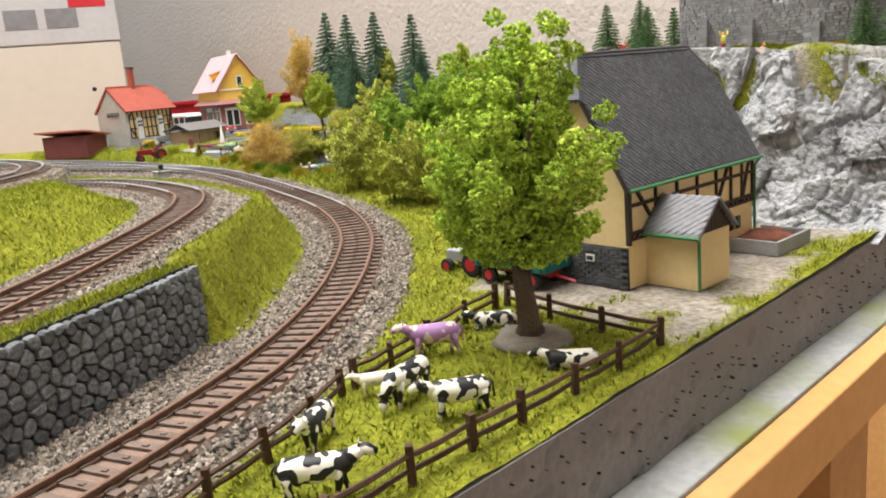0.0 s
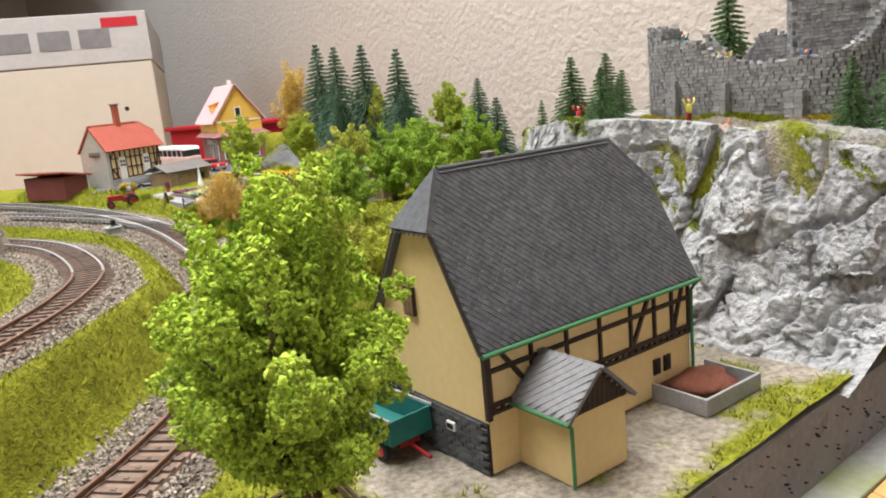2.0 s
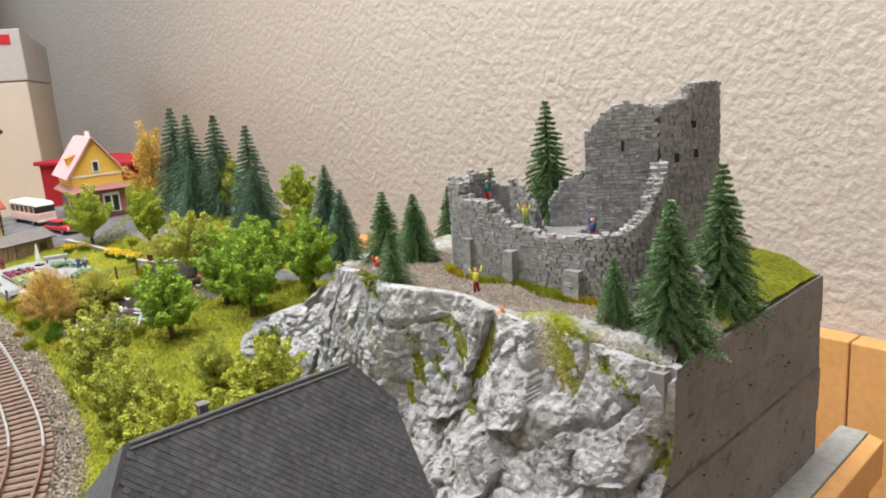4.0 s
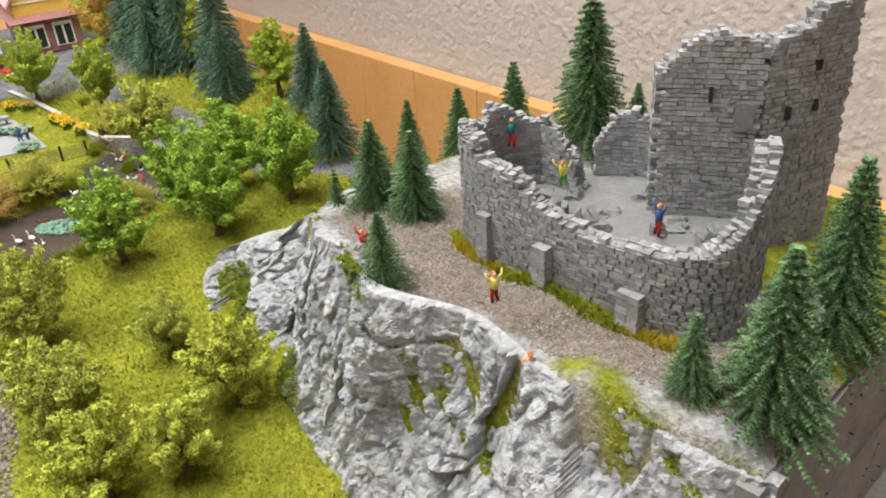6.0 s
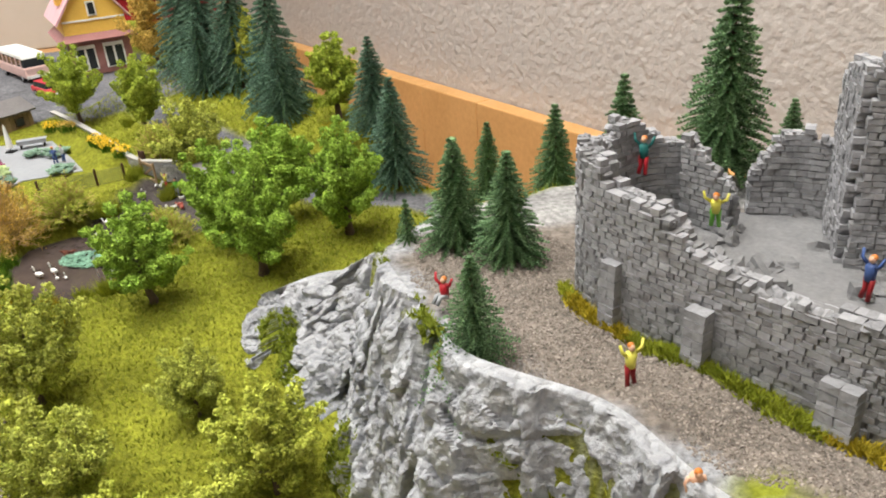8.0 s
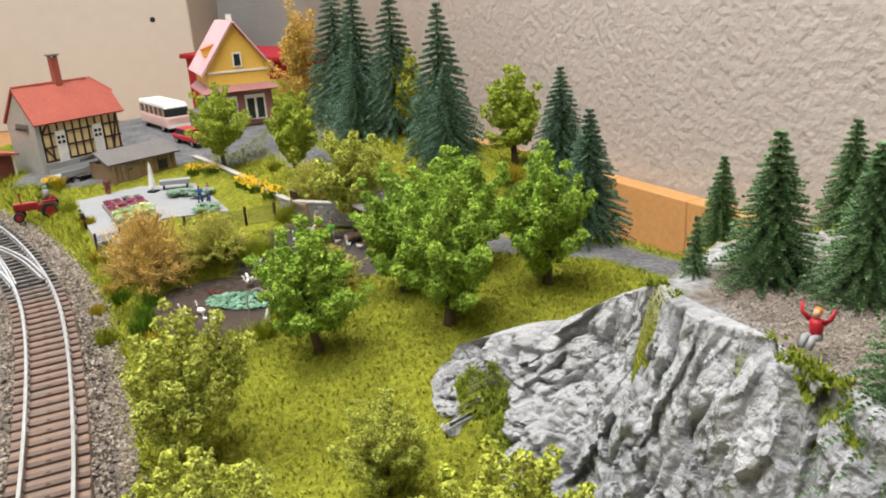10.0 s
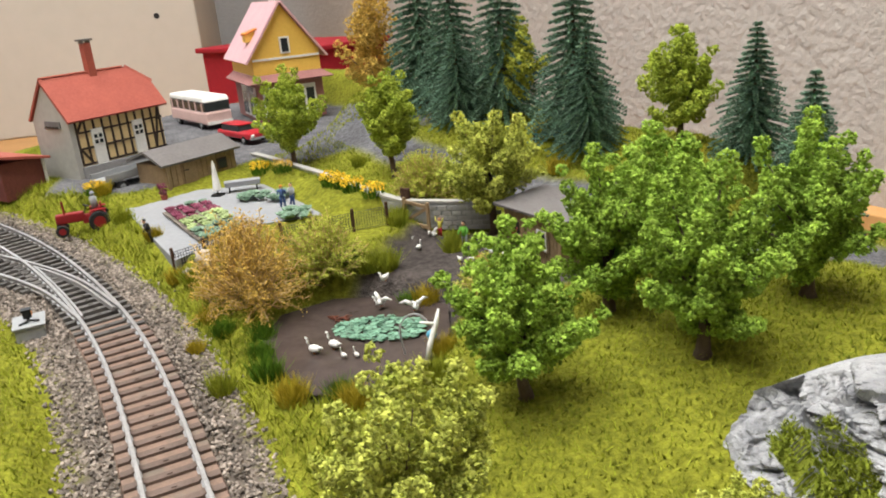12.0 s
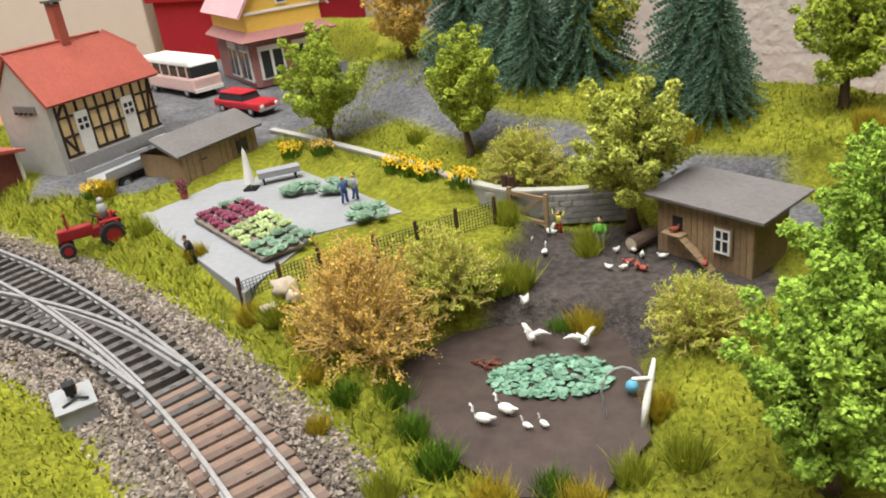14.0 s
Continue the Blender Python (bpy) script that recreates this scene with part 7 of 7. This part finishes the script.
def build_red_tractor():
    k = thing("tractor", (-5.42, 13.58, hz(-5.42, 13.58)), "old red toy tractor with grey tyres on the grass", "tractor", rz=215)
    k.matrix_basis = k.matrix_basis @ Matrix.Scale(1.08, 4)
    part("bonnet", Geo().box((0.12, 0, 0.15), (0.24, 0.08, 0.085)), M["deepred"], k, bevel=0.012)
    part("gearbox", Geo().box((-0.08, 0, 0.12), (0.2, 0.07, 0.08)), M["deepred"], k, bevel=0.01)
    part("seat", Geo().box((-0.12, 0, 0.2), (0.06, 0.07, 0.014)).box((-0.15, 0, 0.225), (0.012, 0.07, 0.05)), M["deepred"], k)
    part("steering_wheel", Geo().tube([(0.0, 0, 0.17), (-0.03, 0, 0.235)], 0.005, 6).tube([(-0.03, 0, 0.235), (-0.032, 0, 0.24)], 0.03, 12), M["black"], k)
    part("exhaust", Geo().tube([(0.16, 0.02, 0.19), (0.16, 0.02, 0.31)], 0.009, 8), M["deepred"], k)
    part("driver", Geo().tube([(-0.1, 0, 0.2), (-0.1, 0, 0.30), (-0.1, 0, 0.315)], [0.03, 0.034, 0.014], 8).ball((-0.1, 0, 0.335), (0.022, 0.02, 0.024), 8, 7), M["grey"], k, "seated grey toy driver", smooth=True)
    for y in (-1, 1):
        part("mudguard", Geo().box((-0.12, 0.085 * y, 0.20), (0.14, 0.05, 0.012)).box((-0.055, 0.085 * y, 0.17), (0.012, 0.05, 0.06)), M["deepred"], k, bevel=0.004)
        wheel(k, (-0.12, 0.1 * y, 0.095), 0.095, 0.045, "deepred")
        wheel(k, (0.2, 0.08 * y, 0.055), 0.055, 0.03, "deepred")


build_bus()
build_car()
build_lorry()
build_red_tractor()


# ---- garden and chicken run ----
def build_garden():
    g = Geo()
    g.slab([(-3.78, 12.38, 1.112), (-3.62, 12.9, 1.112), (-3.55, 13.25, 1.112), (-2.95, 13.55, 1.112), (-3.3, 13.95, 1.112), (-4.05, 14.75, 1.112), (-4.9, 14.55, 1.112), (-5.4, 14.35, 1.112), (-5.15, 13.85, 1.112), (-4.5, 13.15, 1.112)], 0.15)
    tagged(part("garden_paving", g, M["paving"], bevel=0.004), "pale grey paved garden yard", "paving", kind="structure")
    w = thing("garden_wall", (0, 0, 0), "low pale stone wall along the grassy bank", "garden wall", kind="structure")
    L = smooth_line([(x, y, 0) for x, y in GARDEN_WALL], 0.05)
    vs, fs = sweep(L + (0, 0, 1.0), [(-0.03, 0), (0.03, 0), (0.03, 0.235), (-0.03, 0.235)])
    part("wall_body", Geo().add(vs, fs), M["concrete"], w)
    vs, fs = sweep(L + (0, 0, 1.235), [(-0.036, 0), (0.036, 0), (0.036, 0.018), (-0.036, 0.018)])
    part("coping", Geo().add(vs, fs), M["render"], w, "pale coping")
    blk = Geo().box((0, 0, 0), (0.075, 0.014, 0.036)).mesh("stone", M["drystone"])
    S = smooth_line([(x, y, 0) for x, y in GARDEN_WALL[3:]], 0.085)
    t = np.gradient(S, axis=0)
    for r in range(5):
        for p, d in zip(S, t):
            n = np.array((d[1], -d[0])) / np.hypot(d[0], d[1])
            piece("stone", blk, w, local(p[0] + n[0] * 0.034 + 0.04 * (r % 2) * d[0] / 0.085, p[1] + n[1] * 0.034 + 0.04 * (r % 2) * d[1] / 0.085, 1.02 + r * 0.043, math.degrees(math.atan2(d[1], d[0]))))
    # beds of cabbages
    rng = random.Random(17)

    def cabbage(mat, k):
        c = Geo()
        c.ball((0, 0, 0.03), 0.03, 8, 6)
        for i in range(9):
            a = i * 40 + rng.uniform(-10, 10)
            c.ball((0.036 * math.cos(radians(a)), 0.036 * math.sin(radians(a)), 0.028), (0.034, 0.026, 0.008), 7, 4, rz=a, ry=-38 + rng.uniform(-12, 12))
        return c.mesh("cabbage", M[mat])

    kinds = {"p": cabbage("cabbage_p", 1), "g": cabbage("cabbage_g", 2), "b": cabbage("cabbage_b", 3)}
    names = {"p": ("red_cabbage", "dark purple red cabbage in the garden bed"), "g": ("cabbage", "pale green cabbage in the garden bed"), "b": ("kale", "blue-green kale in the garden bed")}
    bed = tagged(part("garden_bed", Geo().slab([(-4.6, 13.62, 1.15), (-3.78, 12.78, 1.15), (-3.55, 13.0, 1.15), (-4.35, 14.02, 1.15)], 0.02), M["path"]), "brown earth bed with rows of cabbages", "garden bed")
    d1, d2 = np.array((0.62, -0.76)), np.array((0.25, 0.28))
    for row in range(4):
        for col in range(12):
            p = np.array((-4.52, 13.64)) + np.array((0.80, -0.86)) * (col / 11) * 0.97 + np.array((0.2, 0.3)) * (row / 3.2) + np.array((rng.uniform(-0.015, 0.015), rng.uniform(-0.015, 0.015)))
            k = "p" if col < 5 else "g" if col < 9 else "b"
            if col == 0 and row > 1:
                k = "b"
            ob = new(names[k][0], kinds[k])
            ob.matrix_basis = local(p[0], p[1], 1.148, rng.uniform(0, 360), 0, 0, rng.uniform(0.7, 1.05))
            tagged(ob, names[k][1], "cabbage", "cabbages in the bed")
    for i in range(34):
        p = (-3.78 + rng.uniform(-0.24, 0.24), 14.12 + rng.uniform(-0.16, 0.16)) if i < 20 else (-3.18 + rng.uniform(-0.17, 0.17), 13.50 + rng.uniform(-0.13, 0.13))
        ob = new("kale", kinds["b"])
        ob.matrix_basis = local(p[0], p[1], 1.125, rng.uniform(0, 360), 0, 0, rng.uniform(0.75, 1.25))
        tagged(ob, "large blue-green kale plant on the paving", "cabbage", "kale plants")
    # parasol, bench
    p = thing("parasol", (-4.37, 14.32, 1.114), "closed cream parasol on a dark foot", "parasol")
    part("canopy", Geo().tube([(0, 0, 0.06), (0, 0, 0.12), (0, 0, 0.33), (0, 0, 0.37)], [0.045, 0.04, 0.016, 0.004], 10), M["white"], p, "closed cream canopy")
    part("pole", Geo().tube([(0, 0, 0), (0, 0, 0.08)], 0.008, 6), M["grey"], p)
    part("foot", Geo().box((0, 0, 0.008), (0.11, 0.11, 0.016)), M["black"], p)
    b = thing("garden_table", (-4.17, 14.5, 1.114), "long table with a pale blue checked cloth", "table", rz=25)
    part("top", Geo().box((0, 0, 0.10), (0.36, 0.11, 0.014)), M["grey"], b, "pale blue-white top")
    part("cloth", Geo().box((0, -0.058, 0.085), (0.36, 0.006, 0.05)).box((0, 0, 0.109), (0.366, 0.118, 0.004)), M["paving"], b)
    for x in (-0.14, 0.14):
        for y in (-0.04, 0.04):
            part("leg", Geo().box((x, y, 0.047), (0.014, 0.014, 0.095)), M["black"], b)
    # flowers along the wall and by the lorry
    frng = np.random.default_rng(23)
    for i, (x, y) in enumerate(((-3.08, 14.2), (-2.78, 13.95), (-4.2, 15.02), (-3.85, 14.85), (-5.7, 14.2), (-2.5, 13.72), (-2.95, 14.08))):
        f = thing("flower_clump", (x, y, hz(x, y)), "yellow flowering clump by the garden wall" if i % 2 == 0 else "green and yellow flower clump by the wall", "flowers", "flower clumps")
        n = 90
        a, k = frng.uniform(0, 6.28, n), 0.1 * np.sqrt(frng.random(n))
        st = new("foliage", blades(np.c_[np.cos(a) * k, np.sin(a) * k, np.zeros(n)], 0.11, frng, M["blade_dark"], "foliage", 0.3, 0.007))
        st.parent = f
        h = new("blossom", cloud(np.c_[np.cos(a) * k * 1.15, np.sin(a) * k * 1.15, 0.10 + frng.uniform(-0.03, 0.03, n)], 0.014, frng, M["flower" if i != 3 else "leaf4"], "blossom", 0.6))
        h.parent = f
    # wire mesh fences
    def wire_fence(a, b, label, posts=4):
        f = thing("wire_fence", (0, 0, 0), label, "fence", "garden fences")
        a, b = Vector((*a, hz(*a))), Vector((*b, hz(*b)))
        net = Geo()
        n = int((b - a).length / 0.022)
        for i in range(n + 1):
            q = a.lerp(b, i / n)
            net.tube([q + Vector((0, 0, 0.01)), q + Vector((0, 0, 0.165))], 0.0028, 3)
        for j in range(8):
            z = Vector((0, 0, 0.01 + j * 0.022))
            net.tube([a + z, b + z], 0.0028, 3)
        part("wire_mesh", net, M["black"], f)
        for i in range(posts):
            q = a.lerp(b, i / (posts - 1))
            part("post", Geo().tube([q + Vector((0, 0, -0.02)), q + Vector((0, 0, 0.2))], 0.014, 7), M["fence"], f)

    wire_fence((-3.82, 12.42), (-3.32, 12.55), "black wire mesh fence with wooden posts by the path", 3)
    wire_fence((-3.0, 12.72), (-2.25, 13.22), "black wire mesh fence between garden and chicken run", 4)
    g2 = thing("wooden_gate", (-2.12, 13.42, 1.0), "brown wooden gate between stout posts", "gate", rz=-38)
    for x in (-0.12, -0.06):
        part("post", Geo().tube([(x, 0.06, 0), (x, 0.06, 0.34)], [0.03, 0.026], 8), M["fence"], g2)
    for z in (0.06, 0.24):
        part("bar", Geo().box((0.12, 0, z), (0.34, 0.018, 0.03)), M["plank"], g2)
    part("brace", Geo().box((0.12, 0.002, 0.15), (0.36, 0.014, 0.028), 0, 1, 0, 0, -28), M["plank"], g2)
    for x in (-0.04, 0.28):
        part("stile", Geo().box((x, 0, 0.14), (0.03, 0.02, 0.28)), M["plank"], g2)
    for i, (x, y, s) in enumerate(((-3.51, 12.38, 0.085), (-3.59, 12.25, 0.06), (-3.4299999999999997, 12.280000000000001, 0.05))):
        tagged(part("boulder", Geo().ball((x, y, hz(x, y) + s * 0.5), (s, s * 0.85, s * 0.75), 14, 10, bumpy=0.5), M["boulder"], smooth=True), "pale rounded boulder in the grass", "boulder", "boulders")


build_garden()


# ---- pond ----
def build_pond_life():
    rng = np.random.default_rng(29)
    g = Geo()
    pr = random.Random(30)
    for i in range(360):
        a, k = pr.uniform(0, 6.28), math.sqrt(pr.random())
        x, y = -1.93 + 0.33 * k * math.cos(a), 11.72 + 0.19 * k * math.sin(a)
        if noise.noise(Vector((x * 6, y * 6, 2))) < -0.42:
            continue
        r, t0 = pr.uniform(0.016, 0.026), pr.uniform(0, 6.28)
        n = 8
        zz = 0.842 + pr.uniform(0, 0.02)
        tilt = pr.uniform(-0.25, 0.25)
        ring = [(x + r * math.cos(t0 + 5.6 * j / n), y + r * math.sin(t0 + 5.6 * j / n), zz + tilt * r * math.cos(5.6 * j / n)) for j in range(n + 1)]
        low = [(px, py, pz - 0.003) for px, py, pz in ring]
        m = len(ring)
        g.add([(x, y, zz - 0.004)] + ring + low, [(0, j + 1, j + 2) for j in range(m - 1)] + [(j + 1, m + j + 1, m + j + 2, j + 2) for j in range(m - 1)])
    ob = part("water_lilies", g, M["lily"])
    tagged(ob, "patch of blue-green lily pads on the pond", "water lily", kind="stuff")


build_pond_life()


def bird(at, rz, label, mat="white", s=1.0, wings=False, neck=True, group="birds of the yard", cat="toy bird"):
    g = Geo()
    g.ball((0, 0, 0.035), (0.048, 0.026, 0.024), 10, 7)
    g.tube([(-0.035, 0, 0.04), (-0.065, 0, 0.052)], [0.016, 0.004], 6)
    if neck:
        g.tube([(0.035, 0, 0.042), (0.052, 0, 0.065), (0.05, 0, 0.09), (0.066, 0, 0.098)], [0.012, 0.008, 0.007, 0.009], 7)
    else:
        g.ball((0.045, 0, 0.062), 0.014, 8, 6)
    if wings:
        for y in (-1, 1):
            g.tube([(0.0, 0.02 * y, 0.05), (-0.005, 0.07 * y, 0.085), (-0.03, 0.11 * y, 0.07)], [0.018, 0.014, 0.004], 6)
    k = len(g.f)
    g.tube([(0.0, 0.01, 0.02), (0.0, 0.01, 0.0)], 0.004, 5, 1)
    g.tube([(0.0, -0.01, 0.02), (0.0, -0.01, 0.0)], 0.004, 5, 1)
    ob = part("toy_bird", g, [M[mat], M["hair"]], smooth=True)
    ob.matrix_basis = local(at[0], at[1], at[2], rz, 0, 0, s)
    return tagged(ob, label, cat, group)


bird((-2.27, 11.36, 0.835), 160, "white toy swan swimming on the pond", s=1.05)
bird((-2.16, 11.43, 0.835), 150, "white toy swan swimming on the pond", s=1.05)
bird((-2.06, 11.31, 0.835), 140, "small white cygnet on the pond", s=0.6)
bird((-1.98, 11.32, 0.835), 130, "small white cygnet on the pond", s=0.6)
bird((-2.02, 12.06, 0.86), 230, "white goose spreading its wings at the pond", s=0.95, wings=True)
bird((-1.75, 11.99, 0.86), 300, "white goose spreading its wings at the pond", s=0.95, wings=True)
bird((-2.06, 12.34, 0.94), 250, "white goose standing at the bank", s=0.9)
for i, (x, y) in enumerate(((-2.05, 13.07), (-1.93, 12.94), (-1.88, 13.26), (-1.47, 12.91), (-1.54, 12.67), (-1.45, 12.66), (-1.36, 12.9), (-1.2, 12.78), (-1.32, 12.82))):
    bird((x, y, 0.972), i * 77, "white toy hen in the chicken run", s=0.6 if i > 2 else 0.75, wings=i == 2, neck=i < 3)
for i, (x, y, z) in enumerate(((-1.42, 12.72, 0.972), (-1.37, 12.66, 0.972), (-1.34, 12.62, 0.972), (-1.13, 12.78, 1.145), (-0.98, 12.6, 0.99))):
    bird((x, y, z), i * 60 + 200, "russet toy hen by the coop", "redroof", 0.7, neck=False)


# ---- figurines: one plain peg shape each ----
def figurine(at, rz, label, shirt, legs, hair="hair", s=1.0, arms="down", sit=False, lean=0.0):
    g = Geo()
    if sit:
        for y in (-0.018, 0.018):
            g.tube([(0, y, 0.03), (0.06, y, 0.045), (0.09, y, 0.0)], [0.019, 0.016, 0.014], 7, 1)
        z0 = 0.02
    else:
        for y in (-0.018, 0.018):
            g.tube([(0.012, y * 1.4, 0.0), (0, y, 0.06), (0, y, 0.125)], [0.014, 0.015, 0.019], 7, 1)
        z0 = 0.115
    g.tube([(0, 0, z0), (0.0, 0, z0 + 0.04), (0, 0, z0 + 0.085), (0, 0, z0 + 0.1)], [0.028, 0.03, 0.034, 0.014], 9, 0)
    raised = arms == "up"
    for y in (-1, 1):
        if raised:
            g.tube([(0, 0.034 * y, z0 + 0.085), (0.01, 0.065 * y, z0 + 0.115), (0.0, 0.075 * y, z0 + 0.16)], [0.012, 0.010, 0.008], 6, 0)
        else:
            g.tube([(0, 0.036 * y, z0 + 0.085), (0.012, 0.048 * y, z0 + 0.045), (0.045, 0.045 * y, z0 + 0.025)], [0.012, 0.010, 0.008], 6, 0)
    g.ball((0.004, 0, z0 + 0.125), (0.02, 0.019, 0.023), 8, 7, 2)
    g.ball((-0.004, 0, z0 + 0.135), (0.02, 0.021, 0.018), 8, 5, 3)
    ob = part("figurine", g, [M[shirt], M[legs], M["skin"], M[hair]], smooth=True)
    ob.matrix_basis = local(at[0], at[1], at[2], rz, 0, lean, s)
    return tagged(ob, label, "figurine", "toy figurines")


FIG = ((-4.33, 12.98, None, 200, "dark toy figurine with a scythe on the verge", "black", "black", "black", "down", False, 14), (-3.43, 13.79, 1.128, 120, "toy figurine in blue on the garden paving", "blue", "blue", "hair", "down", False, 0), (-3.36, 13.86, 1.128, 250, "toy figurine in grey on the garden paving", "grey", "blue", "black", "down", False, 0), (-1.82, 13.3, 0.97, 240, "small toy figurine in a lime shirt with raised arms", "lemon", "red", "hair", "up", False, 0), (-1.56, 13.02, 0.97, 250, "toy figurine in a green jumper feeding hens", "lime", "grey", "black", "down", False, 0), (2.83, 8.16, 1.99, 300, "toy hiker in a yellow shirt on the path", "lemon", "deepred", "hair", "up", False, 0), (1.95, 8.79, 2.06, 230, "toy climber in a red shirt sitting on the rock", "red", "grey", "hair", "up", True, 0), (3.34, 9.02, 2.36, 250, "toy climber in a yellow shirt on the castle wall", "lemon", "lime", "hair", "up", False, 20), (3.84, 8.36, 2.30, 200, "toy climber in a blue shirt inside the castle", "blue", "deepred", "hair", "up", False, 0), (3.0, 9.27, 2.55, 230, "toy climber in dark green on the castle wall", "teal", "red", "hair", "up", False, 0), (3.0, 7.6, 1.93, 280, "bare-chested toy climber sitting at the cliff edge", "skin", "fence", "hair", "down", True, 25))
for x, y, z, rz, label, shirt, legs, hair, arms, sit, lean in FIG:
    figurine((x, y, hz(x, y) if z is None else z), rz, label, shirt, legs, hair, 0.8 if "small" not in label else 0.6, arms, sit, lean)

# heron statue at the pond's edge with a hooped rod
hs = Geo()
hs.tube([(-1.52, 11.30, 0.83), (-1.50, 11.34, 0.93), (-1.47, 11.40, 1.03), (-1.45, 11.43, 1.12)], [0.014, 0.019, 0.017, 0.008], 8)
hs.tube([(-1.47, 11.40, 1.03), (-1.56, 11.36, 1.06)], [0.014, 0.008], 6)
tagged(part("garden_statue", hs, M["white"], smooth=True), "white toy statue leaning at the pond edge", "statue")
rod = Geo()
rod.tube([(-1.68, 11.38, 0.83)] + [(-1.60 + 0.10 * math.cos(a), 11.38 + 0.02 * math.sin(a), 0.98 + 0.12 * math.sin(a)) for a in [math.pi - i * math.pi / 8 for i in range(8)]], 0.007, 6)
tagged(part("hooped_rod", rod, M["concrete"]), "bent pale wire hoop over the pond", "wire hoop")


def small_things():
    pot = thing("flower_pot", (-4.93, 14.22, 1.112), "terracotta pot with a purple plant by the shed", "flower pot")
    part("pot", Geo().tube([(0, 0, 0), (0, 0, 0.05), (0, 0, 0.055)], [0.026, 0.036, 0.038], 12), M["redroof"], pot)
    rng = np.random.default_rng(41)
    n = 130
    a, k = rng.uniform(0, 6.28, n), 0.045 * np.sqrt(rng.random(n))
    ob = new("plant", cloud(np.c_[np.cos(a) * k, np.sin(a) * k, rng.uniform(0.06, 0.17, n)], 0.012, rng, M["cabbage_p"], "plant", 0.5))
    ob.parent = pot
    pr = random.Random(43)
    drift = Geo()
    for i in range(9):
        x, y = pr.uniform(-0.06, 0.06), pr.uniform(-0.05, 0.05)
        drift.tube([(x, y, 0.0), (x + pr.uniform(-0.05, 0.05), y + pr.uniform(-0.05, 0.05), 0.02), (x + pr.uniform(-0.09, 0.09), y + pr.uniform(-0.07, 0.07), 0.008)], [0.008, 0.007, 0.003], 5)
    ob = part("driftwood", drift, M["redearth"])
    ob.matrix_basis = local(-2.27, 11.86, 0.838)
    tagged(ob, "red-brown twigs floating on the pond", "driftwood")
    ob = part("ball", Geo().ball((0, 0, 0.04), 0.034, 14, 10), M["sky"], smooth=True)
    ob.matrix_basis = local(-1.54, 11.55, 0.845)
    tagged(ob, "small light blue ball at the pond edge", "ball")
    bx, by = -0.98, 14.49
    b = thing("park_bench", (bx, by, hz(bx, by)), "dark green park bench beside the road", "bench", rz=-20)
    for k in range(3):
        part("seat_slat", Geo().box((0, -0.02 + k * 0.026, 0.075), (0.26, 0.02, 0.01)), M["teal"], b)
        part("back_slat", Geo().box((0, 0.055, 0.10 + k * 0.026), (0.26, 0.01, 0.02)), M["teal"], b)
    for x in (-0.11, 0.11):
        part("leg", Geo().box((x, 0.01, 0.036), (0.016, 0.09, 0.072)).box((x, 0.06, 0.10), (0.016, 0.012, 0.13)), M["black"], b)


small_things()


# ---- things behind the layout ----
def build_behind():
    t = thing("side_table", (0, 0, 0), "plain wooden table top behind the layout", "table", kind="structure")
    part("table_top", Geo().prism([(-34, 22), (-13, 20.5), (-6.6, 21.5), (-7, 25), (-11, 40), (-26, 50)], -0.9, -0.6), M["wood_shaded"], t)
    b = thing("cardboard_box", (-13.1, 30.9, -0.6), "large beige cardboard box with a printed grey band", "cardboard box", rz=24)
    part("body", Geo().box((-7.0, 6.5, 2.53), (14, 13, 5.06)), M["card"], b, bevel=0.06)
    part("lid", Geo().box((-7.0, 6.5, 6.0), (14.1, 13.1, 1.85)), M["card_band"], b, "printed grey lid band", bevel=0.05)
    for x in (-1.9, -3.3, -4.7):
        part("printed_picture", Geo().box((x, -0.06, 6.0), (1.1, 0.03, 0.7)), M["slate_light"], b, "grey printed picture")
    part("red_mark", Geo().box((-0.95, -0.06, 6.55), (1.3, 0.03, 0.35)), M["red"], b, "plain red printed bar")
    # flush black discs paint the shade inside the holes; the box is solid
    for x, z in ((-1.2, 3.3), (-8.0, 2.9)):
        part("hole", Geo().tube([(x, -0.01, z), (x, 0.04, z)], 0.09, 10), M["black"], b)
    r = thing("storage_crate", (-7.6, 24.7, -0.6), "bright red crate standing behind the layout", "crate", rz=-30)
    part("body", Geo().box((0, 0, 1.25), (4.3, 2.0, 2.5)), M["cloth"], r, bevel=0.08)
    part("lid", Geo().box((0, 0, 2.5), (4.5, 2.2, 0.12)), M["cloth"], r, bevel=0.03)


build_behind()
